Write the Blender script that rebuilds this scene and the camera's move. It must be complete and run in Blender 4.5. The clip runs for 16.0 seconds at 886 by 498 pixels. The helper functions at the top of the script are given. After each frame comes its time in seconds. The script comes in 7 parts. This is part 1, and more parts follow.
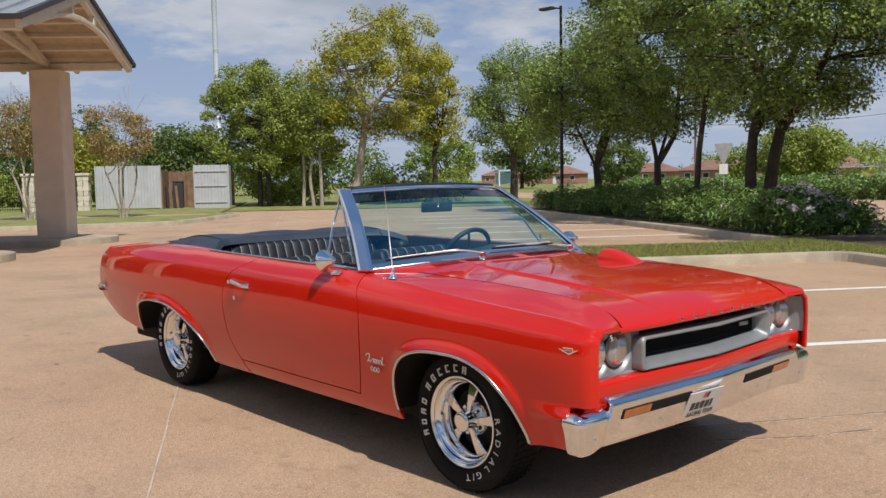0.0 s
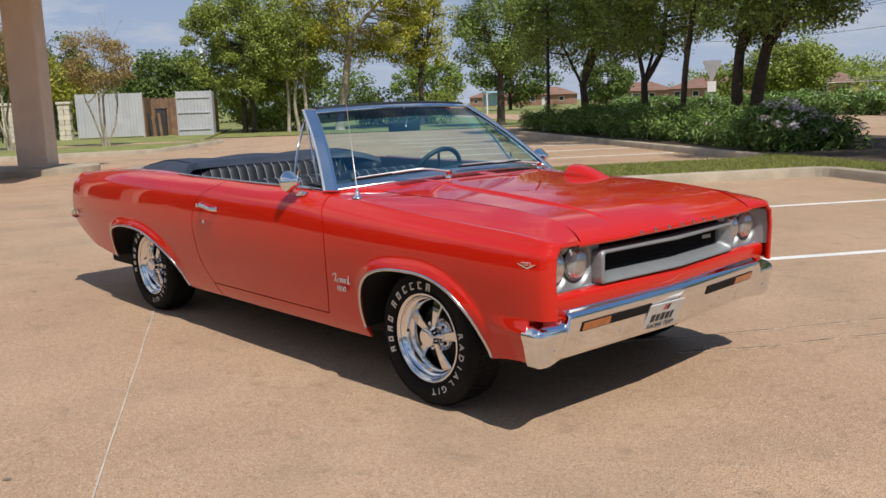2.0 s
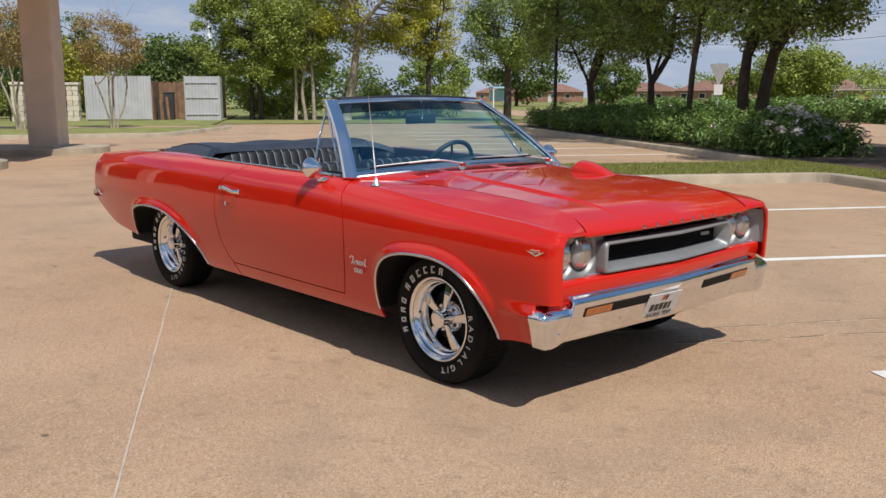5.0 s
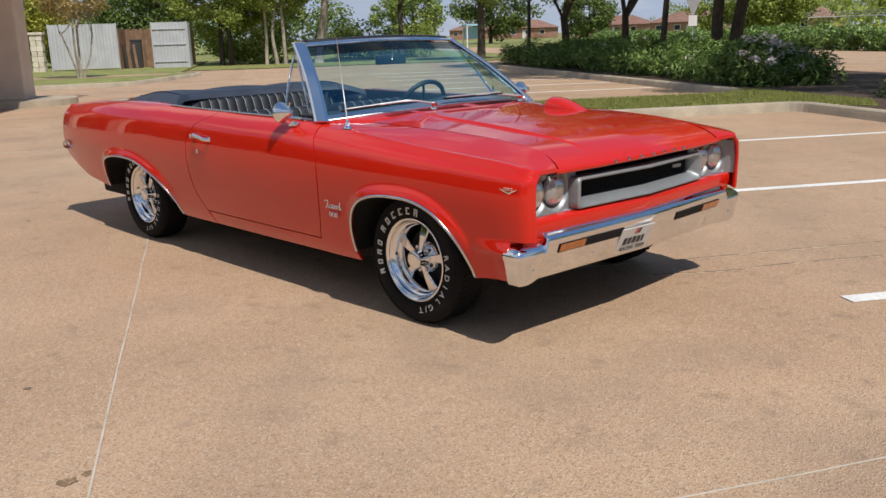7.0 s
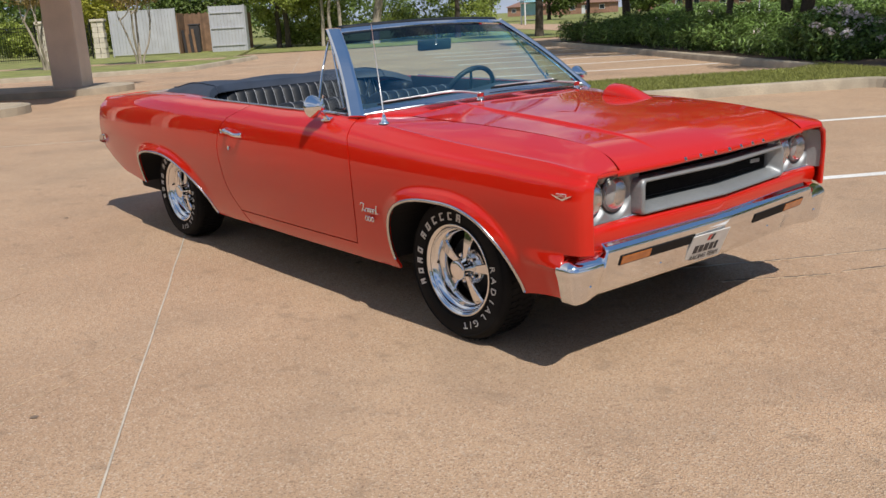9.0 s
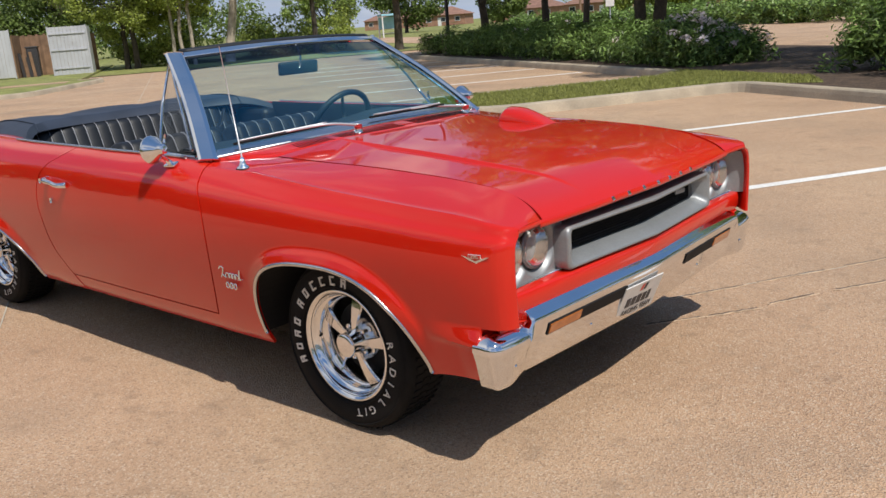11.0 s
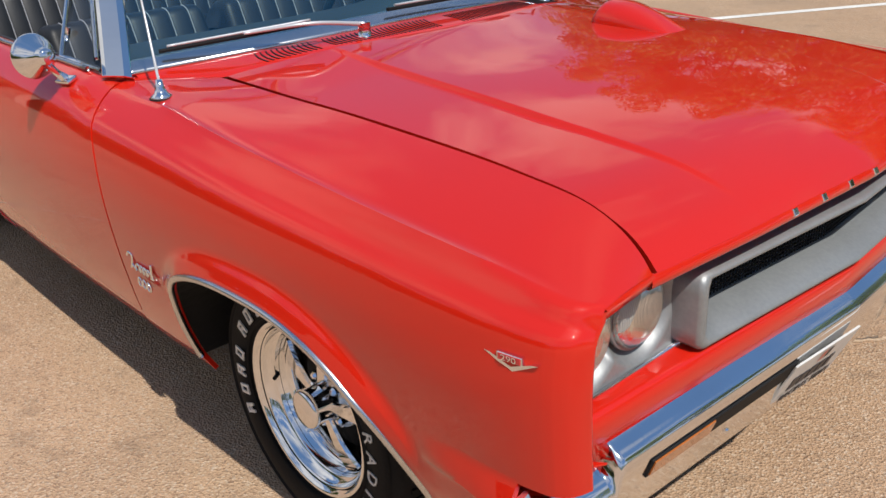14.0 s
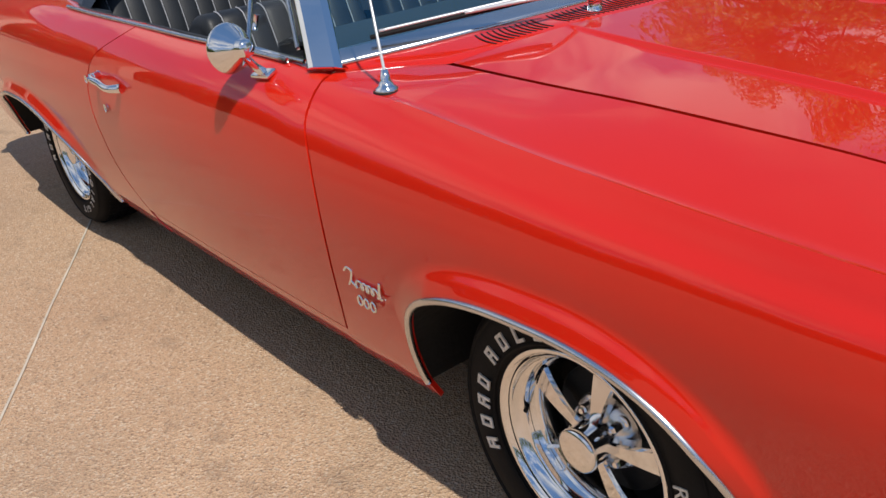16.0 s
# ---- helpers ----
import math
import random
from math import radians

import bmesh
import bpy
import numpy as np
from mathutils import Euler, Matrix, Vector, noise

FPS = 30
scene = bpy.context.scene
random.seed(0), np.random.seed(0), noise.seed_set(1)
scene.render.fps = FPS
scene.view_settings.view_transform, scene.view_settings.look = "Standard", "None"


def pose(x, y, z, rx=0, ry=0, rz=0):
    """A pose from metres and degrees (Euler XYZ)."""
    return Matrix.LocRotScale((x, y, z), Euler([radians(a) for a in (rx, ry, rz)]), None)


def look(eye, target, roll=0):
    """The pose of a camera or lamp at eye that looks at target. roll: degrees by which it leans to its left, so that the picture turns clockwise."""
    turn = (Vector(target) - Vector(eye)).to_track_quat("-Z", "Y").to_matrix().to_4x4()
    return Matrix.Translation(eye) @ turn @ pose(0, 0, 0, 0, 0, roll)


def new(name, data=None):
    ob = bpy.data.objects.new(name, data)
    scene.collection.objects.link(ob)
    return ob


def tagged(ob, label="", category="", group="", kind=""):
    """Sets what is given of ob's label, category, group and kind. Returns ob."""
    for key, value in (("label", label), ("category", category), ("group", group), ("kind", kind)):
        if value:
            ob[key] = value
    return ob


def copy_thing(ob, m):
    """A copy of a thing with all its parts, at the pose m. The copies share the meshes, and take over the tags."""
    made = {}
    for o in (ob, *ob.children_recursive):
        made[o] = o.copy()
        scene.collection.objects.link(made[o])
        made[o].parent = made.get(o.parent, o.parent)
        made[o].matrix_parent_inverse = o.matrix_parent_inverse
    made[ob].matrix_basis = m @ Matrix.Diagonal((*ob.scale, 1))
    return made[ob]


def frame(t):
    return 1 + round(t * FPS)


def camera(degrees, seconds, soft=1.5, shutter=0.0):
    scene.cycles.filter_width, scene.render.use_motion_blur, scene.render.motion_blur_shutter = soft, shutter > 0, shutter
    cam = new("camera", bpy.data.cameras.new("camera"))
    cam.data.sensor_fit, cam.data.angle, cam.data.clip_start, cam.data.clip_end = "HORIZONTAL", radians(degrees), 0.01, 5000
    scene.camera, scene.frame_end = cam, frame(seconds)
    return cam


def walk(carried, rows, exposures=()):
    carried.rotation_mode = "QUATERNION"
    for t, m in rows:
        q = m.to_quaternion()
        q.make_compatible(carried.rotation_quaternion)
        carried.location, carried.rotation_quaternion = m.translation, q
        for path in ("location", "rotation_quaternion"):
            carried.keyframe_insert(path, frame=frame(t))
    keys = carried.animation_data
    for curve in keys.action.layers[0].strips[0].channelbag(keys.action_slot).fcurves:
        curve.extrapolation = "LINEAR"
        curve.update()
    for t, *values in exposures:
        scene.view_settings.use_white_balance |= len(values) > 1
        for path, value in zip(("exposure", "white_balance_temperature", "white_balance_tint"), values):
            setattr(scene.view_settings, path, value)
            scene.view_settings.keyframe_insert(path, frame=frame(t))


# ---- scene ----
# camera
cam = camera(53.8, 16.0)
PATH = [
    (0, (2.857, -3.443, 1.393), (1.366, -2.119, 1.237), -1.0),
    (0.5, (2.853, -3.452, 1.391), (1.36, -2.127, 1.261), -1.0),
    (1, (2.856, -3.452, 1.387), (1.354, -2.14, 1.244), -0.8),
    (1.5, (2.864, -3.431, 1.378), (1.355, -2.135, 1.169), -1.3),
    (2, (2.946, -3.356, 1.363), (1.482, -2.033, 1.034), -2.0),
    (2.5, (3.075, -3.255, 1.354), (1.631, -1.945, 0.91), -1.4),
    (3, (3.106, -3.283, 1.356), (1.627, -2.028, 0.868), -1.2),
    (3.5, (3.08, -3.415, 1.363), (1.571, -2.167, 0.956), -2.1),
    (3.7, (3.08, -3.47, 1.363), (1.588, -2.19, 0.995), -2.1),
    (5.8, (3.1, -3.571, 1.374), (1.654, -2.235, 1.021), 0.9),
    (6, (3.107, -3.574, 1.372), (1.677, -2.227, 0.997), 0.5),
    (6.5, (3.125, -3.579, 1.376), (1.73, -2.21, 0.952), -0.7),
    (7, (3.115, -3.558, 1.37), (1.702, -2.224, 0.895), -1.7),
    (7.5, (3.117, -3.479, 1.381), (1.666, -2.194, 0.888), -2.0),
    (8, (3.123, -3.306, 1.392), (1.638, -2.063, 0.892), -2.3),
    (8.5, (3.045, -3.21, 1.375), (1.533, -2.002, 0.872), -2.6),
    (9, (2.83, -3.208, 1.393), (1.335, -1.984, 0.877), -3.0),
    (9.5, (2.657, -3.236, 1.404), (1.217, -1.938, 0.909), -3.7),
    (10, (2.567, -3.124, 1.391), (1.185, -1.761, 0.909), -4.3),
    (10.2, (2.524, -3.032, 1.396), (1.167, -1.644, 0.914), -4.4),
    (12.3, (1.838, -2.309, 1.417), (0.581, -0.849, 0.88), -4.1),
    (12.5, (1.803, -2.187, 1.433), (0.535, -0.743, 0.878), -4.3),
    (13, (1.699, -1.979, 1.423), (0.414, -0.569, 0.823), -4.7),
    (13.5, (1.535, -1.826, 1.411), (0.248, -0.461, 0.718), -4.3),
    (14, (1.444, -1.669, 1.377), (0.071, -0.457, 0.575), -3.2),
    (14.5, (1.4, -1.58, 1.35), (-0.096, -0.546, 0.518), -2.1),
    (15, (1.362, -1.624, 1.364), (-0.168, -0.64, 0.533), -1.2),
    (15.5, (1.22, -1.745, 1.355), (-0.282, -0.707, 0.54), -2.8),
    (16, (0.957, -1.792, 1.355), (-0.497, -0.703, 0.519), -6.5),
]
walk(cam, [(t, look(eye, target, roll)) for t, eye, target, roll in PATH],
     [(0, -0.15), (3.7, -0.15), (8, -0.16), (10, -0.13), (12.3, -0.03), (13, -0.02), (14, -0.06), (16, -0.07)])
# world, sun and exposure
SUN_DIR = Vector((0.68, -0.19, 1.0)).normalized()
SUN_ELEV = math.asin(SUN_DIR.z)
SUN_AZ = math.atan2(SUN_DIR.x, SUN_DIR.y)
world = bpy.data.worlds.new("sky")
scene.world = world
world.use_nodes = True
wn, wl = world.node_tree.nodes, world.node_tree.links
wn.clear()
w_out = wn.new("ShaderNodeOutputWorld")
w_bg = wn.new("ShaderNodeBackground")
w_sky = wn.new("ShaderNodeTexSky")
w_sky.sky_type = "NISHITA"
w_sky.sun_disc = False
w_sky.sun_elevation = SUN_ELEV
w_sky.sun_rotation = SUN_AZ
w_sky.air_density = 1.0
w_sky.dust_density = 0.1
w_sky.ozone_density = 3.0
w_co = wn.new("ShaderNodeTexCoord")
w_sep = wn.new("ShaderNodeSeparateXYZ")
wl.new(w_co.outputs["Generated"], w_sep.inputs[0])
w_h = wn.new("ShaderNodeMath")
w_h.operation = "ADD"
w_h.inputs[1].default_value = 0.16
wl.new(w_sep.outputs[2], w_h.inputs[0])
w_hm = wn.new("ShaderNodeMath")
w_hm.operation = "MAXIMUM"
w_hm.inputs[1].default_value = 0.08
wl.new(w_h.outputs[0], w_hm.inputs[0])
w_div = wn.new("ShaderNodeVectorMath")
w_div.operation = "DIVIDE"
w_cmb = wn.new("ShaderNodeCombineXYZ")
for w_i in range(3):
    wl.new(w_hm.outputs[0], w_cmb.inputs[w_i])
wl.new(w_co.outputs["Generated"], w_div.inputs[0])
wl.new(w_cmb.outputs[0], w_div.inputs[1])
w_map = wn.new("ShaderNodeMapping")
w_map.inputs["Location"].default_value = (1.7, 0.4, 0.0)
w_map.inputs["Scale"].default_value = (1.0, 1.0, 0.25)
wl.new(w_div.outputs[0], w_map.inputs[0])
w_no = wn.new("ShaderNodeTexNoise")
w_no.inputs["Scale"].default_value = 1.4
w_no.inputs["Detail"].default_value = 9.0
w_no.inputs["Roughness"].default_value = 0.60
wl.new(w_map.outputs[0], w_no.inputs["Vector"])
w_ramp = wn.new("ShaderNodeValToRGB")
w_ramp.color_ramp.elements[0].position = 0.478
w_ramp.color_ramp.elements[1].position = 0.585
wl.new(w_no.outputs[0], w_ramp.inputs[0])
w_no2 = wn.new("ShaderNodeTexNoise")
w_no2.inputs["Scale"].default_value = 2.3
w_no2.inputs["Detail"].default_value = 5.0
wl.new(w_map.outputs[0], w_no2.inputs["Vector"])
w_cc = wn.new("ShaderNodeValToRGB")
w_cc.color_ramp.elements[0].position, w_cc.color_ramp.elements[0].color = 0.3, (8.0, 8.5, 9.6, 1)
w_cc.color_ramp.elements[1].position, w_cc.color_ramp.elements[1].color = 0.65, (15.5, 15.4, 15.5, 1)
wl.new(w_no2.outputs[0], w_cc.inputs[0])
w_mix = wn.new("ShaderNodeMix")
w_mix.data_type = "RGBA"

w_tint = wn.new("ShaderNodeMix")
w_tint.data_type, w_tint.blend_type = "RGBA", "MULTIPLY"
w_tint.inputs["Factor"].default_value = 1.0
w_tint.inputs["B"].default_value = (0.86, 0.92, 1.22, 1)
wl.new(w_sky.outputs[0], w_tint.inputs["A"])
w_haze = wn.new("ShaderNodeMix")
w_haze.data_type = "RGBA"
w_haze.inputs["Factor"].default_value = 0.6
w_haze.inputs["B"].default_value = (3.0, 5.9, 11.2, 1)
wl.new(w_tint.outputs["Result"], w_haze.inputs["A"])
# pale haze low over the horizon
w_low = wn.new("ShaderNodeMapRange")
w_low.inputs["From Min"].default_value, w_low.inputs["From Max"].default_value = 0.02, 0.34
w_low.inputs["To Min"].default_value, w_low.inputs["To Max"].default_value = 0.85, 0.0
wl.new(w_sep.outputs[2], w_low.inputs["Value"])
w_pale = wn.new("ShaderNodeMix")
w_pale.data_type = "RGBA"
w_pale.inputs["B"].default_value = (9.2, 10.6, 13.4, 1)
wl.new(w_low.outputs[0], w_pale.inputs["Factor"])
wl.new(w_haze.outputs["Result"], w_pale.inputs["A"])
wl.new(w_pale.outputs["Result"], w_mix.inputs["A"])
# fewer clouds overhead than towards the horizon
w_up = wn.new("ShaderNodeMapRange")
w_up.inputs["From Min"].default_value, w_up.inputs["From Max"].default_value = 0.60, 0.84
w_up.inputs["To Min"].default_value, w_up.inputs["To Max"].default_value = 1.0, 0.12
wl.new(w_sep.outputs[2], w_up.inputs["Value"])
w_cov = wn.new("ShaderNodeMath")
w_cov.operation = "MULTIPLY"
wl.new(w_ramp.outputs[0], w_cov.inputs[0])
wl.new(w_up.outputs[0], w_cov.inputs[1])
wl.new(w_cc.outputs[0], w_mix.inputs["B"])
w_few = wn.new("ShaderNodeMapRange")
w_few.inputs["From Min"].default_value, w_few.inputs["From Max"].default_value = 0.03, 0.30
w_few.inputs["To Min"].default_value, w_few.inputs["To Max"].default_value = 0.25, 1.0
wl.new(w_sep.outputs[2], w_few.inputs["Value"])
w_cov2 = wn.new("ShaderNodeMath")
w_cov2.operation = "MULTIPLY"
wl.new(w_cov.outputs[0], w_cov2.inputs[0])
wl.new(w_few.outputs[0], w_cov2.inputs[1])
wl.new(w_cov2.outputs[0], w_mix.inputs["Factor"])
wl.new(w_mix.outputs["Result"], w_bg.inputs["Color"])
w_bg.inputs["Strength"].default_value = 0.053
wl.new(w_bg.outputs[0], w_out.inputs[0])

sun = new("sun", bpy.data.lights.new("sun", "SUN"))
sun.data.energy = 4.65
sun.data.angle = radians(0.55)
sun.data.color = (1.0, 0.95, 0.87)
sun.matrix_basis = look(SUN_DIR * 50, (0, 0, 0))
scene.view_settings.exposure = -0.15

# ---- materials ----
def material(name, base, rough=0.5, metal=0.0, coat=0.0, vary=0.0, scale=4.0, fine=0.0, fine_scale=120.0, bump=0.0,
             bump_scale=60.0, second=None, second_scale=1.2, second_amount=0.5, rand=0.0, island=0.0, spec=0.5, transmission=0.0,
             translucent=0.0, ior=1.45, rough_vary=0.0, coat_rough=0.03):
    """A surface with colour that varies on two scales, grain and fine relief."""
    m = bpy.data.materials.new(name)
    m.use_nodes = True
    n, l = m.node_tree.nodes, m.node_tree.links
    p = n["Principled BSDF"]
    p.inputs["Roughness"].default_value = rough
    p.inputs["Metallic"].default_value = metal
    p.inputs["Coat Weight"].default_value = coat
    p.inputs["Coat Roughness"].default_value = coat_rough
    p.inputs["Specular IOR Level"].default_value = spec
    p.inputs["Transmission Weight"].default_value = transmission
    p.inputs["IOR"].default_value = ior
    co = n.new("ShaderNodeTexCoord")
    rgb = n.new("ShaderNodeRGB")
    rgb.outputs[0].default_value = (*base, 1)
    col = rgb.outputs[0]

    def noise_node(s, detail=4.0):
        t = n.new("ShaderNodeTexNoise")
        t.inputs["Scale"].default_value = s
        t.inputs["Detail"].default_value = detail
        l.new(co.outputs["Object"], t.inputs["Vector"])
        return t.outputs[0]

    def blend(a, b_col, fac, kind="MIX"):
        mx = n.new("ShaderNodeMix")
        mx.data_type, mx.blend_type = "RGBA", kind
        l.new(fac, mx.inputs["Factor"])
        l.new(a, mx.inputs["A"])
        if isinstance(b_col, tuple):
            mx.inputs["B"].default_value = (*b_col, 1)
        else:
            l.new(b_col, mx.inputs["B"])
        return mx.outputs["Result"]

    def spread(val, lo, hi, a=0.3, b=0.7):
        r = n.new("ShaderNodeMapRange")
        r.inputs["From Min"].default_value, r.inputs["From Max"].default_value = a, b
        r.inputs["To Min"].default_value, r.inputs["To Max"].default_value = lo, hi
        l.new(val, r.inputs["Value"])
        return r.outputs[0]

    def scaled(a, val):
        mu = n.new("ShaderNodeVectorMath")
        mu.operation = "SCALE"
        l.new(a, mu.inputs[0])
        l.new(val, mu.inputs["Scale"])
        return mu.outputs[0]

    if second:
        col = blend(col, second, spread(noise_node(second_scale, 6.0), 0.0, second_amount, 0.42, 0.66))
    if vary:
        col = scaled(col, spread(noise_node(scale), 1 - vary, 1 + vary))
    if fine:
        col = scaled(col, spread(noise_node(fine_scale, 2.0), 1 - fine, 1 + fine))
    if rand:
        oi = n.new("ShaderNodeObjectInfo")
        col = scaled(col, spread(oi.outputs["Random"], 1 - rand, 1 + rand, 0, 1))
    if island:
        g = n.new("ShaderNodeNewGeometry")
        col = scaled(col, spread(g.outputs["Random Per Island"], 1 - island, 1 + island, 0, 1))
    l.new(col, p.inputs["Base Color"])
    if rough_vary:
        l.new(spread(noise_node(scale * 3), rough - rough_vary, rough + rough_vary), p.inputs["Roughness"])
    if bump:
        b = n.new("ShaderNodeBump")
        b.inputs["Strength"].default_value = bump
        b.inputs["Distance"].default_value = 0.01
        l.new(noise_node(bump_scale, 5.0), b.inputs["Height"])
        l.new(b.outputs[0], p.inputs["Normal"])
    if translucent:
        t = n.new("ShaderNodeBsdfTranslucent")
        l.new(col, t.inputs["Color"])
        ms = n.new("ShaderNodeMixShader")
        ms.inputs[0].default_value = translucent
        l.new(p.outputs[0], ms.inputs[1])
        l.new(t.outputs[0], ms.inputs[2])
        l.new(ms.outputs[0], n["Material Output"].inputs["Surface"])
    return m


RED = material("red_paint", (0.56, 0.014, 0.005), 0.35, coat=1.0, vary=0.03, scale=2.0, coat_rough=0.008, spec=0.05, bump=0.010, bump_scale=3.0)
RED.node_tree.nodes["Principled BSDF"].inputs["Coat IOR"].default_value = 1.56
# the lacquer lies even over the paint
RED.node_tree.links.new(RED.node_tree.nodes["Bump"].outputs[0], RED.node_tree.nodes["Principled BSDF"].inputs["Coat Normal"])
CHROME = material("chrome", (0.82, 0.83, 0.85), 0.07, 1.0, vary=0.03, scale=9.0, bump=0.02, bump_scale=22.0, rough_vary=0.03)
STEEL = material("brushed_trim", (0.62, 0.63, 0.65), 0.24, 1.0, vary=0.05, scale=20.0)
SILVER = material("silver_paint", (0.29, 0.305, 0.315), 0.48, 0.5, vary=0.06, scale=10.0, fine=0.05)
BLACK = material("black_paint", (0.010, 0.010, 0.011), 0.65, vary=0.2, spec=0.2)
UNDER = material("underbody_black", (0.006, 0.006, 0.006), 0.85, vary=0.3, scale=8.0, bump=0.2)
RUBBER = material("tyre_rubber", (0.009, 0.009, 0.0095), 0.75, spec=0.22, vary=0.2, scale=12.0, fine=0.1, bump=0.08, bump_scale=90.0)
WHITE_LETTER = material("tyre_white", (0.66, 0.65, 0.62), 0.7, vary=0.12, scale=40.0, fine=0.08)
VINYL = material("black_vinyl", (0.011, 0.013, 0.017), 0.50, vary=0.2, scale=8.0, bump=0.06, bump_scale=140.0)
WIPER = material("wiper_metal", (0.60, 0.61, 0.63), 0.36, 0.45, vary=0.06, scale=20.0)
PIPING = material("white_piping", (0.34, 0.35, 0.38), 0.5, vary=0.08, scale=30.0)
NAVY = material("boot_vinyl", (0.030, 0.040, 0.062), 0.55, vary=0.2, scale=5.0, bump=0.25, bump_scale=8.0)
DASH = material("dash_vinyl", (0.016, 0.026, 0.036), 0.5, vary=0.15, bump=0.05, bump_scale=120.0)
BADGE_RED = material("badge_red", (0.55, 0.03, 0.03), 0.3, coat=0.5, vary=0.05)
PLATE = material("plate_white", (0.56, 0.55, 0.53), 0.4, vary=0.06, scale=20.0)
INK = material("plate_ink", (0.03, 0.03, 0.035), 0.5, vary=0.1)
AMBER = material("amber_lens", (0.40, 0.12, 0.022), 0.15, coat=0.8, vary=0.15, scale=40.0)
TAIL_RED = material("tail_lens", (0.45, 0.01, 0.01), 0.15, coat=1.0, vary=0.1, scale=40.0)


def glass_material(name, tint, ior=1.28):
    m = bpy.data.materials.new(name)
    m.use_nodes = True
    n, l = m.node_tree.nodes, m.node_tree.links
    n.remove(n["Principled BSDF"])
    tr, gl, mx, fr = (n.new(k) for k in ("ShaderNodeBsdfTransparent", "ShaderNodeBsdfGlossy", "ShaderNodeMixShader", "ShaderNodeFresnel"))
    tr.inputs[0].default_value = (*tint, 1)
    gl.inputs["Roughness"].default_value = 0.02
    fr.inputs["IOR"].default_value = ior
    l.new(fr.outputs[0], mx.inputs[0])
    l.new(tr.outputs[0], mx.inputs[1])
    l.new(gl.outputs[0], mx.inputs[2])
    l.new(mx.outputs[0], n["Material Output"].inputs["Surface"])
    return m


TINT = glass_material("tinted_glass", (0.76, 0.98, 0.97), 2.15)
# blue painted into the mirror colour stands in for reflected blue sky
TINT.node_tree.nodes["Glossy BSDF"].inputs[0].default_value = (0.28, 0.78, 1.0, 1)
SHADE_BAND = glass_material("shade_band_glass", (0.07, 0.13, 0.28))
CLEAR = glass_material("clear_glass", (0.86, 0.90, 0.91))
LAMP_GLASS = glass_material("lamp_glass", (0.90, 0.92, 0.92), 1.5)
# upright flutes pressed into the lamp glass
n_, l_ = LAMP_GLASS.node_tree.nodes, LAMP_GLASS.node_tree.links
co_, wv_, bp_ = n_.new("ShaderNodeTexCoord"), n_.new("ShaderNodeTexWave"), n_.new("ShaderNodeBump")
wv_.bands_direction = "Y"
wv_.inputs["Scale"].default_value, wv_.inputs["Distortion"].default_value = 95.0, 1.2
bp_.inputs["Strength"].default_value, bp_.inputs["Distance"].default_value = 0.6, 0.002
l_.new(co_.outputs["Object"], wv_.inputs["Vector"])
l_.new(wv_.outputs[0], bp_.inputs["Height"])
l_.new(bp_.outputs[0], n_["Glossy BSDF"].inputs["Normal"])
n_["Glossy BSDF"].inputs["Roughness"].default_value = 0.06
# the pressed glass scatters part of the light
df_, mx_ = n_.new("ShaderNodeBsdfDiffuse"), n_.new("ShaderNodeMixShader")
df_.inputs[0].default_value = (0.74, 0.73, 0.70, 1)
l_.new(bp_.outputs[0], df_.inputs["Normal"])
mx_.inputs[0].default_value = 0.40
l_.new(n_["Transparent BSDF"].outputs[0], mx_.inputs[1])
l_.new(df_.outputs[0], mx_.inputs[2])
l_.new(mx_.outputs[0], n_["Mix Shader"].inputs[1])
n_["Glossy BSDF"].inputs[0].default_value = (0.8, 0.8, 0.8, 1)
REFLECTOR = material("lamp_reflector", (0.88, 0.87, 0.83), 0.25, 0.85, vary=0.08, scale=40.0, bump=0.25, bump_scale=60.0)
MIRROR = material("mirror_glass", (0.9, 0.9, 0.9), 0.02, 1.0)

# ---- building helpers ----
def mesh_from(name, verts, faces):
    me = bpy.data.meshes.new(name)
    me.from_pydata([tuple(map(float, v)) for v in verts], [], [tuple(map(int, f)) for f in faces])
    me.update()
    return me


def quads_mesh(name, verts, quads):
    """A large mesh of quads out of arrays."""
    me = bpy.data.meshes.new(name)
    verts, quads = np.asarray(verts, np.float32), np.asarray(quads, np.int32)
    me.vertices.add(len(verts))
    me.vertices.foreach_set("co", verts.ravel())
    me.loops.add(quads.size)
    me.loops.foreach_set("vertex_index", quads.ravel())
    me.polygons.add(len(quads))
    me.polygons.foreach_set("loop_start", np.arange(0, quads.size, 4, dtype=np.int32))
    me.update(calc_edges=True)
    return me


def put(name, me, mat, parent=None, label="", smooth=True, solid=0.0, bevel=0.0, offset=-1.0):
    ob = new(name, me)
    if mat is not None and not me.materials:
        me.materials.append(mat)
    if smooth:
        me.polygons.foreach_set("use_smooth", [True] * len(me.polygons))
    if parent is not None:
        ob.parent = parent
    if label:
        ob["label"] = label
    if solid:
        mod = ob.modifiers.new("thickness", "SOLIDIFY")
        mod.thickness, mod.offset = solid, offset
        mod.use_rim = True
        if smooth:
            cut = ob.modifiers.new("crisp", "EDGE_SPLIT")
            cut.split_angle = radians(50)
    if bevel:
        mod = ob.modifiers.new("edge", "BEVEL")
        mod.width, mod.segments, mod.limit_method = bevel, 2, "ANGLE"
        mod.harden_normals = False
    return ob


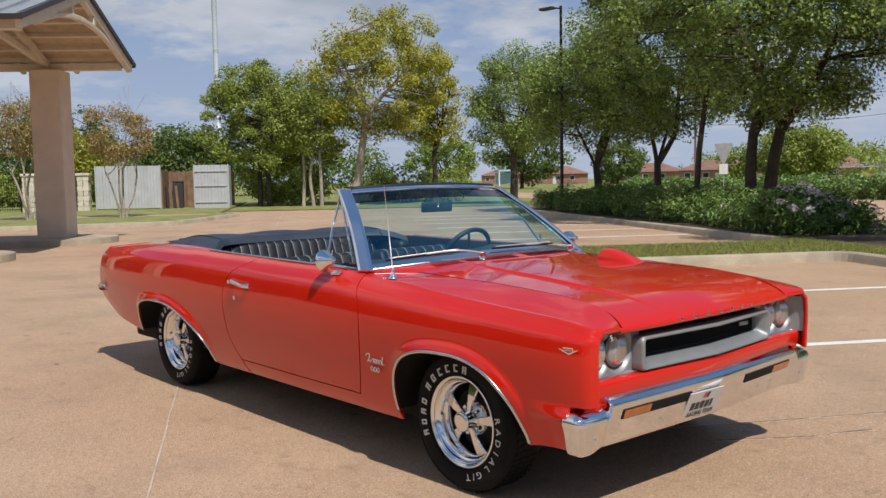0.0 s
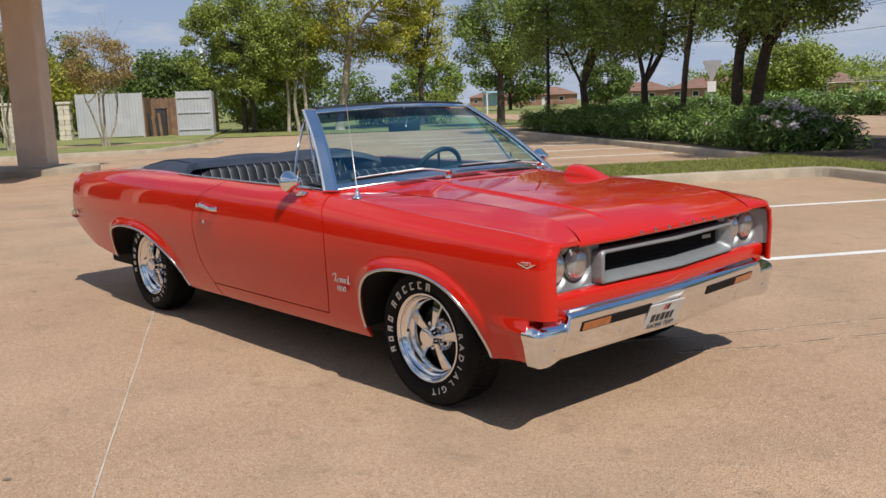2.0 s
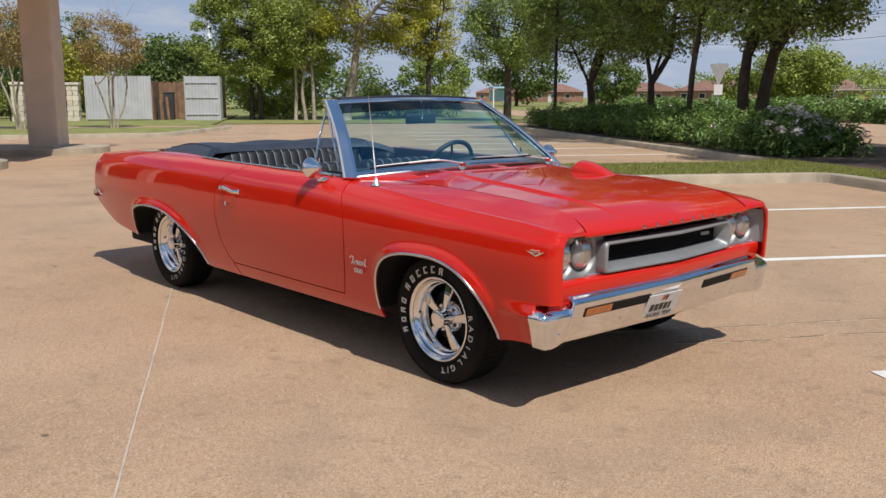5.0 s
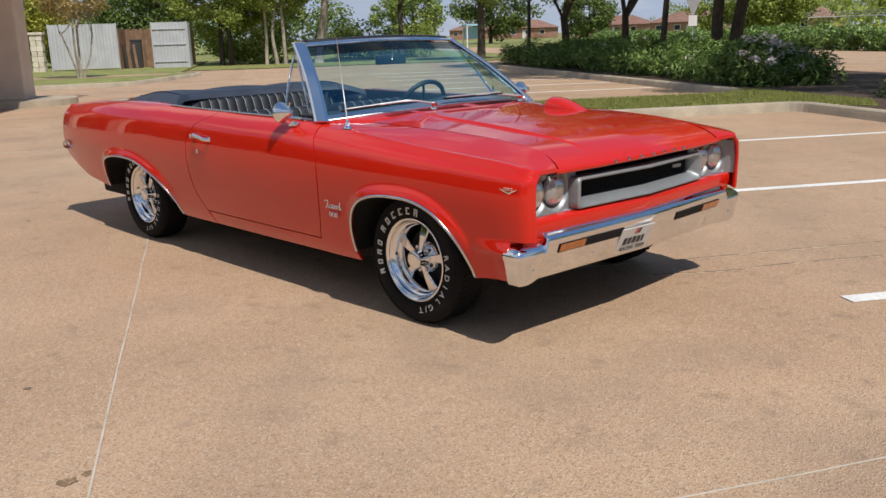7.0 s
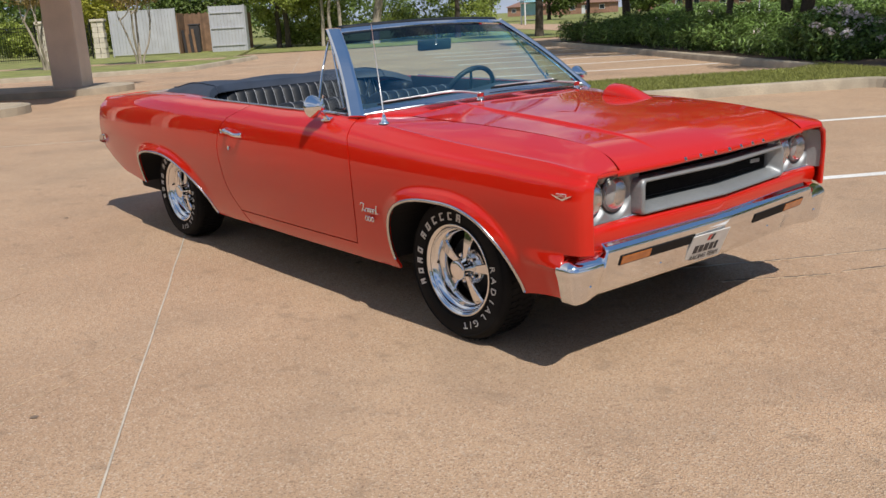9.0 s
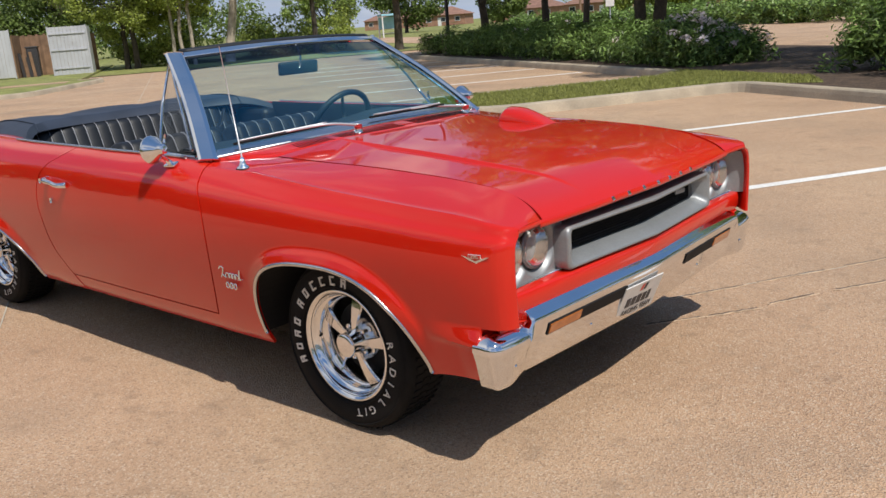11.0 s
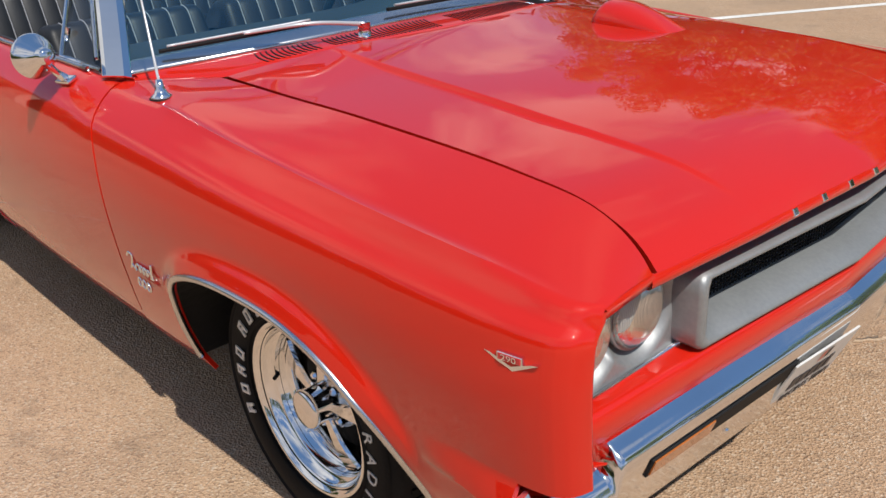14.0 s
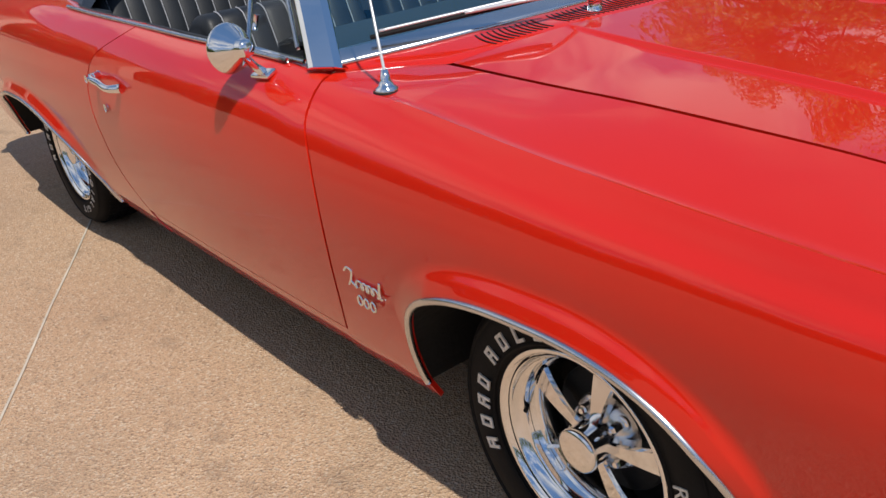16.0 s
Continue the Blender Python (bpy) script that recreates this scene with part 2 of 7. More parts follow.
def part(name, bm, mat, parent=None, label="", smooth=False, bevel=0.0):
    me = bpy.data.meshes.new(name)
    bm.to_mesh(me)
    bm.free()
    return put(name, me, mat, parent, label, smooth, 0.0, bevel)


def thing(name, label, category, m=None, group="", kind=""):
    ob = new(name)
    ob.empty_display_size = 0.2
    if m is not None:
        ob.matrix_basis = m
    return tagged(ob, label, category, group, kind)


def box(bm, lo, hi, bevel=0.0, m=None):
    vs = [bm.verts.new((x, y, z)) for x in (lo[0], hi[0]) for y in (lo[1], hi[1]) for z in (lo[2], hi[2])]
    fs = [bm.faces.new([vs[i] for i in f]) for f in ((0, 1, 3, 2), (4, 6, 7, 5), (0, 4, 5, 1), (2, 3, 7, 6), (0, 2, 6, 4), (1, 5, 7, 3))]
    if bevel:
        es = list({e for f in fs for e in f.edges})
        out = bmesh.ops.bevel(bm, geom=es, offset=bevel, segments=2, affect="EDGES", profile=0.6)
        vs = list({v for f in out["faces"] for v in f.verts} | {v for v in vs if v.is_valid})
    if m is not None:
        bmesh.ops.transform(bm, matrix=m, verts=[v for v in vs if v.is_valid])
    return vs


def boxes(*specs):
    bm = bmesh.new()
    for s in specs:
        box(bm, *s)
    return bm


def grid(points, close_u=False, close_v=False):
    """Verts and faces from an array of points, rows by columns."""
    a = np.asarray(points, float)
    nu, nv = a.shape[:2]
    f = []
    for i in range(nu if close_u else nu - 1):
        for j in range(nv if close_v else nv - 1):
            i2, j2 = (i + 1) % nu, (j + 1) % nv
            f.append((i * nv + j, i2 * nv + j, i2 * nv + j2, i * nv + j2))
    return a.reshape(-1, 3), f


def tube(path, r, sides=8, caps=True, flat=1.0):
    """Verts and faces of a round bar along a path; r one number or one for each point."""
    pts = np.asarray(path, float)
    n = len(pts)
    rs = np.ones(n) * r
    t = np.gradient(pts, axis=0)
    t /= np.linalg.norm(t, axis=1)[:, None] + 1e-9
    up = np.array([0, 0, 1.0]) if abs(t[0] @ [0, 0, 1]) < 0.9 else np.array([1.0, 0, 0])
    out = []
    for i in range(n):
        a = np.cross(t[i], up)
        a /= np.linalg.norm(a) + 1e-9
        b = np.cross(a, t[i])
        up = b
        ang = np.linspace(0, 2 * np.pi, sides, endpoint=False)
        out.append(pts[i] + rs[i] * (np.cos(ang)[:, None] * a + flat * np.sin(ang)[:, None] * b))
    v, f = grid(out, close_v=True)
    if caps:
        f = f + [tuple(range(sides))[::-1], tuple((n - 1) * sides + k for k in range(sides))]
    return v, f


def joined(*pieces):
    vs, fs, k = [], [], 0
    for v, f in pieces:
        vs.extend(list(v))
        fs.extend([tuple(i + k for i in q) for q in f])
        k += len(v)
    return vs, fs


def lathe(profile, sides=48, axis="y"):
    """Turn (radius, along) pairs about an axis."""
    ang = np.linspace(0, 2 * np.pi, sides, endpoint=False)
    rows = []
    for r, h in profile:
        c, s = r * np.cos(ang), r * np.sin(ang)
        o = np.full_like(c, h)
        rows.append(np.stack({"y": (c, o, s), "z": (c, s, o), "x": (o, c, s)}[axis], 1))
    return grid(rows, close_v=True)


def smooth_line(xs, ys):
    """A smooth function through the given pairs."""
    xs, ys = np.asarray(xs, float), np.asarray(ys, float)
    o = np.argsort(xs)
    xs, ys = xs[o], ys[o]
    d = np.diff(ys) / np.diff(xs)
    m = np.r_[d[0], (d[:-1] + d[1:]) / 2, d[-1]]
    m[1:-1][d[:-1] * d[1:] <= 0] = 0

    def f(x):
        x = np.clip(x, xs[0], xs[-1])
        i = np.clip(np.searchsorted(xs, x) - 1, 0, len(xs) - 2)
        h = xs[i + 1] - xs[i]
        t = (x - xs[i]) / h
        return ((2 * t**3 - 3 * t**2 + 1) * ys[i] + (t**3 - 2 * t**2 + t) * h * m[i] + (3 * t**2 - 2 * t**3) * ys[i + 1] + (t**3 - t**2) * h * m[i + 1])

    return f


def spline(pts, n):
    """n points along a smooth curve through pts, evenly spaced."""
    p = np.asarray(pts, float)
    p = p[np.r_[True, np.linalg.norm(np.diff(p, axis=0), axis=1) > 1e-6]]
    s = np.r_[0, np.cumsum(np.linalg.norm(np.diff(p, axis=0), axis=1))]
    fs = [smooth_line(s, p[:, k]) for k in range(p.shape[1])]
    u = np.linspace(0, s[-1], n)
    return np.stack([f(u) for f in fs], 1)


def text_mesh(body, size, depth=0.0):
    cu = bpy.data.curves.new("letters", "FONT")
    cu.body, cu.size, cu.extrude = body, size, depth
    cu.align_x, cu.align_y = "CENTER", "CENTER"
    cu.resolution_u = 3
    ob = bpy.data.objects.new("letters", cu)
    scene.collection.objects.link(ob)
    me = bpy.data.meshes.new_from_object(ob.evaluated_get(bpy.context.evaluated_depsgraph_get()))
    bpy.data.objects.remove(ob)
    return me


def lot(u, v, z=0.0):
    """A place from the car park's own axes: u along the kerbs, v into the stalls."""
    x, y = 0.857 * u + 0.515 * v, -0.515 * u + 0.857 * v
    return (1.009 * x + 0.0212 * y, -0.0212 * x + 1.009 * y + 0.027, z)


LOT_TURN = -32.2

# ---- the convertible ----
car = thing("convertible_car", "glossy red two-door convertible with lowered top parked on concrete", "car",
            pose(0, 0.005, 0))

WIDE = smooth_line([0.80, 0.79, 0.77, 0.74, 0.70, 0.6, 0.3, 0, -0.5, -1.2, -1.8, -2.9, -3.5, -4.0, -4.2], [0.850, 0.872, 0.892, 0.905, 0.915, 0.930, 0.950, 0.962, 0.972, 0.976, 0.972, 0.965, 0.945, 0.905, 0.875])
CREST = smooth_line([0.80, 0.78, 0.74, 0.65, 0.5, 0, -0.45, -0.8, -1.3, -2.1, -2.7, -3.2, -4.2], [0.800, 0.825, 0.842, 0.852, 0.858, 0.860, 0.852, 0.862, 0.866, 0.862, 0.848, 0.84, 0.80])
TOP = smooth_line([0.80, 0.79, 0.77, 0.73, 0.6, 0.41, 0, -0.45, -0.72, -1.4, -2.1, -2.7, -3.1, -3.6, -4.2], [0.808, 0.815, 0.820, 0.826, 0.838, 0.850, 0.878, 0.917, 0.942, 0.955, 0.965, 0.978, 0.972, 0.95, 0.908])
BOTTOM = smooth_line([0.84, 0.68, 0.46, 0.40, -0.36, -2.3, -3.38, -3.6, -3.9, -4.2], [0.340, 0.328, 0.303, 0.27, 0.25, 0.25, 0.335, 0.36, 0.40, 0.54])
SEAM = smooth_line([-0.75, -0.49, -0.2, 0.1, 0.30, 0.48, 0.61, 0.70, 0.75, 0.77, 0.80], [0.657, 0.657, 0.655, 0.652, 0.648, 0.643, 0.640, 0.645, 0.655, 0.660, 0.664])
MID = smooth_line([-0.8, -0.45, -0.2, 0.2, 0.5, 0.64, 0.72, 0.77, 0.80], [0.985, 0.982, 0.966, 0.940, 0.908, 0.884, 0.856, 0.830, 0.806])
FALL = smooth_line([-0.8, -0.46, -0.2, 0, 0.2, 0.4, 0.58, 0.68, 0.80], [0.03, 0.044, 0.036, 0.028, 0.023, 0.016, 0.011, 0.007, 0.004])
CREASE = smooth_line([-0.5, 0.0, 0.3, 0.57, 0.70, 0.80], [0.376, 0.407, 0.414, 0.396, 0.380, 0.372])
UNDERCUT = 0.517
CUT_X = 0.706
ARCHES = {"front": (0.075, 0.44, 0.385, 0.27, 0.375, 2.7, 2.3), "rear": (-2.86, 0.51, 0.60, 0.25, 0.355, 3.0, 1.95)}


def arch_level(x, z):
    """How far outside the wheel arch a place lies (0 on its edge), and the arch's height there."""
    best = 9.0
    for xc, back, fore, z0, high, nb, nf in ARCHES.values():
        a, n = (back, nb) if x < xc else (fore, nf)
        q = (abs((x - xc) / a) ** n + max((z - z0) / high, 0) ** n) ** (1 / n)
        best = min(best, (q - 1) * 0.42)
    return best


def arch_top(x):
    for xc, back, fore, z0, high, nb, nf in ARCHES.values():
        a, n = (back, nb) if x < xc else (fore, nf)
        if abs(x - xc) < a:
            return z0 + high * (1 - abs((x - xc) / a) ** n) ** (1 / n)
    return 0.0


def bulge(x, z):
    """The flared band round an arch, which slants outwards to its trim and runs out at both ends."""
    d = arch_level(x, z)
    if d > 0.10 or z < 0.28:
        return 0.0
    rise = min(max((z - 0.34) / 0.20, 0), 1)
    xc, back, *_ = ARCHES["front" if x > -1.4 else "rear"]
    tail = min(max((x - xc + back) / 0.16, 0), 1)
    k = min(max((0.070 - d) / 0.060, 0), 1)
    return 0.027 * rise * tail * (k - 0.12 * math.sin(2 * math.pi * k) if k < 0.5 else k)


def outline(x):
    """The side's section at x from the sill up to the shoulder: (half width, height) pairs."""
    w, c, t = WIDE(x), CREST(x), TOP(x)
    g = w - c
    b = 0.0065 * min(max((x + 0.50) / 0.12, 0), 1) * min(max((0.76 - x) / 0.16, 0), 1)
    zm = 0.705 - 0.02 * min(max((x - 0.3) / 0.4, 0), 1)
    q = 1 - 0.65 * min(max((x - 0.60) / 0.17, 0), 1)
    return spline([(w - 0.120, 0.24), (w - 0.090, 0.29), (w - 0.064 * q, 0.36), (w - 0.036 * q, 0.46), (w - 0.014 * q, 0.57), (w, zm), (w - 0.002 - 0.03 * g, zm + 0.36 * (t - zm)),
                   (w - 0.24 * g, zm + 0.70 * (t - zm)), (w - 0.58 * g, t - 0.026 - 0.02 * g), (c + 0.014, t - 0.006), (c + 0.005, t + 0.4 * b - 0.001), (c, t + b)], 110)


def side_point(x, s, low, inner, sharp=0.84):
    """A point of the body side: s from 0 at its lower edge to 1 at the inner edge of its top."""
    o = outline(x)
    z0 = max(low(x), arch_top(x))
    if s <= sharp:
        k = np.interp(z0, np.maximum.accumulate(o[:, 1]), np.arange(len(o)))
        k = k + (len(o) - 1 - k) * s / sharp
        y, z = np.interp(k, np.arange(len(o)), o[:, 0]), np.interp(k, np.arange(len(o)), o[:, 1])
        y += bulge(x, z)
        # pressed ledge that widens towards the bumper's end
        if x > 0.46 and z < UNDERCUT:
            d = min(max((x - 0.485) / 0.215, 0), 1) ** 0.65
            g = (UNDERCUT - z) / (UNDERCUT - low(x))
            y += 0.034 * d * (g / 0.278 if g < 0.278 else max(0.2, 1 - (g - 0.278) / 0.11))
        return y, z
    e = (s - sharp) / (1 - sharp)
    yi, zi = inner(x)
    bead = 0.0065 * min(max((x + 0.50) / 0.12, 0), 1) * min(max((0.76 - x) / 0.16, 0), 1) * max(1 - e / 0.12, 0) ** 2
    c, t = CREST(x), TOP(x)
    y = c + (yi - c) * e
    return y, t + (zi - t) * e + bead + 0.004 * math.sin(math.pi * e)


def side_panel(name, x0, x1, low, inner, nx, ns, front=None, rear=None, label="", side=-1, extra=(), sharp=0.84, mat=None, parent=None, reach=(0.5, 0.3), notch=False):
    """A body panel between two seams, which may lean: front(z) and rear(z) give the seam's x."""
    xs = sorted(set(np.linspace(x0, x1, nx).tolist() + [x for x in extra if x0 < x < x1]))
    ss = np.r_[np.linspace(0, sharp, ns), sharp + (1 - sharp) * np.array([0.025, 0.05, 0.08, 0.12, 0.18, 0.28, 0.45, 0.7, 1.0])]
    kc = ns // 3
    rows = []
    for x in xs:
        row = []
        sx = ss
        if notch and x > 0.47:
            # rows of the lower corner follow the cut above the bumper's end
            o = outline(x)
            k0, k1 = (np.interp(z_, np.maximum.accumulate(o[:, 1]), np.arange(len(o))) for z_ in (max(low(x), arch_top(x)), UNDERCUT))
            sc_ = sharp * (k1 - k0) / (len(o) - 1 - k0)
            warped = np.r_[np.linspace(0, sc_, kc + 1), np.linspace(sc_, sharp, ns - kc)[1:], ss[ns:]]
            sx = ss + (warped - ss) * min((x - 0.47) / 0.10, 1)
        for s in sx:
            y, z = side_point(x, s, low, inner, sharp)
            a = rear(z) if rear else x0
            b = front(z) if front else x1
            # only the part next to a leaning seam is drawn towards it
            xx = x + (a - x0) * max(0, 1 - (x - x0) / reach[0]) + (b - x1) * max(0, 1 - (x1 - x) / reach[1])
            if abs(xx - x) > 1e-5:
                y, z2 = side_point(xx, s, low, inner, sharp)
            if xx > 0.6:
                xx -= 0.030 * min(max((0.86 - y) / 0.20, 0), 1) * (xx - 0.6) / 0.2
            row.append((xx, side * y, z))
        rows.append(row)
    v, f = grid(rows)
    if notch:
        nv = len(rows[0])
        f = [q for q in f if not (q[0] % nv < kc and xs[q[0] // nv] > CUT_X - 0.0005)]
    if side > 0:
        f = [q[::-1] for q in f]
    return put(name, mesh_from(name, v, f), mat or RED, parent or car, label, solid=0.012, offset=-1.0)


def arch_samples(which):
    xc, back, fore, *_ = ARCHES[which]
    t = np.linspace(-1, 1, 61)
    e = np.sign(t) * (1 - (1 - np.abs(t)) ** 2.6)
    return [xc + (fore if k > 0 else back) * min(max(k, -0.9995), 0.9995) for k in e] + [xc - back - 0.002, xc + fore + 0.002]


def fender_inner(x):
    if x > -0.49:
        xs = x - 0.030 * max(x - 0.6, 0) / 0.2
        return SEAM(xs) + 0.005, MID(x) - FALL(x)
    k = min((-0.49 - x) / 0.24, 1)
    y = SEAM(-0.49) + 0.005 + k * 0.157
    return y, MID(-0.49) - FALL(-0.49) + 0.004 * k


def door_inner(x):
    return CREST(x) - 0.035, TOP(x) + 0.002


def quarter_inner(x):
    k = min(max((-2.28 - x) / 0.25, 0), 1)
    m = min(max((-2.95 - x) / 0.15, 0), 1)
    return (CREST(x) - 0.035) * (1 - k) + k * (0.76 - 0.06 * m), TOP(x) + 0.004


DOOR_REAR = smooth_line([0.2, 0.33, 0.45, 0.56, 0.81, 0.88, 0.945, 1.0], [-1.80, -1.86, -1.93, -1.95, -1.92, -1.85, -1.70, -1.62])
DOOR_FRONT = smooth_line([0.2, 0.286, 0.445, 0.58, 0.695, 0.778, 0.84, 0.90, 0.952, 1.0], [-0.70, -0.672, -0.606, -0.573, -0.560, -0.570, -0.594, -0.632, -0.675, -0.72])
ROCKER = 0.335

for side, nm in ((-1, "right"), (1, "left")):
    fender = side_panel("front_fender", -0.556, 0.80, BOTTOM, fender_inner, 90, 54, reach=(0.19, 0.20), notch=True, rear=lambda z: DOOR_FRONT(z) + 0.004, side=side, extra=arch_samples("front") + [CUT_X] + [0.80 - 0.0013 * k * k for k in range(1, 12)], label="glossy red front fender with flared wheel arch")
    door = side_panel("door", -1.90, -0.561, lambda x: ROCKER + 0.004, door_inner, 50, 30, rear=lambda z: DOOR_REAR(z) + 0.004, front=lambda z: DOOR_FRONT(z) - 0.004, side=side, label="closed red door", sharp=0.92)
    quarter = side_panel("quarter_panel", -4.17, -1.90, BOTTOM, quarter_inner, 80, 30, front=lambda z: DOOR_REAR(z) - 0.004, side=side, extra=arch_samples("rear"), label="red rear quarter panel with flared wheel arch",
                         rear=smooth_line([0.3, 0.5, 0.62, 0.9], [-4.02, -4.16, -4.20, -4.13]))
    rows = []
    for x in np.linspace(-1.93, -0.57, 30):
        o = outline(x)
        rows.append([(x, side * (np.interp(z, o[:, 1], o[:, 0]) - 0.003), z) for z in np.linspace(0.25, ROCKER - 0.004, 6)])
    v, f = grid(rows)
    put("rocker_panel", mesh_from("rocker_panel", v, f if side < 0 else [q[::-1] for q in f]), RED, car, "red sill panel under the door", solid=0.012, offset=-1.0)
    # bright lips round the wheel openings, and the wells behind them
    for which, owner in (("front", fender), ("rear", quarter)):
        xc, back, fore, z0, high, nb, nf = ARCHES[which]
        xs = [x for x in arch_samples(which) if xc - back < x < xc + fore]
        xs = sorted(xs)
        line = []
        for x in xs:
            z = arch_top(x)
            if z > BOTTOM(x):
                y, _ = side_point(x, 0.0, BOTTOM, fender_inner)
                line.append((x, side * (y + 0.001), z + 0.002))
        put("arch_trim", mesh_from("arch_trim", *tube(spline(line, 70), 0.0085, 6)), STEEL, owner, "thin bright wheel-arch trim")
        well = [[(x, side * yy, z + 0.004) for x, _, z in spline(line, 40)] for yy in (0.925, 0.80, 0.60, 0.46)]
        well[0] = [(x, y - side * 0.012, z + 0.004) for x, y, z in spline(line, 40)]
        v, f = grid(well)
        wl_ = [(x, side * 0.46, z + 0.004) for x, _, z in spline(line, 40)]
        k = len(v)
        v = list(v) + wl_ + [(wl_[0][0], side * 0.46, 0.31), (wl_[-1][0], side * 0.46, 0.31)]
        f = f + [tuple([k + 40] + list(range(k, k + 40)) + [k + 41])]
        put("wheel_well", mesh_from("wheel_well", v, f), UNDER, car, "black wheel well lining", smooth=False)
    # belt line trim of the door and quarter
    line = [(x, side * (CREST(x) - 0.006), TOP(x) + 0.008) for x in np.linspace(-2.32, -0.80, 40)]
    put("belt_trim", mesh_from("belt_trim", *tube(line, 0.0065, 6)), STEEL, door, "bright belt-line trim")
    # handle and lock
    hx, hz = -1.715, 0.812
    o = outline(hx)
    hy = np.interp(hz, o[:, 1], o[:, 0])
    hs = spline([(hx - 0.095, hy - 0.002, hz + 0.010), (hx - 0.075, hy + 0.028, hz + 0.012), (hx, hy + 0.034, hz + 0.006), (hx + 0.06, hy + 0.030, hz - 0.004), (hx + 0.085, hy + 0.002, hz - 0.006)], 24)
    handle = put("door_handle", mesh_from("door_handle", *tube([(a, side * b, c) for a, b, c in hs], np.interp(np.linspace(0, 1, 24), [0, 0.2, 0.8, 1], [0.016, 0.012, 0.011, 0.015]), 10)), CHROME, door, "chrome pull door handle")
    put("push_button", mesh_from("push_button", *tube([(hx - 0.075, side * (hy + 0.02), hz + 0.012), (hx - 0.075, side * (hy + 0.046), hz + 0.012)], 0.013, 14)), CHROME, handle, "chrome push button")
    lx, lz = -1.79, 0.725
    o = outline(lx)
    ly = np.interp(lz, o[:, 1], o[:, 0])
    put("door_lock", mesh_from("door_lock", *tube([(lx, side * (ly - 0.004), lz), (lx, side * (ly + 0.006), lz)], 0.013, 16)), CHROME, door, "round chrome door lock")
    # the fender's rolled front edge, turned back to the headlamp panel
    lip = []
    for z in np.linspace(UNDERCUT, 0.804, 20):
        o = outline(0.80)
        y = np.interp(z, o[:, 1], o[:, 0])
        x = 0.80
        x -= 0.030 * min(max((0.86 - y) / 0.20, 0), 1) * max(x - 0.6, 0) / 0.2
        lip.append([(x - 0.001, side * (y + 0.001), z), (x + 0.002, side * (y - 0.006), z), (x - 0.001, side * (y - 0.012), z), (x - 0.012, side * (y - 0.010), z), (x - 0.05, side * (y + 0.03), z)])
    v, f = grid(lip)
    put("headlamp_surround", mesh_from("headlamp_surround", v, f if side > 0 else [q[::-1] for q in f]), RED, fender, "red rolled fender edge")
    # the brow over the lamps
    rows = []
    for y in np.linspace(0.660, 0.806, 14):
        x = 0.80 - 0.030 * min(max((0.86 - y) / 0.20, 0), 1)
        z = np.interp(y, [0.66, 0.80], [MID(0.80) - FALL(0.80), TOP(0.80)]) + 0.001
        rows.append([(x + dx, side * y, z + dz) for dx, dz in ((-0.002, 0.0), (0.003, -0.005), (0.002, -0.016), (-0.055, -0.018))])
    v, f = grid(rows)
    put("fender_brow", mesh_from("fender_brow", v, f if side < 0 else [q[::-1] for q in f]), RED, fender, "red brow over the headlamps")

# hood: a flat raised middle, two creases and a falling edge on each side
def lip_x(y):
    return 0.811 - 0.040 * (abs(y) / 0.66) ** 1.15


def hood_rear(y):
    return -0.335 - 0.093 * (y / 0.55) ** 2


def hood_z(x, y):
    a = abs(y)
    xe = x + (0.80 - lip_x(y)) * min(max((x - 0.2) / 0.5, 0), 1)
    zc, fall, yc, ys = MID(xe), FALL(xe), CREASE(xe), SEAM(xe)
    if a <= yc:
        return zc - 0.004 * (a / yc) ** 2
    k = min((a - yc) / (ys - yc), 1.3)
    # a short pressed step beside the crease, which runs out before the lip
    step = min(0.011, 0.6 * fall) * min(max((0.755 - xe) / 0.06, 0), 1) * min(max((xe + 0.45) / 0.3, 0.2), 1)
    q = min((a - yc) / 0.017, 1)
    return zc - 0.004 - step * q * q * (3 - 2 * q) - max(fall - 0.004 - step, 0) * (0.60 * k + 0.40 * k * k)


rows = []
cols = []
for k in np.linspace(-1, 1, 81):
    cols.append(k)
cols = sorted(cols + [s * c for s in (-1, 1) for c in (0.608, 0.614, 0.618, 0.62, 0.6225, 0.625, 0.6275, 0.63, 0.6325, 0.635, 0.638, 0.645, 0.655, 0.665, 0.985, 0.995)])
ts = np.r_[np.linspace(0, 0.7, 40), np.linspace(0.7, 1, 34)[1:]]
for t in ts:
    row = []
    for k in cols:
        y0 = k * 0.6
        for _ in range(3):
            xr, xl = hood_rear(y0), lip_x(y0)
            x = xr + (xl - xr) * t
            yc, ys = CREASE(x), SEAM(x) - 0.006
            a = abs(k)
            y0 = math.copysign(a / 0.62 * yc if a < 0.62 else yc + (a - 0.62) / 0.38 * (ys - yc), k)
        row.append((x, y0, hood_z(x, y0)))
    rows.append(row)
v, f = grid(rows)
hood = put("hood", mesh_from("hood", v, f), RED, car, "glossy red hood with two raised creases", solid=0.014, offset=-1.0)
# rolled front edge of the hood, deeper over the grille
def lip_deep(y):
    k = min(max((0.60 - abs(y)) / 0.14, 0), 1)
    return k * k * (3 - 2 * k)


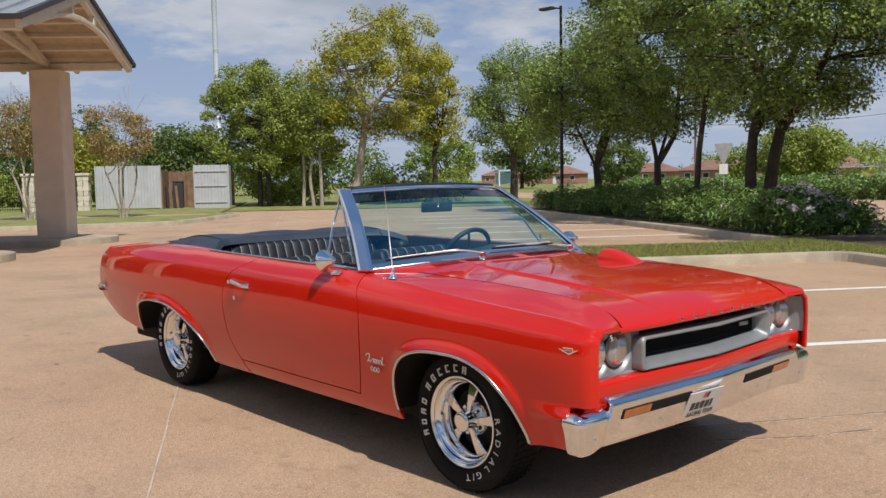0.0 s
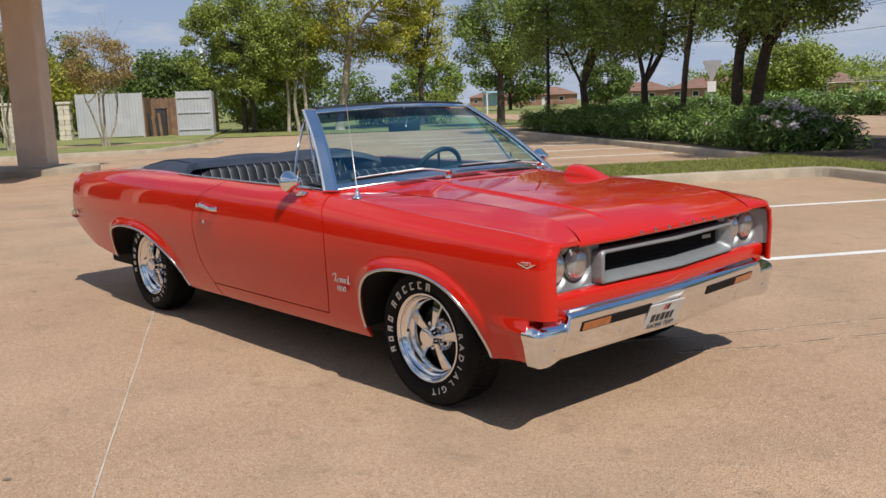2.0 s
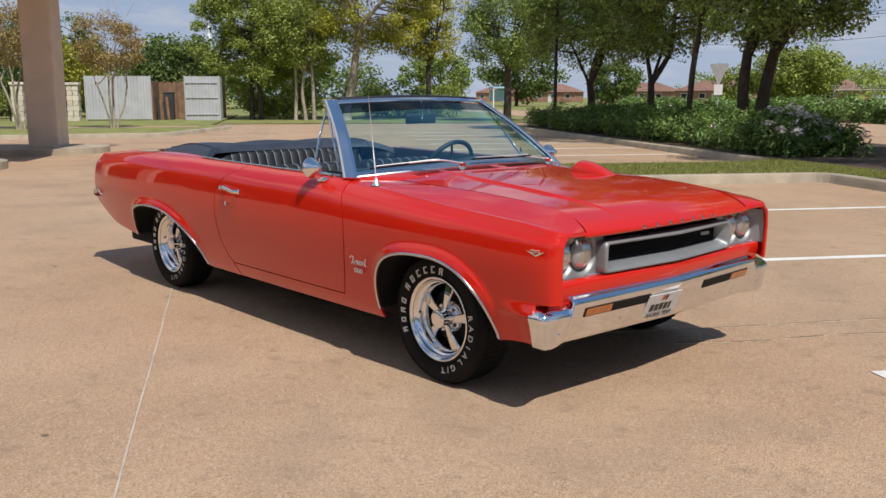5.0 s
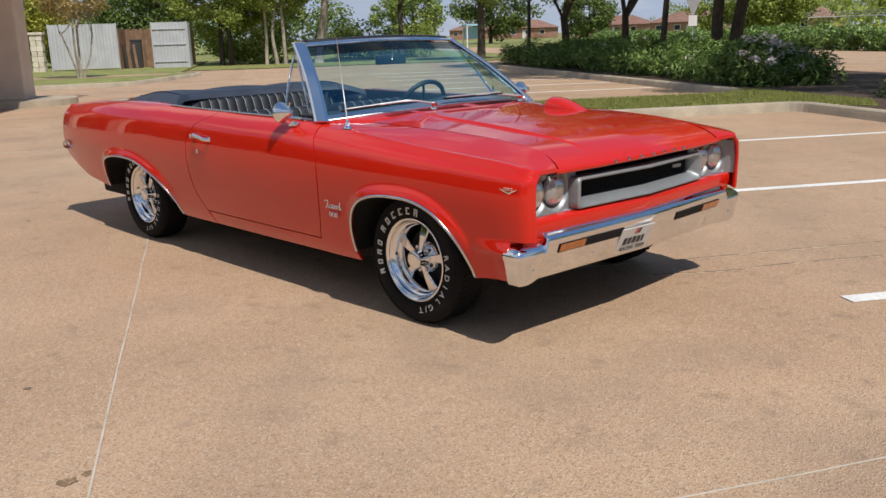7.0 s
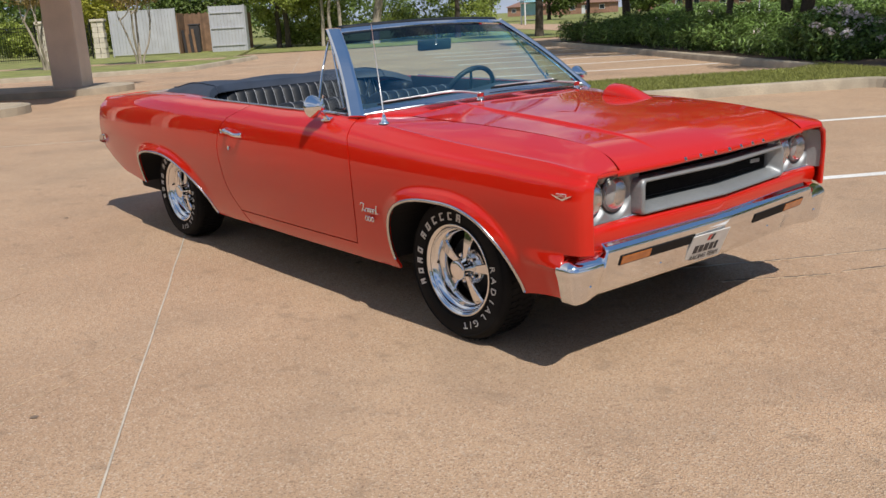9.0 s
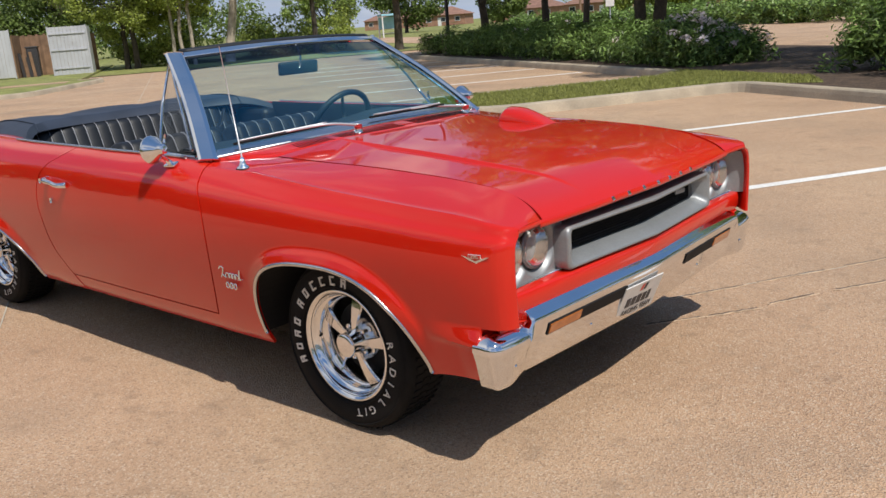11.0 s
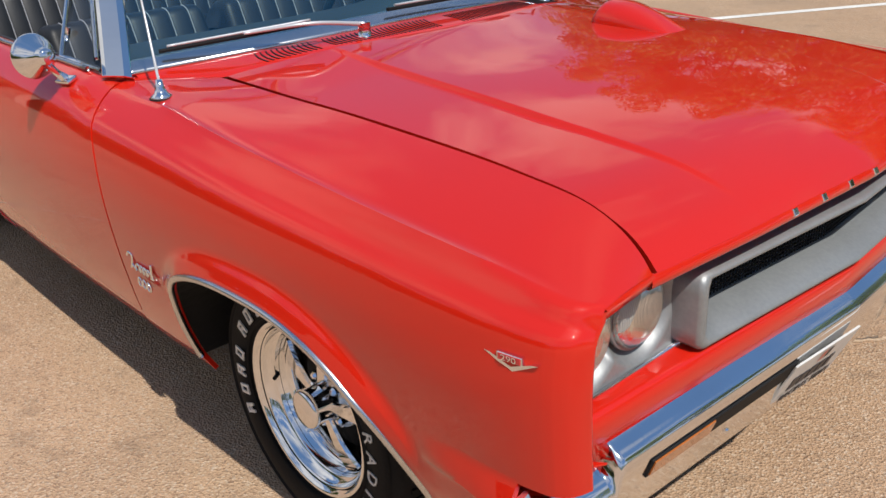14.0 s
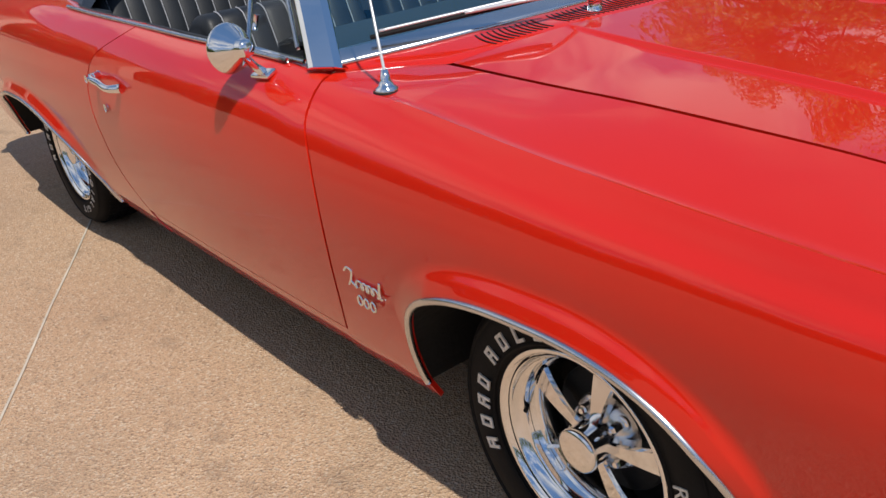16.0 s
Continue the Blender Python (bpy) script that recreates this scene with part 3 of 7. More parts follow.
rows = [[(lip_x(y) + dx, y, hood_z(lip_x(y), y) + dz) for y in np.linspace(-0.672, 0.672, 60)] for dx, dz in ((-0.001, 0.0), (0.004, -0.006), (0.006, -0.012), (0.004, -0.020 - 0.024 * lip_deep(y)), (0.0, -0.024 - 0.026 * lip_deep(y)), (-0.03, -0.026 - 0.026 * lip_deep(y)))]
v, f = grid(rows)
put("hood_lip", mesh_from("hood_lip", v, f), RED, hood, "rolled front edge of the hood")
# small chrome letter blocks along the front edge: plain shapes
for k in range(7):
    y = -0.285 + k * 0.095
    x = lip_x(y) + 0.004
    z = hood_z(lip_x(y), y) - 0.008
    bm = bmesh.new()
    box(bm, (-0.007, -0.008, -0.003), (0.007, 0.008, 0.003), 0.002, pose(x, y, z, 0, 62, 0))
    part("hood_letter", bm, CHROME, hood, "small chrome letter block")
# hood tachometer: a smooth pod on the driver's side
rows = []
for t in np.linspace(0, 1, 22):
    x = -0.105 + 0.235 * t
    hgt = 0.062 * (1 - max(0, (t - 0.2) / 0.8) ** 1.6) * min(1, (t + 0.12) / 0.16)
    wd = 0.085 * (1 - 0.45 * t**2)
    row = []
    for a in np.linspace(0, math.pi, 17):
        y = 0.375 + wd * math.cos(a)
        row.append((x, y, hood_z(x, y) - 0.004 + max(hgt, 0) * math.sin(a) ** 0.75))
    rows.append(row)
v, f = grid(rows)
v = np.vstack([v, [(-0.105, 0.375, 0.945)]])
tach = put("hood_pod", mesh_from("hood_pod", v, f + [(j, j + 1, len(v) - 1) for j in range(16)]), RED, hood, "red moulded gauge pod on the hood")
put("gauge_face", mesh_from("gauge_face", *tube([(-0.108, 0.375, 0.982), (-0.114, 0.375, 0.982)], 0.028, 20)), BLACK, tach, "dark round gauge")

# cowl with its air slots
def screen_base(y):
    a = abs(y) / 0.835
    return -0.475 - 0.215 * a**2.4, 0.992 - 0.046 * a**2


rows = []
for y in np.linspace(-0.795, 0.795, 82):
    xa = hood_rear(y) - 0.004 if abs(y) < 0.648 else hood_rear(0.648) - 0.004 - (abs(y) - 0.648) * 1.2
    xb, zb = screen_base(y)
    za = hood_z(xa, y) if abs(y) < 0.648 else MID(-0.49) - FALL(-0.49) + 0.001
    rows.append([(xa + (xb - xa) * t, y, za + (zb - za) * t - 0.004 + (0.004 if 0 < t < 1 else 0)) for t in np.linspace(0, 1, 9)])
v, f = grid(rows)
cowl = put("cowl", mesh_from("cowl", v, f), RED, car, "red cowl panel with air slots", solid=0.01)
for sgn in (-1, 1):
    for k in range(38):
        y0 = 0.045 + k * 0.0135
        if 0.374 < y0 < 0.400:
            continue
        xa, (xb, zb) = hood_rear(y0) - 0.004, screen_base(y0)
        za = hood_z(xa, y0)
        rows = []
        for t in np.linspace(0.12, 0.74, 7):
            x, z = xa + (xb - xa) * t, za + (zb - za) * t + 0.0012
            y = sgn * (y0 + 0.030 * (t - 0.16) - 0.075 * (t - 0.16) ** 2)
            rows.append([(x, y - 0.0023, z), (x, y + 0.0023, z)])
        v, f = grid(rows)
        put("air_slot", mesh_from("air_slot", v, [q[::-1] for q in f]), BLACK, cowl, "dark air slot", smooth=False, solid=0.003)


# windscreen
def screen_point(k, t):
    """k from -1 to 1 across, t from 0 at the base to 1 at the header."""
    xb, zb = screen_base(0.835 * k)
    xt, yt, zt = -1.085 - 0.075 * abs(k) ** 2.2, 0.612 * k, 1.352 - 0.018 * k * k
    y = 0.835 * k + (yt - 0.835 * k) * t
    bow = math.sin(math.pi * t) * 0.018
    return (xb + (xt - xb) * t + bow, y, zb + (zt - zb) * t + bow * 0.6)


screen = thing("windscreen", "", "")
screen.parent = car
ks = np.linspace(-0.955, 0.955, 40)
v, f = grid([[screen_point(k, t) for t in np.linspace(0.045, 0.83, 16)] for k in ks])
ob = put("windscreen_glass", mesh_from("windscreen_glass", v, f), TINT, screen, "curved tinted windscreen glass")
ob.visible_shadow = False
v, f = grid([[screen_point(k, t) for t in np.linspace(0.83, 0.965, 5)] for k in ks])
ob = put("shade_band", mesh_from("shade_band", v, f), SHADE_BAND, screen, "dark blue sun band of the glass")
ob.visible_shadow = False


def ribbon(path, across, width, thick):
    """A flat bar with rounded edges along a path; across: the direction of its width."""
    p, a = np.asarray(path, float), np.asarray(across, float)
    t = np.gradient(p, axis=0)
    t /= np.linalg.norm(t, axis=1)[:, None]
    a = a / np.linalg.norm(a, axis=1)[:, None]
    nrm = np.cross(t, a)
    prof = [(-0.5, -0.3), (-0.46, 0.32), (-0.3, 0.5), (0.3, 0.5), (0.46, 0.32), (0.5, -0.3), (0.3, -0.5), (-0.3, -0.5)]
    rows = [[p[i] + a[i] * width * q + nrm[i] * thick * r for q, r in prof] for i in range(len(p))]
    v, f = grid(rows, close_v=True)
    n = len(p)
    return v, f + [tuple(range(8))[::-1], tuple((n - 1) * 8 + k for k in range(8))]


for sgn in (-1, 1):
    path = [screen_point(sgn * 0.985, t) for t in np.linspace(-0.02, 1.03, 24)]
    path = [(x, y + sgn * 0.006, z) for x, y, z in path]
    across = [(0.50, sgn * 0.30 * -1, 0.0)] * 24
    v, f = ribbon(path, across, 0.086, 0.030)
    put("pillar", mesh_from("pillar", v, f), CHROME, screen, "broad chrome windscreen pillar", smooth=False, bevel=0.004)
path = [screen_point(k, 1.0) for k in np.linspace(-1.0, 1.0, 40)]
v, f = ribbon(path, [(0.85, 0, -0.52)] * 40, 0.036, 0.026)
put("header_rail", mesh_from("header_rail", v, f), CHROME, screen, "chrome header rail", smooth=False, bevel=0.003)
path = [(x - 0.035, y, z + 0.016) for x, y, z in (screen_point(k, 1.0) for k in np.linspace(-0.93, 0.93, 36))]
put("header_seal", mesh_from("header_seal", *tube(path, 0.019, 8, flat=0.8)), VINYL, screen, "black rubber header seal")
path = [screen_point(k, 0.022) for k in np.linspace(-1.0, 1.0, 50)]
v, f = ribbon(path, [(0.6, 0, -0.30)] * 50, 0.055, 0.014)
put("base_trim", mesh_from("base_trim", v, f), STEEL, screen, "bright trim along the base of the glass")

# wipers
for y0, y1, t1 in ((-0.265, -0.745, 0.07), (0.50, -0.13, 0.06)):
    xb, zb = screen_base(y0)
    piv = (xb + 0.075, y0, zb + 0.006)
    w = put("wiper", mesh_from("wiper", *tube([(piv[0], piv[1], piv[2] - 0.02), (piv[0], piv[1], piv[2] + 0.022)], 0.017, 12)), CHROME, car, "chrome wiper with black blade")
    tip = np.array(screen_point(y1 / 0.835, t1)) + (0.03, 0, 0.015)
    arm = spline([(piv[0], piv[1], piv[2] + 0.018), (piv[0] - 0.01, piv[1] + 0.35 * (y1 - y0), piv[2] + 0.042), (0.5 * (piv[0] + tip[0]) - 0.002, y0 + 0.6 * (y1 - y0), 0.5 * (piv[2] + tip[2]) + 0.024)], 16)
    put("wiper_arm", mesh_from("wiper_arm", *tube(arm, np.linspace(0.0065, 0.0045, 16), 6)), WIPER, w, "bright wiper arm")
    mid = arm[-1]
    bl = [(mid[0] + (tip[0] - mid[0]) * s - 0.002, mid[1] + (tip[1] - mid[1]) * s, mid[2] + (tip[2] - mid[2]) * s - 0.006) for s in np.linspace(-0.9, 1.0, 20)]
    put("wiper_blade", mesh_from("wiper_blade", *tube(bl, 0.0055, 6)), BLACK, w, "black wiper blade")
    put("blade_bow", mesh_from("blade_bow", *tube([(a, b, c + 0.009) for a, b, c in bl[1:-1]], 0.0038, 6)), WIPER, w, "bright blade holder")

# radio aerial
aerial = put("aerial", mesh_from("aerial", *lathe([(0.0, 0.0), (0.026, 0.0), (0.025, 0.008), (0.016, 0.014), (0.011, 0.026), (0.007, 0.045), (0.0, 0.046)], 16, "z")), CHROME, car, "thin chrome radio aerial")
aerial.location = (-0.474, -0.820, 0.918)
put("aerial_rod", mesh_from("aerial_rod", *tube([(0, 0, 0.04), (-0.045, 0.012, 0.26), (-0.085, 0.024, 0.455)], [0.0035, 0.0026, 0.0016], 6)), WIPER, aerial)
put("rubber_grommet", mesh_from("rubber_grommet", *lathe([(0.0, -0.004), (0.030, -0.004), (0.028, 0.004), (0.0, 0.006)], 16, "z")), BLACK, aerial)

# door mirrors
for side in (-1, 1):
    mir = put("door_mirror", mesh_from("door_mirror", *joined(lathe([(0.0, 0.078), (0.018, 0.0775), (0.026, 0.073), (0.029, 0.066), (0.030, 0.046), (0.033, 0.040), (0.050, 0.018), (0.068, -0.006), (0.075, -0.018), (0.078, -0.026), (0.077, -0.032), (0.070, -0.034)], 32, "x"))), CHROME, car, "round chrome door mirror")
    mir.location = (-0.845, side * 0.955, 0.998)
    mir.rotation_euler = (0, radians(-4), radians(side * -8))
    mir.scale = (0.72, 0.72, 0.72)
    put("mirror_glass", mesh_from("mirror_glass", *lathe([(0.0, -0.030), (0.070, -0.031)], 32, "x")), MIRROR, mir)
    put("mirror_stalk", mesh_from("mirror_stalk", *tube([(0.03, side * -0.005, -0.02), (0.028, side * -0.04, -0.065), (0.025, side * -0.065, -0.088)], [0.012, 0.013, 0.016], 10)), CHROME, mir)
    bm = boxes(((-0.045, -0.022, -0.008), (0.045, 0.022, 0.008), 0.006, pose(0.02, side * -0.07, -0.094, side * -22, 0, 0)))
    part("mirror_foot", bm, CHROME, mir, smooth=True)
    # vent window
    vent = thing("vent_window", "", "")
    vent.parent = car
    a, b, c = (-0.74, side * 0.845, 0.955), (-1.00, side * 0.845, 0.962), (-1.165, side * 0.635, 1.320)
    a2 = (-0.77, side * 0.84, 0.98)
    put("vent_frame", mesh_from("vent_frame", *joined(tube([a, b], 0.0065, 6), tube([b, tuple(np.array(b) * 0.5 + np.array(c) * 0.5 - (0.0, side * -0.012, 0)), c], 0.0065, 6), tube([c, a2], 0.006, 6))), CHROME, vent, "chrome vent window frame")
    g = put("vent_glass", mesh_from("vent_glass", [a, b, c, tuple(np.array(c) * 0.97 + np.array(a) * 0.03)], [(3, 2, 1, 0)]), CLEAR, vent, "small clear vent pane", smooth=False)
    g.visible_shadow = False
    put("vent_latch", mesh_from("vent_latch", *tube([(-0.99, side * 0.825, 1.00), (-0.985, side * 0.815, 1.035)], 0.007, 8)), CHROME, vent)

# front end: headlamp panels, grille, apron
def nose_x(y):
    return 0.795 - 0.075 * abs(y)


for side in (-1, 1):
    # dished pockets round the lamps
    def pocket(x, y, z):
        for cy in (0.608, 0.750):
            d = math.hypot((y - cy), (z - 0.698) * 0.95)
            if d < 0.095:
                k_ = min(1, max(0, (0.095 - d) / 0.034))
                x -= 0.032 * k_ * k_ * (3 - 2 * k_)
        return x
    rows = []
    for y in np.linspace(0.47, 0.828, 96):
        top_z = 0.800 - 0.3 * max(0, y - 0.78)
        rows.append([(pocket(0.716, y, z), side * y, z) for z in np.linspace(0.596, top_z, 60)])
    for x, y in ((0.720, 0.832), (0.740, 0.841), (0.762, 0.850), (0.784, 0.857)):
        rows.append([(x, side * y, z) for z in np.linspace(0.596, 0.773, 60)])
    v, f = grid(rows)
    bez = put("headlamp_panel", mesh_from("headlamp_panel", v, f if side > 0 else [q[::-1] for q in f]), SILVER, car, "silver panel round the paired headlamps", solid=0.004, bevel=0.0)
    for cy in (0.608, 0.750):
        lamp = put("headlamp", mesh_from("headlamp", *lathe([(0.0, 0.0), (0.035, 0.002), (0.058, 0.016), (0.065, 0.030), (0.063, 0.036)], 32, "x")), REFLECTOR, bez, "round sealed-beam headlamp")
        lamp.location = (0.678, side * cy, 0.698)
        put("lens", mesh_from("lens", *lathe([(0.065, 0.028), (0.057, 0.040), (0.040, 0.049), (0.02, 0.053), (0.0, 0.054)], 32, "x")), LAMP_GLASS, lamp, "ribbed clear glass lens")
        put("lamp_ring", mesh_from("lamp_ring", *lathe([(0.064, 0.026), (0.070, 0.030), (0.071, 0.022), (0.066, 0.016), (0.064, 0.026)], 32, "x")), SILVER, lamp, "grey retaining ring")
    put("panel_trim", mesh_from("panel_trim", *tube([(0.720, side * 0.862, 0.598), (0.720, side * 0.60, 0.598), (0.720, side * 0.48, 0.598)], 0.005, 6)), CHROME, bez)

gz0, gz1 = 0.603, 0.744
def grille_loop(side_in, low_in, top_in, dx):
    """One closed line round the grille, set in from the frame's edge and forward by dx."""
    pts = []
    half = 0.520 - side_in
    lo, hi = gz0 + low_in, gz1 - top_in
    ys = np.linspace(-half + 0.012, half - 0.012, 31)
    pts += [(nose_x(y) + dx, y, lo) for y in ys]
    pts += [(nose_x(half) + dx, half, z) for z in np.linspace(lo + 0.012, hi - 0.012, 6)]
    pts += [(nose_x(y) + dx - 0.004, y, hi) for y in ys[::-1]]
    pts += [(nose_x(half) + dx, -half, z) for z in np.linspace(hi - 0.012, lo + 0.012, 6)]
    return pts


rows = [grille_loop(*q) for q in ((0.0, 0.0, 0.0, -0.06), (0.0, 0.0, 0.0, 0.006), (0.003, 0.003, 0.003, 0.014), (0.008, 0.007, 0.006, 0.017), (0.016, 0.012, 0.011, 0.016), (0.020, 0.016, 0.015, 0.010), (0.046, 0.036, 0.019, -0.024), (0.050, 0.040, 0.022, -0.115))]
v, f = grid(rows, close_v=True)
grille = put("grille", mesh_from("grille", v, f), SILVER, car, "silver framed grille with black mesh")
rows = [[(nose_x(y) - 0.112, y, z) for z in (gz0 + 0.02, gz1 - 0.010)] for y in np.linspace(-0.485, 0.485, 21)]
v, f = grid(rows)
put("grille_backing", mesh_from("grille_backing", v, f), BLACK, grille, "black grille backing", smooth=False, solid=0.004)
bars = []
for y in np.linspace(-0.470, 0.470, 98):
    bars.append(tube([(nose_x(y) - 0.060, y, gz0 + 0.038), (nose_x(y) - 0.060, y, gz1 - 0.020)], 0.0018, 4, caps=False))
for z in np.linspace(gz0 + 0.046, gz1 - 0.024, 9):
    bars.append(tube([(nose_x(y) - 0.058, y, z) for y in np.linspace(-0.472, 0.472, 21)], 0.0018, 4, caps=False))
put("grille_mesh", mesh_from("grille_mesh", *joined(*bars)), BLACK, grille, "fine black grille mesh", smooth=False)
for y0, wd in ((0.36, 0.065),):
    bm = boxes(((-0.004, -wd / 2, -0.009), (0.004, wd / 2, 0.009), 0.003, pose(nose_x(y0) - 0.050, y0, 0.690, 0, 0, -6)))
    part("grille_badge", bm, SILVER, grille, "small bright badge")
# red apron under the grille, and the header behind it
rows = []
for y in np.linspace(-0.845, 0.845, 60):
    x = 0.796 - 0.058 * abs(y)
    rows.append([(x - 0.09, y, 0.594), (x - 0.010, y, 0.597), (x - 0.001, y, 0.594), (x + 0.005, y, 0.586), (x + 0.007, y, 0.570), (x + 0.004, y, 0.545), (x - 0.006, y, 0.515), (x - 0.03, y, 0.47), (x - 0.08, y, 0.40)])
v, f = grid(rows)
put("front_apron", mesh_from("front_apron", v, [q[::-1] for q in f]), RED, car, "red panel between grille and bumper", solid=0.008)
rows = [[(0.62, y, 0.780), (0.650, y, 0.775), (0.650, y, 0.60)] for y in np.linspace(-0.80, 0.80, 12)]
v, f = grid(rows)
put("nose_backing", mesh_from("nose_backing", v, f), BLACK, car, "dark panel behind the lamps", smooth=False)

# front bumper: two swept halves that meet in a point, with raised ends
def bump_x(y):
    a = abs(y)
    return 0.828 - 0.034 * (a / 0.72) - (0.012 * max(0, (a - 0.80) / 0.13) ** 1.5 if a > 0.80 else 0)


def bump_profile(a):
    """The section at a distance from the middle: (outward, height) pairs from the top's rear edge round to the foot."""
    e = min(max((a - 0.745) / 0.022, 0), 1)
    e = e * e * (3 - 2 * e)
    top, low = 0.535 - 0.036 * e, 0.324
    deep = 0.044 + 0.026 * e
    u = 0.060 - 0.040 * min(max((a - 0.735) / 0.12, 0), 1)
    face = min(top - 0.060, 0.462)
    return [(-deep - 0.026, top - 0.020), (-deep - 0.002, top - 0.004), (-deep + 0.008, top), (-0.022 - 0.014 * e, top - 0.010 + 0.003 * e), (-0.008 - 0.008 * e, top - 0.018), (-0.002 - 0.002 * e, top - 0.026 - 0.007 * e), (0.0, top - 0.036 - 0.012 * e),
            (-0.18 * u, face), (-0.50 * u, 0.41), (-0.84 * u, low + 0.022), (-0.95 * u - 0.002, low + 0.006), (-u - 0.008, low), (-u - 0.040, low + 0.006)]


BUMP_END, FAR_END, BUMP_R = 0.888, 0.915, 0.045


def tucked(a, z):
    """The ends lean in towards their foot."""
    return a if a < 0.78 else 0.78 + (a - 0.78) * (1 - 0.12 * max(0, min((0.49 - z) / 0.155, 1)))


def bump_section(y):
    a = abs(y)
    return [(bump_x(y) + o, math.copysign(tucked(a, z), y), z) for o, z in bump_profile(a)]


ys = sorted(np.linspace(-BUMP_END, FAR_END, 94).tolist() + [0.0] + [s_ * k_ for s_ in (-1, 1) for k_ in (0.738, 0.744, 0.748, 0.752, 0.756, 0.760, 0.764, 0.768, 0.774)])
v, f = grid([bump_section(y) for y in ys])
bumper = put("front_bumper", mesh_from("front_bumper", v, [q[::-1] for q in f]), CHROME, car, "polished chrome front bumper with pointed centre", solid=0.006)
for side in (-1, 1):
    # rounded outer end that wraps back to the fender
    end_ = BUMP_END if side < 0 else FAR_END
    xf = bump_x(end_)
    plan = [(xf - BUMP_R + BUMP_R * math.cos(g), end_ + BUMP_R * math.sin(g), math.cos(g), math.sin(g)) for g in np.linspace(0, math.pi / 2, 9)]
    plan += [(x, end_ + BUMP_R, 0.0, 1.0) for x in np.linspace(xf - BUMP_R - 0.012, xf - 0.090, 4)]
    rows = []
    for px_, py_, nx_, ny_ in plan:
        row = []
        for o, z in bump_profile(end_):
            x, a = px_ + nx_ * o, py_ + ny_ * o
            if o < -0.042:
                x, a = max(min(px_, xf + o), xf - 0.090), end_
            row.append((x, side * tucked(a, z), z))
        rows.append(row)
    v, f = grid(rows)
    put("bumper_end", mesh_from("bumper_end", v, f if side < 0 else [q[::-1] for q in f]), CHROME, bumper, "rounded chrome bumper end", solid=0.004)
    # red filler behind the bumper's end
    rows = [[(x, side * a, z) for z in np.linspace(0.43, UNDERCUT - 0.004, 5)] + [(x + 0.05, side * (a - 0.035), UNDERCUT - 0.002)] for x, a in ((0.696, 0.885), (0.698, 0.865), (0.702, 0.845), (0.712, 0.82), (0.722, 0.80))]
    v, f = grid(rows)
    put("bumper_filler", mesh_from("bumper_filler", v, f if side > 0 else [q[::-1] for q in f]), RED, car, "red filler panel behind the bumper end", solid=0.004)
    # slot with an amber lamp
    def strip(y0, y1, z0, z1, off):
        pts = []
        for y in np.linspace(y0, y1, 14):
            pts.append([(bump_x(side * y) - 0.060 * (0.492 - z) / 0.168 + off, side * y, z) for z in (z0, z1)])
        vv, ff = grid(pts)
        return vv, (ff if side > 0 else [q[::-1] for q in ff])
    put("bumper_slot", mesh_from("bumper_slot", *strip(0.225, 0.672, 0.437, 0.477, 0.004)), BLACK, bumper, "dark slot in the bumper", smooth=False, solid=0.004)
    put("turn_lamp", mesh_from("turn_lamp", *strip(0.50, 0.667, 0.441, 0.473, 0.007)), AMBER, bumper, "amber turn lamp in the slot", smooth=False, solid=0.004)
    for y in (0.40, 0.86):
        bolt = put("bumper_bolt", mesh_from("bumper_bolt", *lathe([(0.0, 0.005), (0.005, 0.004), (0.008, 0.0)], 14, "x")), CHROME, bumper, "round bumper bolt")
        bolt.location = (bump_x(side * y) - (0.038 if y < 0.8 else 0.014), side * y * (0.96 if y > 0.8 else 1), 0.385)
    bm = boxes(((-0.05, -0.02, -0.05), (0.0, 0.02, 0.05), 0.008, pose(bump_x(0.72) - 0.05, side * 0.715, 0.48, 0, 0, side * 35)))
    part("bumper_bracket", bm, UNDER, bumper, smooth=True)

# show plate on the bumper
plate = thing("show_plate", "", "")
plate.parent = bumper
plate.matrix_basis = pose(bump_x(-0.118) - 0.026, -0.118, 0.404, 0, 24, -4) @ Matrix.Diagonal((1, 0.78, 0.92, 1))
part("plate_sheet", boxes(((-0.003, -0.152, -0.076), (0.002, 0.152, 0.076), 0.002)), PLATE, plate, "white show plate")
for y0, y1, z0, z1, lean in ((-0.108, -0.074, -0.024, 0.018, 0), (-0.064, -0.032, -0.024, 0.016, 0), (-0.022, 0.012, -0.024, 0.018, 0), (0.022, 0.054, -0.024, 0.016, 0), (0.064, 0.086, -0.024, 0.018, 0)):
    bm = boxes(((0.0015, y0, z0), (0.0035, y1, z1), 0.0))
    part("name_block", bm, INK, plate, "dark block letter")
tm = text_mesh("RACING TEAM", 0.036, 0.0006)
ob = put("plate_words", tm, INK, plate, "small dark lettering", smooth=False)
ob.matrix_basis = pose(0.004, 0, -0.050, 90, 0, 90)
for k_, (mat_, y0) in enumerate(((BADGE_RED, -0.012), (INK, 0.016))):
    bm = bmesh.new()
    vs = [bm.verts.new(p) for p in ((0.003, y0 - 0.014, 0.036), (0.003, y0 + 0.010, 0.036), (0.003, y0 + 0.020, 0.066), (0.003, y0 - 0.004, 0.066))]
    bm.faces.new(vs)
    part("plate_stripe", bm, mat_, plate, "slanted stripe")

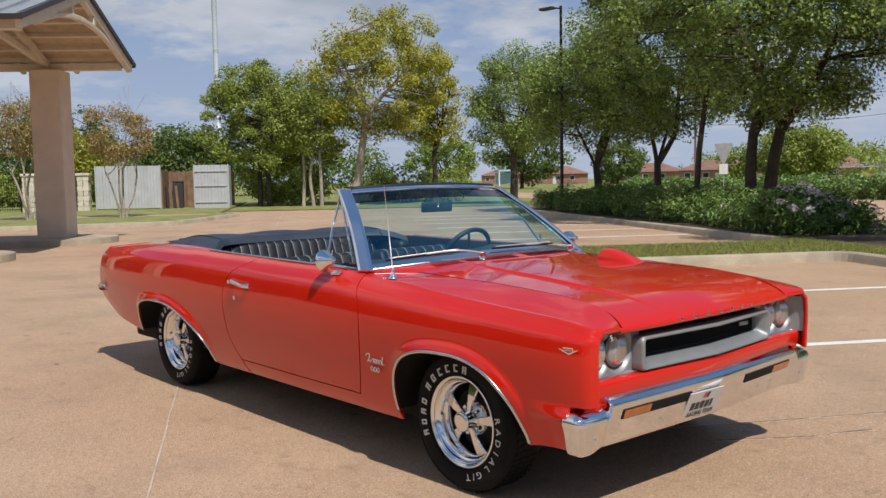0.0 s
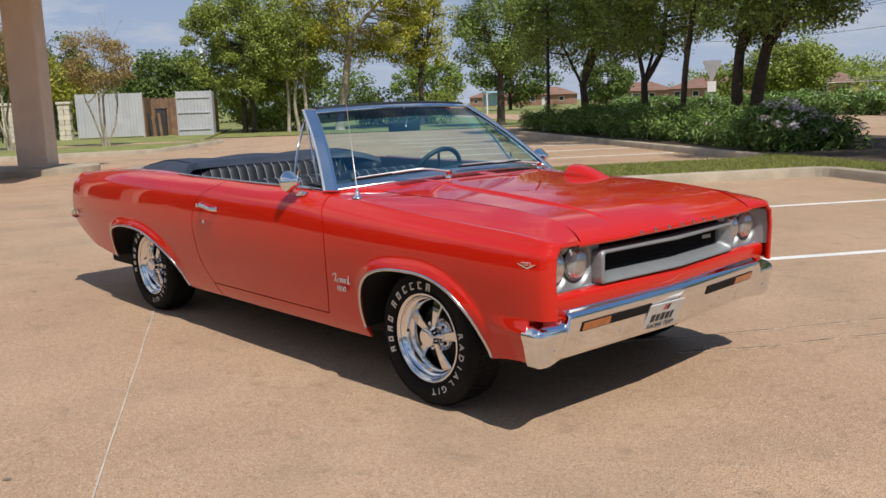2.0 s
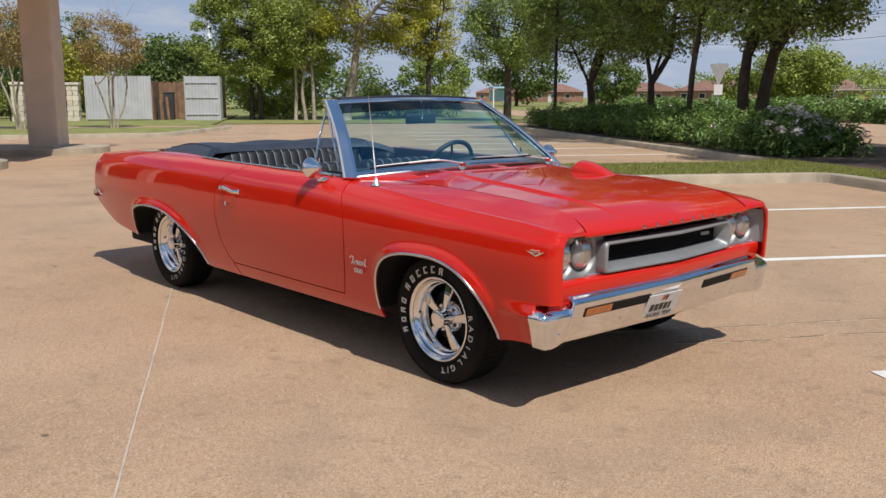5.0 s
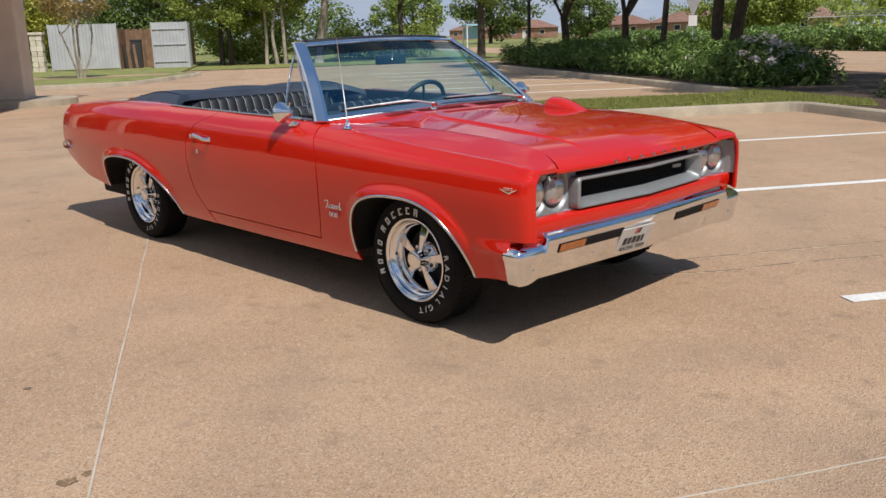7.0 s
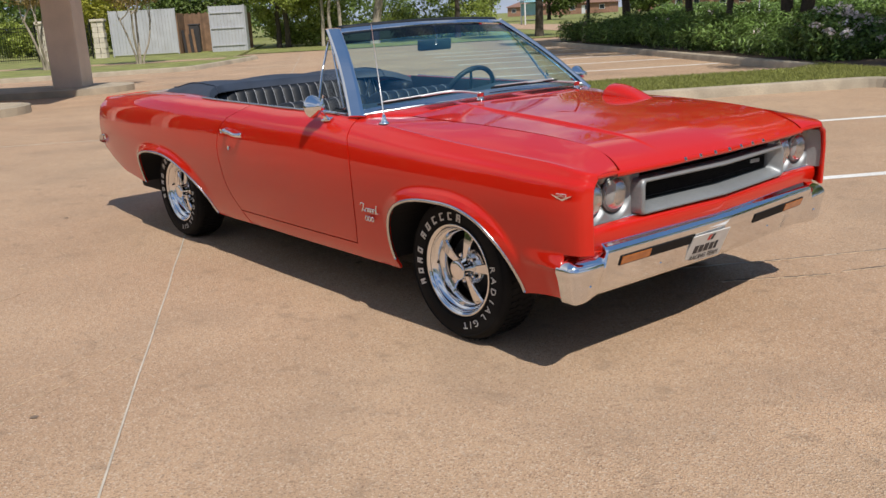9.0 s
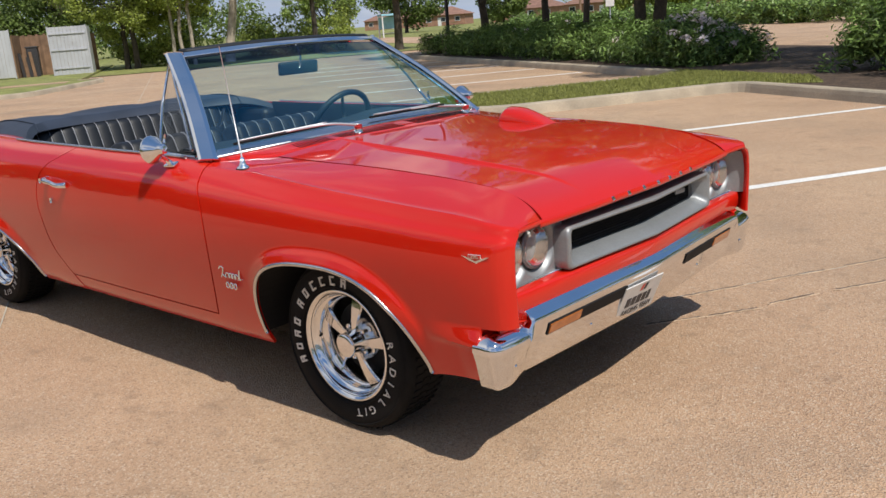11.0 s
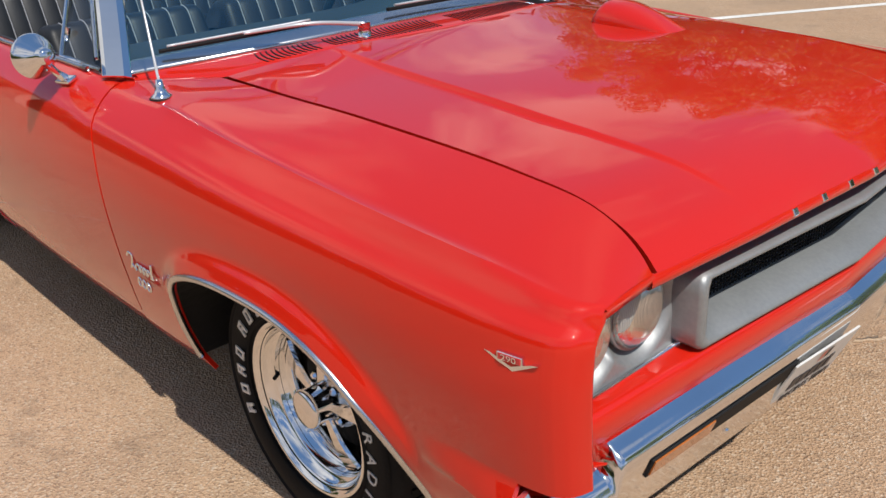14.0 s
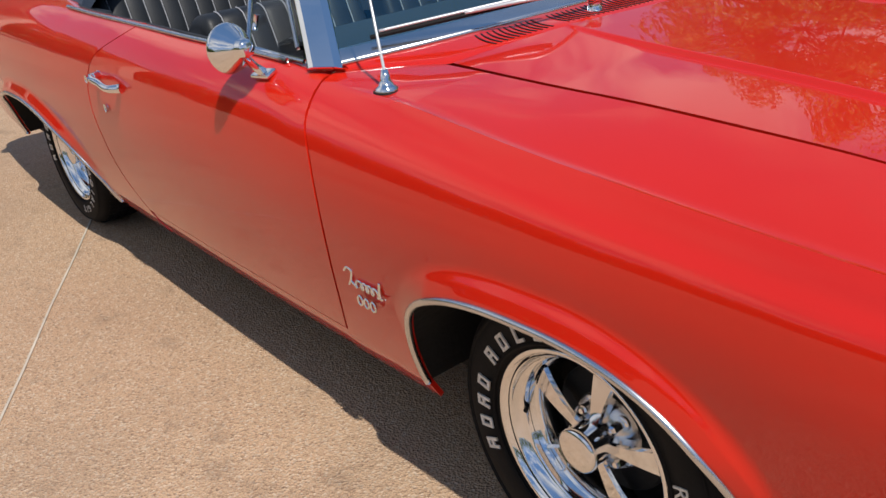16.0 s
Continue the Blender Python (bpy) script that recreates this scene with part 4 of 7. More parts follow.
# rear end: deck lid, tail panel, bumper
rows = []
for x in np.linspace(-3.18, -4.13, 30):
    row = []
    for k in np.linspace(-1, 1, 31):
        y = k * (0.70 if x > -3.2 else 0.70)
        zt = TOP(x) + 0.004
        row.append((x, y, zt + 0.022 * (1 - k * k)))
    rows.append(row)
v, f = grid(rows)
put("deck_lid", mesh_from("deck_lid", v, [q[::-1] for q in f]), RED, car, "red rear deck lid", solid=0.012)
rows = []
for k in np.linspace(-1, 1, 31):
    row = []
    for z, x in ((0.93, -4.13), (0.905, -4.155), (0.80, -4.185), (0.66, -4.205), (0.58, -4.20), (0.48, -4.12), (0.40, -4.0)):
        w = np.interp(min(z, 0.9), outline(-4.15)[:, 1], outline(-4.15)[:, 0]) - 0.002
        row.append((x + 0.03 * abs(k) ** 4, k * w, min(z, TOP(-4.13) + 0.004 + 0.022 * (1 - k * k))))
    rows.append(row)
v, f = grid(rows)
put("tail_panel", mesh_from("tail_panel", v, f), RED, car, "red tail panel", solid=0.01)
path = [(-4.190 + 0.03 * abs(k) ** 3, k * 0.865, 0.60) for k in np.linspace(-1, 1, 30)]
path = [(-4.10, -0.890, 0.605)] + path + [(-4.10, 0.890, 0.605)]
rear_b = put("rear_bumper", mesh_from("rear_bumper", *tube(spline(path, 50), 0.036, 12)), CHROME, car, "slim chrome rear bumper")
for side in (-1, 1):
    bm = boxes(((-0.012, -0.13, -0.05), (0.012, 0.13, 0.05), 0.01, pose(-4.192, side * 0.68, 0.76, 0, -6, 0)))
    part("tail_lamp", bm, TAIL_RED, car, "red tail lamp", smooth=True)

# badges on the fenders
def on_side(x, z, side, lift=0.004):
    o = outline(x)
    return (x, side * (np.interp(z, o[:, 1], o[:, 0]) + lift), z)


for side in (-1, 1):
    c_ = on_side(-4.06, 0.618, side, -0.004)
    bm = boxes(((-0.050, -0.006, -0.017), (0.050, 0.006, 0.017), 0.0055, pose(*c_, 0, 0, side * -14)))
    part("rear_bumper_end", bm, CHROME, car, "chrome end of the rear bumper", smooth=True)
    bm = boxes(((-0.022, -0.004, -0.009), (0.022, 0.008, 0.009), 0.003, pose(*c_, 0, 0, side * -14)))
    part("side_marker", bm, TAIL_RED, car, "small red side marker lamp", smooth=True)
    m = pose(*on_side(0.708, 0.735, side, -0.0025), 90, 0, 9 if side < 0 else 171)
    bd = thing("vee_badge", "", "")
    bd.parent = car
    bd.matrix_basis = m @ Matrix.Diagonal((0.74, 0.56, 1, 1))
    bm = bmesh.new()
    prof = [(-0.062, 0.014), (-0.048, 0.012), (0.0, -0.012), (0.048, 0.012), (0.062, 0.014), (0.0, -0.027)]
    vs = [bm.verts.new((x, y, 0.004)) for x, y in prof]
    fc = bm.faces.new(vs)
    out = bmesh.ops.extrude_face_region(bm, geom=[fc])
    bmesh.ops.translate(bm, verts=[e for e in out["geom"] if isinstance(e, bmesh.types.BMVert)], vec=(0, 0, -0.008))
    part("badge_vee", bm, CHROME, bd, "chrome vee")
    part("badge_plate", boxes(((-0.030, 0.002, -0.002), (0.030, 0.026, 0.007), 0.003)), CHROME, bd)
    part("badge_field", boxes(((-0.026, 0.005, 0.0), (0.026, 0.023, 0.0082), 0.001)), BADGE_RED, bd, "red field")
    ob = put("badge_number", text_mesh("290", 0.024, 0.0006), CHROME, bd, "raised number", smooth=False)
    ob.matrix_basis = pose(0, 0.0135, 0.009)
    # script: one flowing chrome stroke, and three small blocks below it
    base = on_side(-0.452, 0.542, side)
    sc = thing("fender_script", "", "")
    sc.parent = car
    sc.matrix_basis = pose(*base, 92, 0, 0 if side < 0 else 180) @ Matrix.Diagonal((0.88, 0.88, 1, 1))
    # a tall hooked stroke, a row of low loops and a tall end stroke
    strokes = [
        [(-0.080, 0.016, 0), (-0.066, 0.028, 0), (-0.046, 0.024, 0), (-0.052, 0.004, 0), (-0.066, -0.018, 0)],
        [(-0.058, -0.004, 0), (-0.042, -0.012, 0), (-0.030, -0.018, 0)],
        [(-0.030 + 0.085 * s - 0.010 * math.sin(8 * math.pi * s), -0.006 - 0.011 * math.cos(8 * math.pi * s), 0) for s in np.linspace(0, 1, 30)],
        [(0.055, -0.017, 0), (0.064, 0.006, 0), (0.070, 0.028, 0), (0.064, 0.004, 0), (0.068, -0.016, 0), (0.080, -0.012, 0)],
    ]
    put("script_stroke", mesh_from("script_stroke", *joined(*[tube(spline(s, 40), 0.0036, 5) for s in strokes])), CHROME, sc, "flowing chrome script emblem")
    for k in range(3):
        bm = bmesh.new()
        v_, f_ = tube([(0.012 * math.cos(a) * 0.8, 0.013 * math.sin(a), 0) for a in np.linspace(0, 2 * math.pi, 14)], 0.0034, 5, caps=False)
        ob = put("script_block", mesh_from("script_block", v_, f_), CHROME, sc, "small chrome block")
        ob.location = (-0.030 + 0.027 * k, -0.052, 0)

# underbody and floor
part("underbody", boxes(((-3.9, -0.72, 0.22), (0.36, 0.72, 0.33), 0.03), ((-0.55, -0.44, 0.3), (0.66, 0.44, 0.60), 0.03), ((-3.95, -0.62, 0.30), (-3.4, 0.62, 0.52), 0.03)), UNDER, car, "black underbody")
part("firewall", boxes(((-0.62, -0.80, 0.32), (-0.56, 0.80, 0.90), 0.0)), UNDER, car, "dark bulkhead")
part("rear_bulkhead", boxes(((-2.66, -0.80, 0.30), (-2.60, 0.80, 0.90), 0.0)), UNDER, car, "dark rear bulkhead")
# ---- cabin ----
def seat_back(name, x, y0, y1, z0, z1, lean, pleats, label, parent, thick=0.15):
    """A vinyl backrest with upright rolls and pale piping between them; it faces forward."""
    ob = thing(name, "", "")
    ob.parent = parent
    w, h = y1 - y0, z1 - z0
    ob.matrix_basis = pose(x, (y0 + y1) / 2, z0, 0, lean, 0)
    n = pleats * 8
    rows = []
    for i in range(n + 1):
        k = i / n
        y = -w / 2 + w * k
        roll = 0.007 * abs(math.sin(math.pi * k * pleats)) ** 0.6
        edge = min(1, min(k, 1 - k) / 0.06)
        edge = math.sqrt(max(0, 1 - (1 - edge) ** 2))
        row = []
        for t in np.linspace(0, 1, 10):
            row.append((0.03 * math.sin(math.pi * min(t * 0.9, 1)) + roll - 0.06 * (1 - edge), y, h * t * (1 - 0.0) - 0.05 * (1 - edge) * (t > 0.5) - (0.02 * (1 - edge))))
        top = row[-1]
        for a in np.linspace(0, math.pi, 9)[1:]:
            row.append((top[0] - thick / 2 + thick / 2 * math.cos(a), y, top[2] + 0.045 * math.sin(a) * (0.4 + 0.6 * edge)))
        row.append((row[-1][0], y, 0.0))
        rows.append(row)
    v, f = grid(rows)
    cap0, cap1 = tuple(range(len(rows[0]))), tuple(len(v) - len(rows[0]) + k for k in range(len(rows[0])))
    put("backrest", mesh_from("backrest", v, [q[::-1] for q in f] + [cap0, cap1[::-1]]), VINYL, ob, label)
    lines = []
    for p in range(1, pleats):
        r = rows[p * 8]
        lines.append(tube([(a + 0.004, b, c + 0.002) for a, b, c in r[1:13]], 0.0022, 5, caps=False))
    for ln in lines:
        put("piping", mesh_from("piping", *ln), PIPING, ob, "pale piping")
    return ob


def seat_cushion(name, x0, x1, y0, y1, z, pleats, parent):
    ob = thing(name, "", "")
    ob.parent = parent
    rows = []
    n = pleats * 6
    for i in range(n + 1):
        k = i / n
        y = y0 + (y1 - y0) * k
        roll = 0.007 * abs(math.sin(math.pi * k * pleats)) ** 0.6
        rows.append([(x0, y, z - 0.20)] + [(x0 + (x1 - x0) * t, y, z + roll - 0.05 * (abs(t - 0.5) * 2) ** 4) for t in np.linspace(0, 1, 10)] + [(x1, y, z - 0.20)])
    v, f = grid(rows)
    put("cushion", mesh_from("cushion", v, [q[::-1] for q in f]), VINYL, ob, "black pleated vinyl cushion")
    return ob


cabin = thing("cabin", "", "")
cabin.parent = car
for y0, y1 in ((-0.65, -0.03), (0.03, 0.68)):
    seat_back("front_seat", -1.60, y0, y1, 0.46, 0.925, -14, 8, "black pleated vinyl front backrest", car)
    seat_cushion("front_cushion", -1.62, -1.16, y0, y1, 0.52, 8, car)
seat_back("rear_seat", -2.50, -0.70, 0.70, 0.50, 0.955, -12, 20, "black pleated vinyl rear backrest", car, 0.12)
seat_cushion("rear_cushion", -2.56, -2.12, -0.62, 0.62, 0.56, 18, car)
part("cabin_floor", boxes(((-2.6, -0.80, 0.30), (-0.6, 0.80, 0.34), 0.0)), UNDER, cabin, "dark carpeted floor")
for side in (-1, 1):
    rows = []
    for x in np.linspace(-2.34, -0.66, 30):
        rows.append([(x, side * (CREST(x) - 0.045 - d), z) for z, d in ((TOP(x) + 0.006, 0.0), (TOP(x) - 0.03, 0.012), (0.72, 0.02), (0.66, 0.045), (0.62, 0.02), (0.34, 0.03))])
    v, f = grid(rows)
    put("door_card", mesh_from("door_card", v, f), VINYL, cabin, "black vinyl inner door panel", solid=0.008)
    put("armrest", mesh_from("armrest", *tube([(-1.55, side * 0.77, 0.68), (-1.2, side * 0.765, 0.68), (-1.0, side * 0.77, 0.70)], 0.03, 8)), VINYL, cabin)
    put("window_crank", mesh_from("window_crank", *tube([(-1.15, side * 0.775, 0.62), (-1.15, side * 0.755, 0.62), (-1.23, side * 0.75, 0.60)], 0.009, 8)), CHROME, cabin)
# dashboard
rows = []
for y in np.linspace(-0.745, 0.745, 40):
    xb, zb = screen_base(y)
    hump = 0.03 * math.exp(-(((y - 0.40) / 0.22) ** 2))
    rows.append([(xb + 0.01, y, zb - 0.012), (xb - 0.10, y, zb - 0.012), (-0.98, y, 0.955 + hump), (-1.03, y, 0.940 + hump), (-1.035, y, 0.915), (-1.005, y, 0.90), (-1.0, y, 0.76), (-0.94, y, 0.70)])
v, f = grid(rows)
dash_ = put("dashboard", mesh_from("dashboard", v, [q[::-1] for q in f]), DASH, car, "dark padded dashboard", solid=0.01)
for y in (0.28, 0.40, 0.52):
    g = put("gauge", mesh_from("gauge", *lathe([(0.0, -0.004), (0.046, -0.004), (0.052, -0.012), (0.05, 0.0)], 24, "x")), CHROME, dash_, "round gauge with bright ring")
    g.location = (-1.006, y, 0.83)
# steering wheel
wheel_s = thing("steering_wheel", "", "")
wheel_s.parent = car
wheel_s.matrix_basis = pose(-1.27, 0.41, 0.905, 0, -62, 0)
ring = [(0.195 * math.cos(a), 0.195 * math.sin(a), 0) for a in np.linspace(0, 2 * math.pi, 49)[:-1]]
v, f = tube(ring + ring[:1], 0.0155, 8, caps=False)
put("wheel_rim", mesh_from("wheel_rim", v, f), DASH, wheel_s, "dark steering wheel rim")
for a in (-0.25, math.pi + 0.25, -math.pi / 2):
    put("spoke", mesh_from("spoke", *tube([(0.03 * math.cos(a), 0.03 * math.sin(a), -0.03), (0.19 * math.cos(a), 0.19 * math.sin(a), 0)], [0.013, 0.010], 8, flat=0.5)), STEEL, wheel_s)
put("hub_pad", mesh_from("hub_pad", *lathe([(0.0, 0.0), (0.04, -0.004), (0.055, -0.02), (0.05, -0.045), (0.0, -0.05)], 24, "z")), DASH, wheel_s)
put("column", mesh_from("column", *tube([(0, 0, -0.04), (0, 0, -0.34)], [0.035, 0.04], 14)), DASH, wheel_s)
# rear-view mirror
rv = thing("rear_view_mirror", "", "")
rv.parent = car
rv.matrix_basis = pose(-1.075, 0.0, 1.238, 0, 6, -4)
bm = boxes(((-0.012, -0.112, -0.031), (0.012, 0.112, 0.031), 0.011))
part("mirror_case", bm, DASH, rv, "dark mirror case", smooth=True)
part("mirror_pane", boxes(((-0.0145, -0.102, -0.024), (-0.0125, 0.102, 0.024), 0.0)), MIRROR, rv)
put("mirror_stem", mesh_from("mirror_stem", *tube([(0.012, 0, 0.0), (0.022, 0, 0.05), (0.0, 0, 0.10)], 0.006, 8)), STEEL, rv)
# folded top under its boot cover
rows = []
for i, x in enumerate(np.linspace(-2.60, -3.24, 22)):
    row = []
    t = i / 21
    zt = 0.996 + 0.040 * math.sin(math.pi * min(1, t * 0.8 + 0.25)) ** 1.2
    for k in np.linspace(-1, 1, 37):
        w = 0.80 - 0.05 * t
        e = max(0, (abs(k) - 0.80) / 0.20)
        sag = 0.010 * math.sin(9 * k + 4 * t) * (1 - e) * math.sin(math.pi * t)
        row.append((x + 0.30 * abs(k) ** 5 * (1 - t) + 0.03 * (1 - abs(k)) * (t - 0.5) - 0.05 * t * (1 - k * k), k * w, zt + sag - 0.055 * e**2.2 - (0.04 if i == 0 else 0)))
    rows.append(row)
v, f = grid(rows)
put("boot_cover", mesh_from("boot_cover", v, [q[::-1] for q in f]), NAVY, car, "dark navy vinyl cover over the folded top", solid=0.012)
for side in (-1, 1):
    put("cover_seam", mesh_from("cover_seam", *tube([(r[3 if side < 0 else -4][0], r[3 if side < 0 else -4][1], r[3 if side < 0 else -4][2] + 0.003) for r in rows], 0.004, 5)), NAVY, car)
# rounded back shelf and sides of the rear seat
for side in (-1, 1):
    bm = boxes(((-2.62, -0.06, 0.5), (-2.30, 0.06, 0.945), 0.04, pose(0, side * 0.755, 0)))
    part("rear_side_pad", bm, VINYL, cabin, smooth=True)
# clear loop on the driver's seat is the lap belt's strap
put("seat_belt", mesh_from("seat_belt", *tube(spline([(-2.40, 0.18, 0.99), (-2.36, 0.28, 0.90), (-2.36, 0.38, 0.87), (-2.38, 0.46, 0.98)], 24), 0.012, 6, flat=0.3)), VINYL, cabin, "black seat belt strap")
# ---- wheels ----
def build_wheel(x, side, turn):
    """A tyre with white letters on a deep chrome five-spoke wheel; its outer face looks along -y before it is turned."""
    wh = thing("wheel", "", "")
    wh.parent = car
    wh.matrix_basis = pose(x, side * (0.757 if x > -1 else 0.742), 0.318, 0, turn, 0 if side < 0 else 180)
    R = 0.318
    prof = [(0.196, -0.080), (0.205, -0.096), (0.222, -0.104), (0.250, -0.110), (0.280, -0.109), (0.300, -0.102), (0.312, -0.088), (R - 0.003, -0.072), (R, -0.05), (R, 0.05), (R - 0.003, 0.072), (0.312, 0.088), (0.295, 0.102), (0.25, 0.108), (0.205, 0.096), (0.196, 0.08)]
    tyre = put("tyre", mesh_from("tyre", *lathe(prof, 72)), RUBBER, wh, "black tyre with raised white letters")
    # tread blocks
    tb = []
    for k in range(64):
        a = 2 * math.pi * k / 64
        for w, sh in ((-0.055, 0), (-0.018, 0.5), (0.018, 0), (0.055, 0.5)):
            aa = a + sh * math.pi / 64
            c, s = math.cos(aa), math.sin(aa)
            vs = []
            for dr in (-0.002, 0.0035):
                for da, dw in ((-0.017, -0.015), (0.017, -0.015), (0.017, 0.015), (-0.017, 0.015)):
                    vs.append(((R + dr) * math.cos(aa + da), w + dw, (R + dr) * math.sin(aa + da)))
            tb.append((vs, [(4, 5, 6, 7), (0, 1, 5, 4), (1, 2, 6, 5), (2, 3, 7, 6), (3, 0, 4, 7)]))
    put("tread", mesh_from("tread", *joined(*tb)), RUBBER, tyre, smooth=False)
    for r in (0.219, 0.292):
        put("bead_ring", mesh_from("bead_ring", *lathe([(r - 0.004, -0.1055), (r, -0.1115), (r + 0.004, -0.1055)], 64)), RUBBER, tyre)

    def letter_pos(deg, r=0.243):
        a = radians(deg)
        # seen from outside, x runs to the right and z up; letters stand with their feet towards the hub
        return pose(0, 0, 0) @ Matrix.Translation((r * math.cos(a), -0.1105, r * math.sin(a))) @ Matrix.Rotation(radians(90), 4, "X") @ Matrix.Rotation(a - math.pi / 2, 4, "Z")

    def block(wd, hg, kind):
        """A plain outlined block the size of one letter."""
        st = 0.0068
        specs = [((-wd / 2, -hg / 2, -0.001), (-wd / 2 + st, hg / 2, 0.0022)), ((-wd / 2 + st, hg / 2 - st, -0.001), (wd / 2, hg / 2, 0.0022))]
        if kind % 2 == 0:
            specs.append(((wd / 2 - st, -hg / 2, -0.001), (wd / 2, hg / 2 - st, 0.0022)))
        if kind % 3 != 2:
            specs.append(((-wd / 2 + st, -hg / 2, -0.001), (wd / 2 - (st if kind % 2 == 0 else 0), -hg / 2 + st, 0.0022)))
        else:
            specs.append(((-wd / 2 + st, -st / 2, -0.001), (wd / 2 - (st if kind % 2 == 0 else 0), st / 2, 0.0022)))
        return boxes(*specs)

    kinds = [2, 0, 2, 0]
    for k in range(4):
        ob = part("letter_block", block(0.024, 0.034, kinds[k]), WHITE_LETTER, tyre, "white raised letter block")
        ob.matrix_basis = letter_pos(202 - k * 11.6)
    kinds = [2, 4, 3, 3, 1, 2]
    for k in range(6):
        ob = part("letter_block", block(0.024, 0.034, kinds[k]), WHITE_LETTER, tyre, "white raised letter block")
        ob.matrix_basis = letter_pos(148 - k * 13.4)
    for word, start, step in (("RADIAL", 12, 11.4), ("G/T", -60, 9.0)):
        for k, ch in enumerate(word):
            ob = put("tyre_letter", text_mesh(ch, 0.044, 0.0012), WHITE_LETTER, tyre, "white raised letter", smooth=False)
            ob.matrix_basis = letter_pos(start - k * step) @ Matrix.Diagonal((1.05, 0.95, 1, 1))
    # rim: bright outer lip, a step, and the deep inner wall
    rim = put("rim", mesh_from("rim", *lathe([(0.188, 0.07), (0.170, 0.03), (0.158, 0.012), (0.157, -0.012), (0.160, -0.018), (0.162, -0.034), (0.167, -0.038), (0.170, -0.040), (0.173, -0.062), (0.176, -0.066), (0.182, -0.067), (0.186, -0.086), (0.189, -0.090), (0.194, -0.091), (0.197, -0.100), (0.202, -0.103), (0.207, -0.102), (0.209, -0.098), (0.207, -0.092)], 72)), CHROME, wh, "deep stepped chrome rim")
    # raised black rings paint the shade of the rim's grooves
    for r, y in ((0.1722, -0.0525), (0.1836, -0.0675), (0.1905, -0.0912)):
        put("rim_groove", mesh_from("rim_groove", *lathe([(r - 0.0012, y), (r, y - 0.0012), (r + 0.0012, y)], 64)), BLACK, rim, "thin black ring for the shade in a groove")
    put("rim_back", mesh_from("rim_back", *lathe([(0.0, 0.035), (0.175, 0.04), (0.178, -0.02)], 40)), UNDER, wh, "dark brake behind the spokes")
    put("brake_drum", mesh_from("brake_drum", *lathe([(0.0, -0.01), (0.125, -0.008), (0.132, 0.0), (0.132, 0.035)], 40)), UNDER, wh, "dark brake drum")
    for k in range(5):
        a = radians(80 + 72 * k)
        m = Matrix.Rotation(-(a - math.pi / 2), 4, "Y")
        rows = []
        for t in np.linspace(0, 1, 9):
            r = 0.036 + 0.130 * t
            wd = 0.011 + 0.021 * t**1.4
            yy = -0.054 - 0.008 * math.sin(math.pi * t * 0.8) + 0.020 * t
            rows.append([(-wd, yy + 0.022, r), (-wd, yy + 0.002, r), (-wd * 0.82, yy - 0.006, r), (wd * 0.82, yy - 0.006, r), (wd, yy + 0.002, r), (wd, yy + 0.022, r)])
        v, f = grid(rows)
        sp = put("spoke", mesh_from("spoke", v, [q[::-1] for q in f]), CHROME, wh, "polished tapered spoke", smooth=False)
        sp.matrix_basis = m
        nut = put("lug_nut", mesh_from("lug_nut", *lathe([(0.0, -0.082), (0.006, -0.081), (0.010, -0.074), (0.0105, -0.03)], 6)), CHROME, wh, "chrome lug nut", smooth=False)
        b = a + radians(36)
        nut.location = (0.060 * math.cos(b), 0.024, 0.060 * math.sin(b))
        put("nut_seat", mesh_from("nut_seat", *lathe([(0.018, -0.018), (0.020, -0.026), (0.013, -0.028), (0.0, -0.028)], 16)), CHROME, wh).location = (0.060 * math.cos(b), 0.0, 0.060 * math.sin(b))
    put("hub_plate", mesh_from("hub_plate", *lathe([(0.0, -0.042), (0.04, -0.041), (0.072, -0.028), (0.080, -0.01)], 40)), STEEL, wh, "hub plate")
    put("centre_cap", mesh_from("centre_cap", *lathe([(0.0, -0.106), (0.026, -0.106), (0.040, -0.1045), (0.0445, -0.100), (0.046, -0.094), (0.0445, -0.088), (0.042, -0.05)], 32)), CHROME, wh, "chrome centre cap")
    put("valve_stem", mesh_from("valve_stem", *tube([(-0.172, -0.058, 0.0), (-0.158, -0.076, 0.002)], 0.005, 8)), BLACK, wh)
    return wh


for x in (0.040, -2.895):
    for side in (-1, 1):
        build_wheel(x, side, 0 if x > -1 else 8)
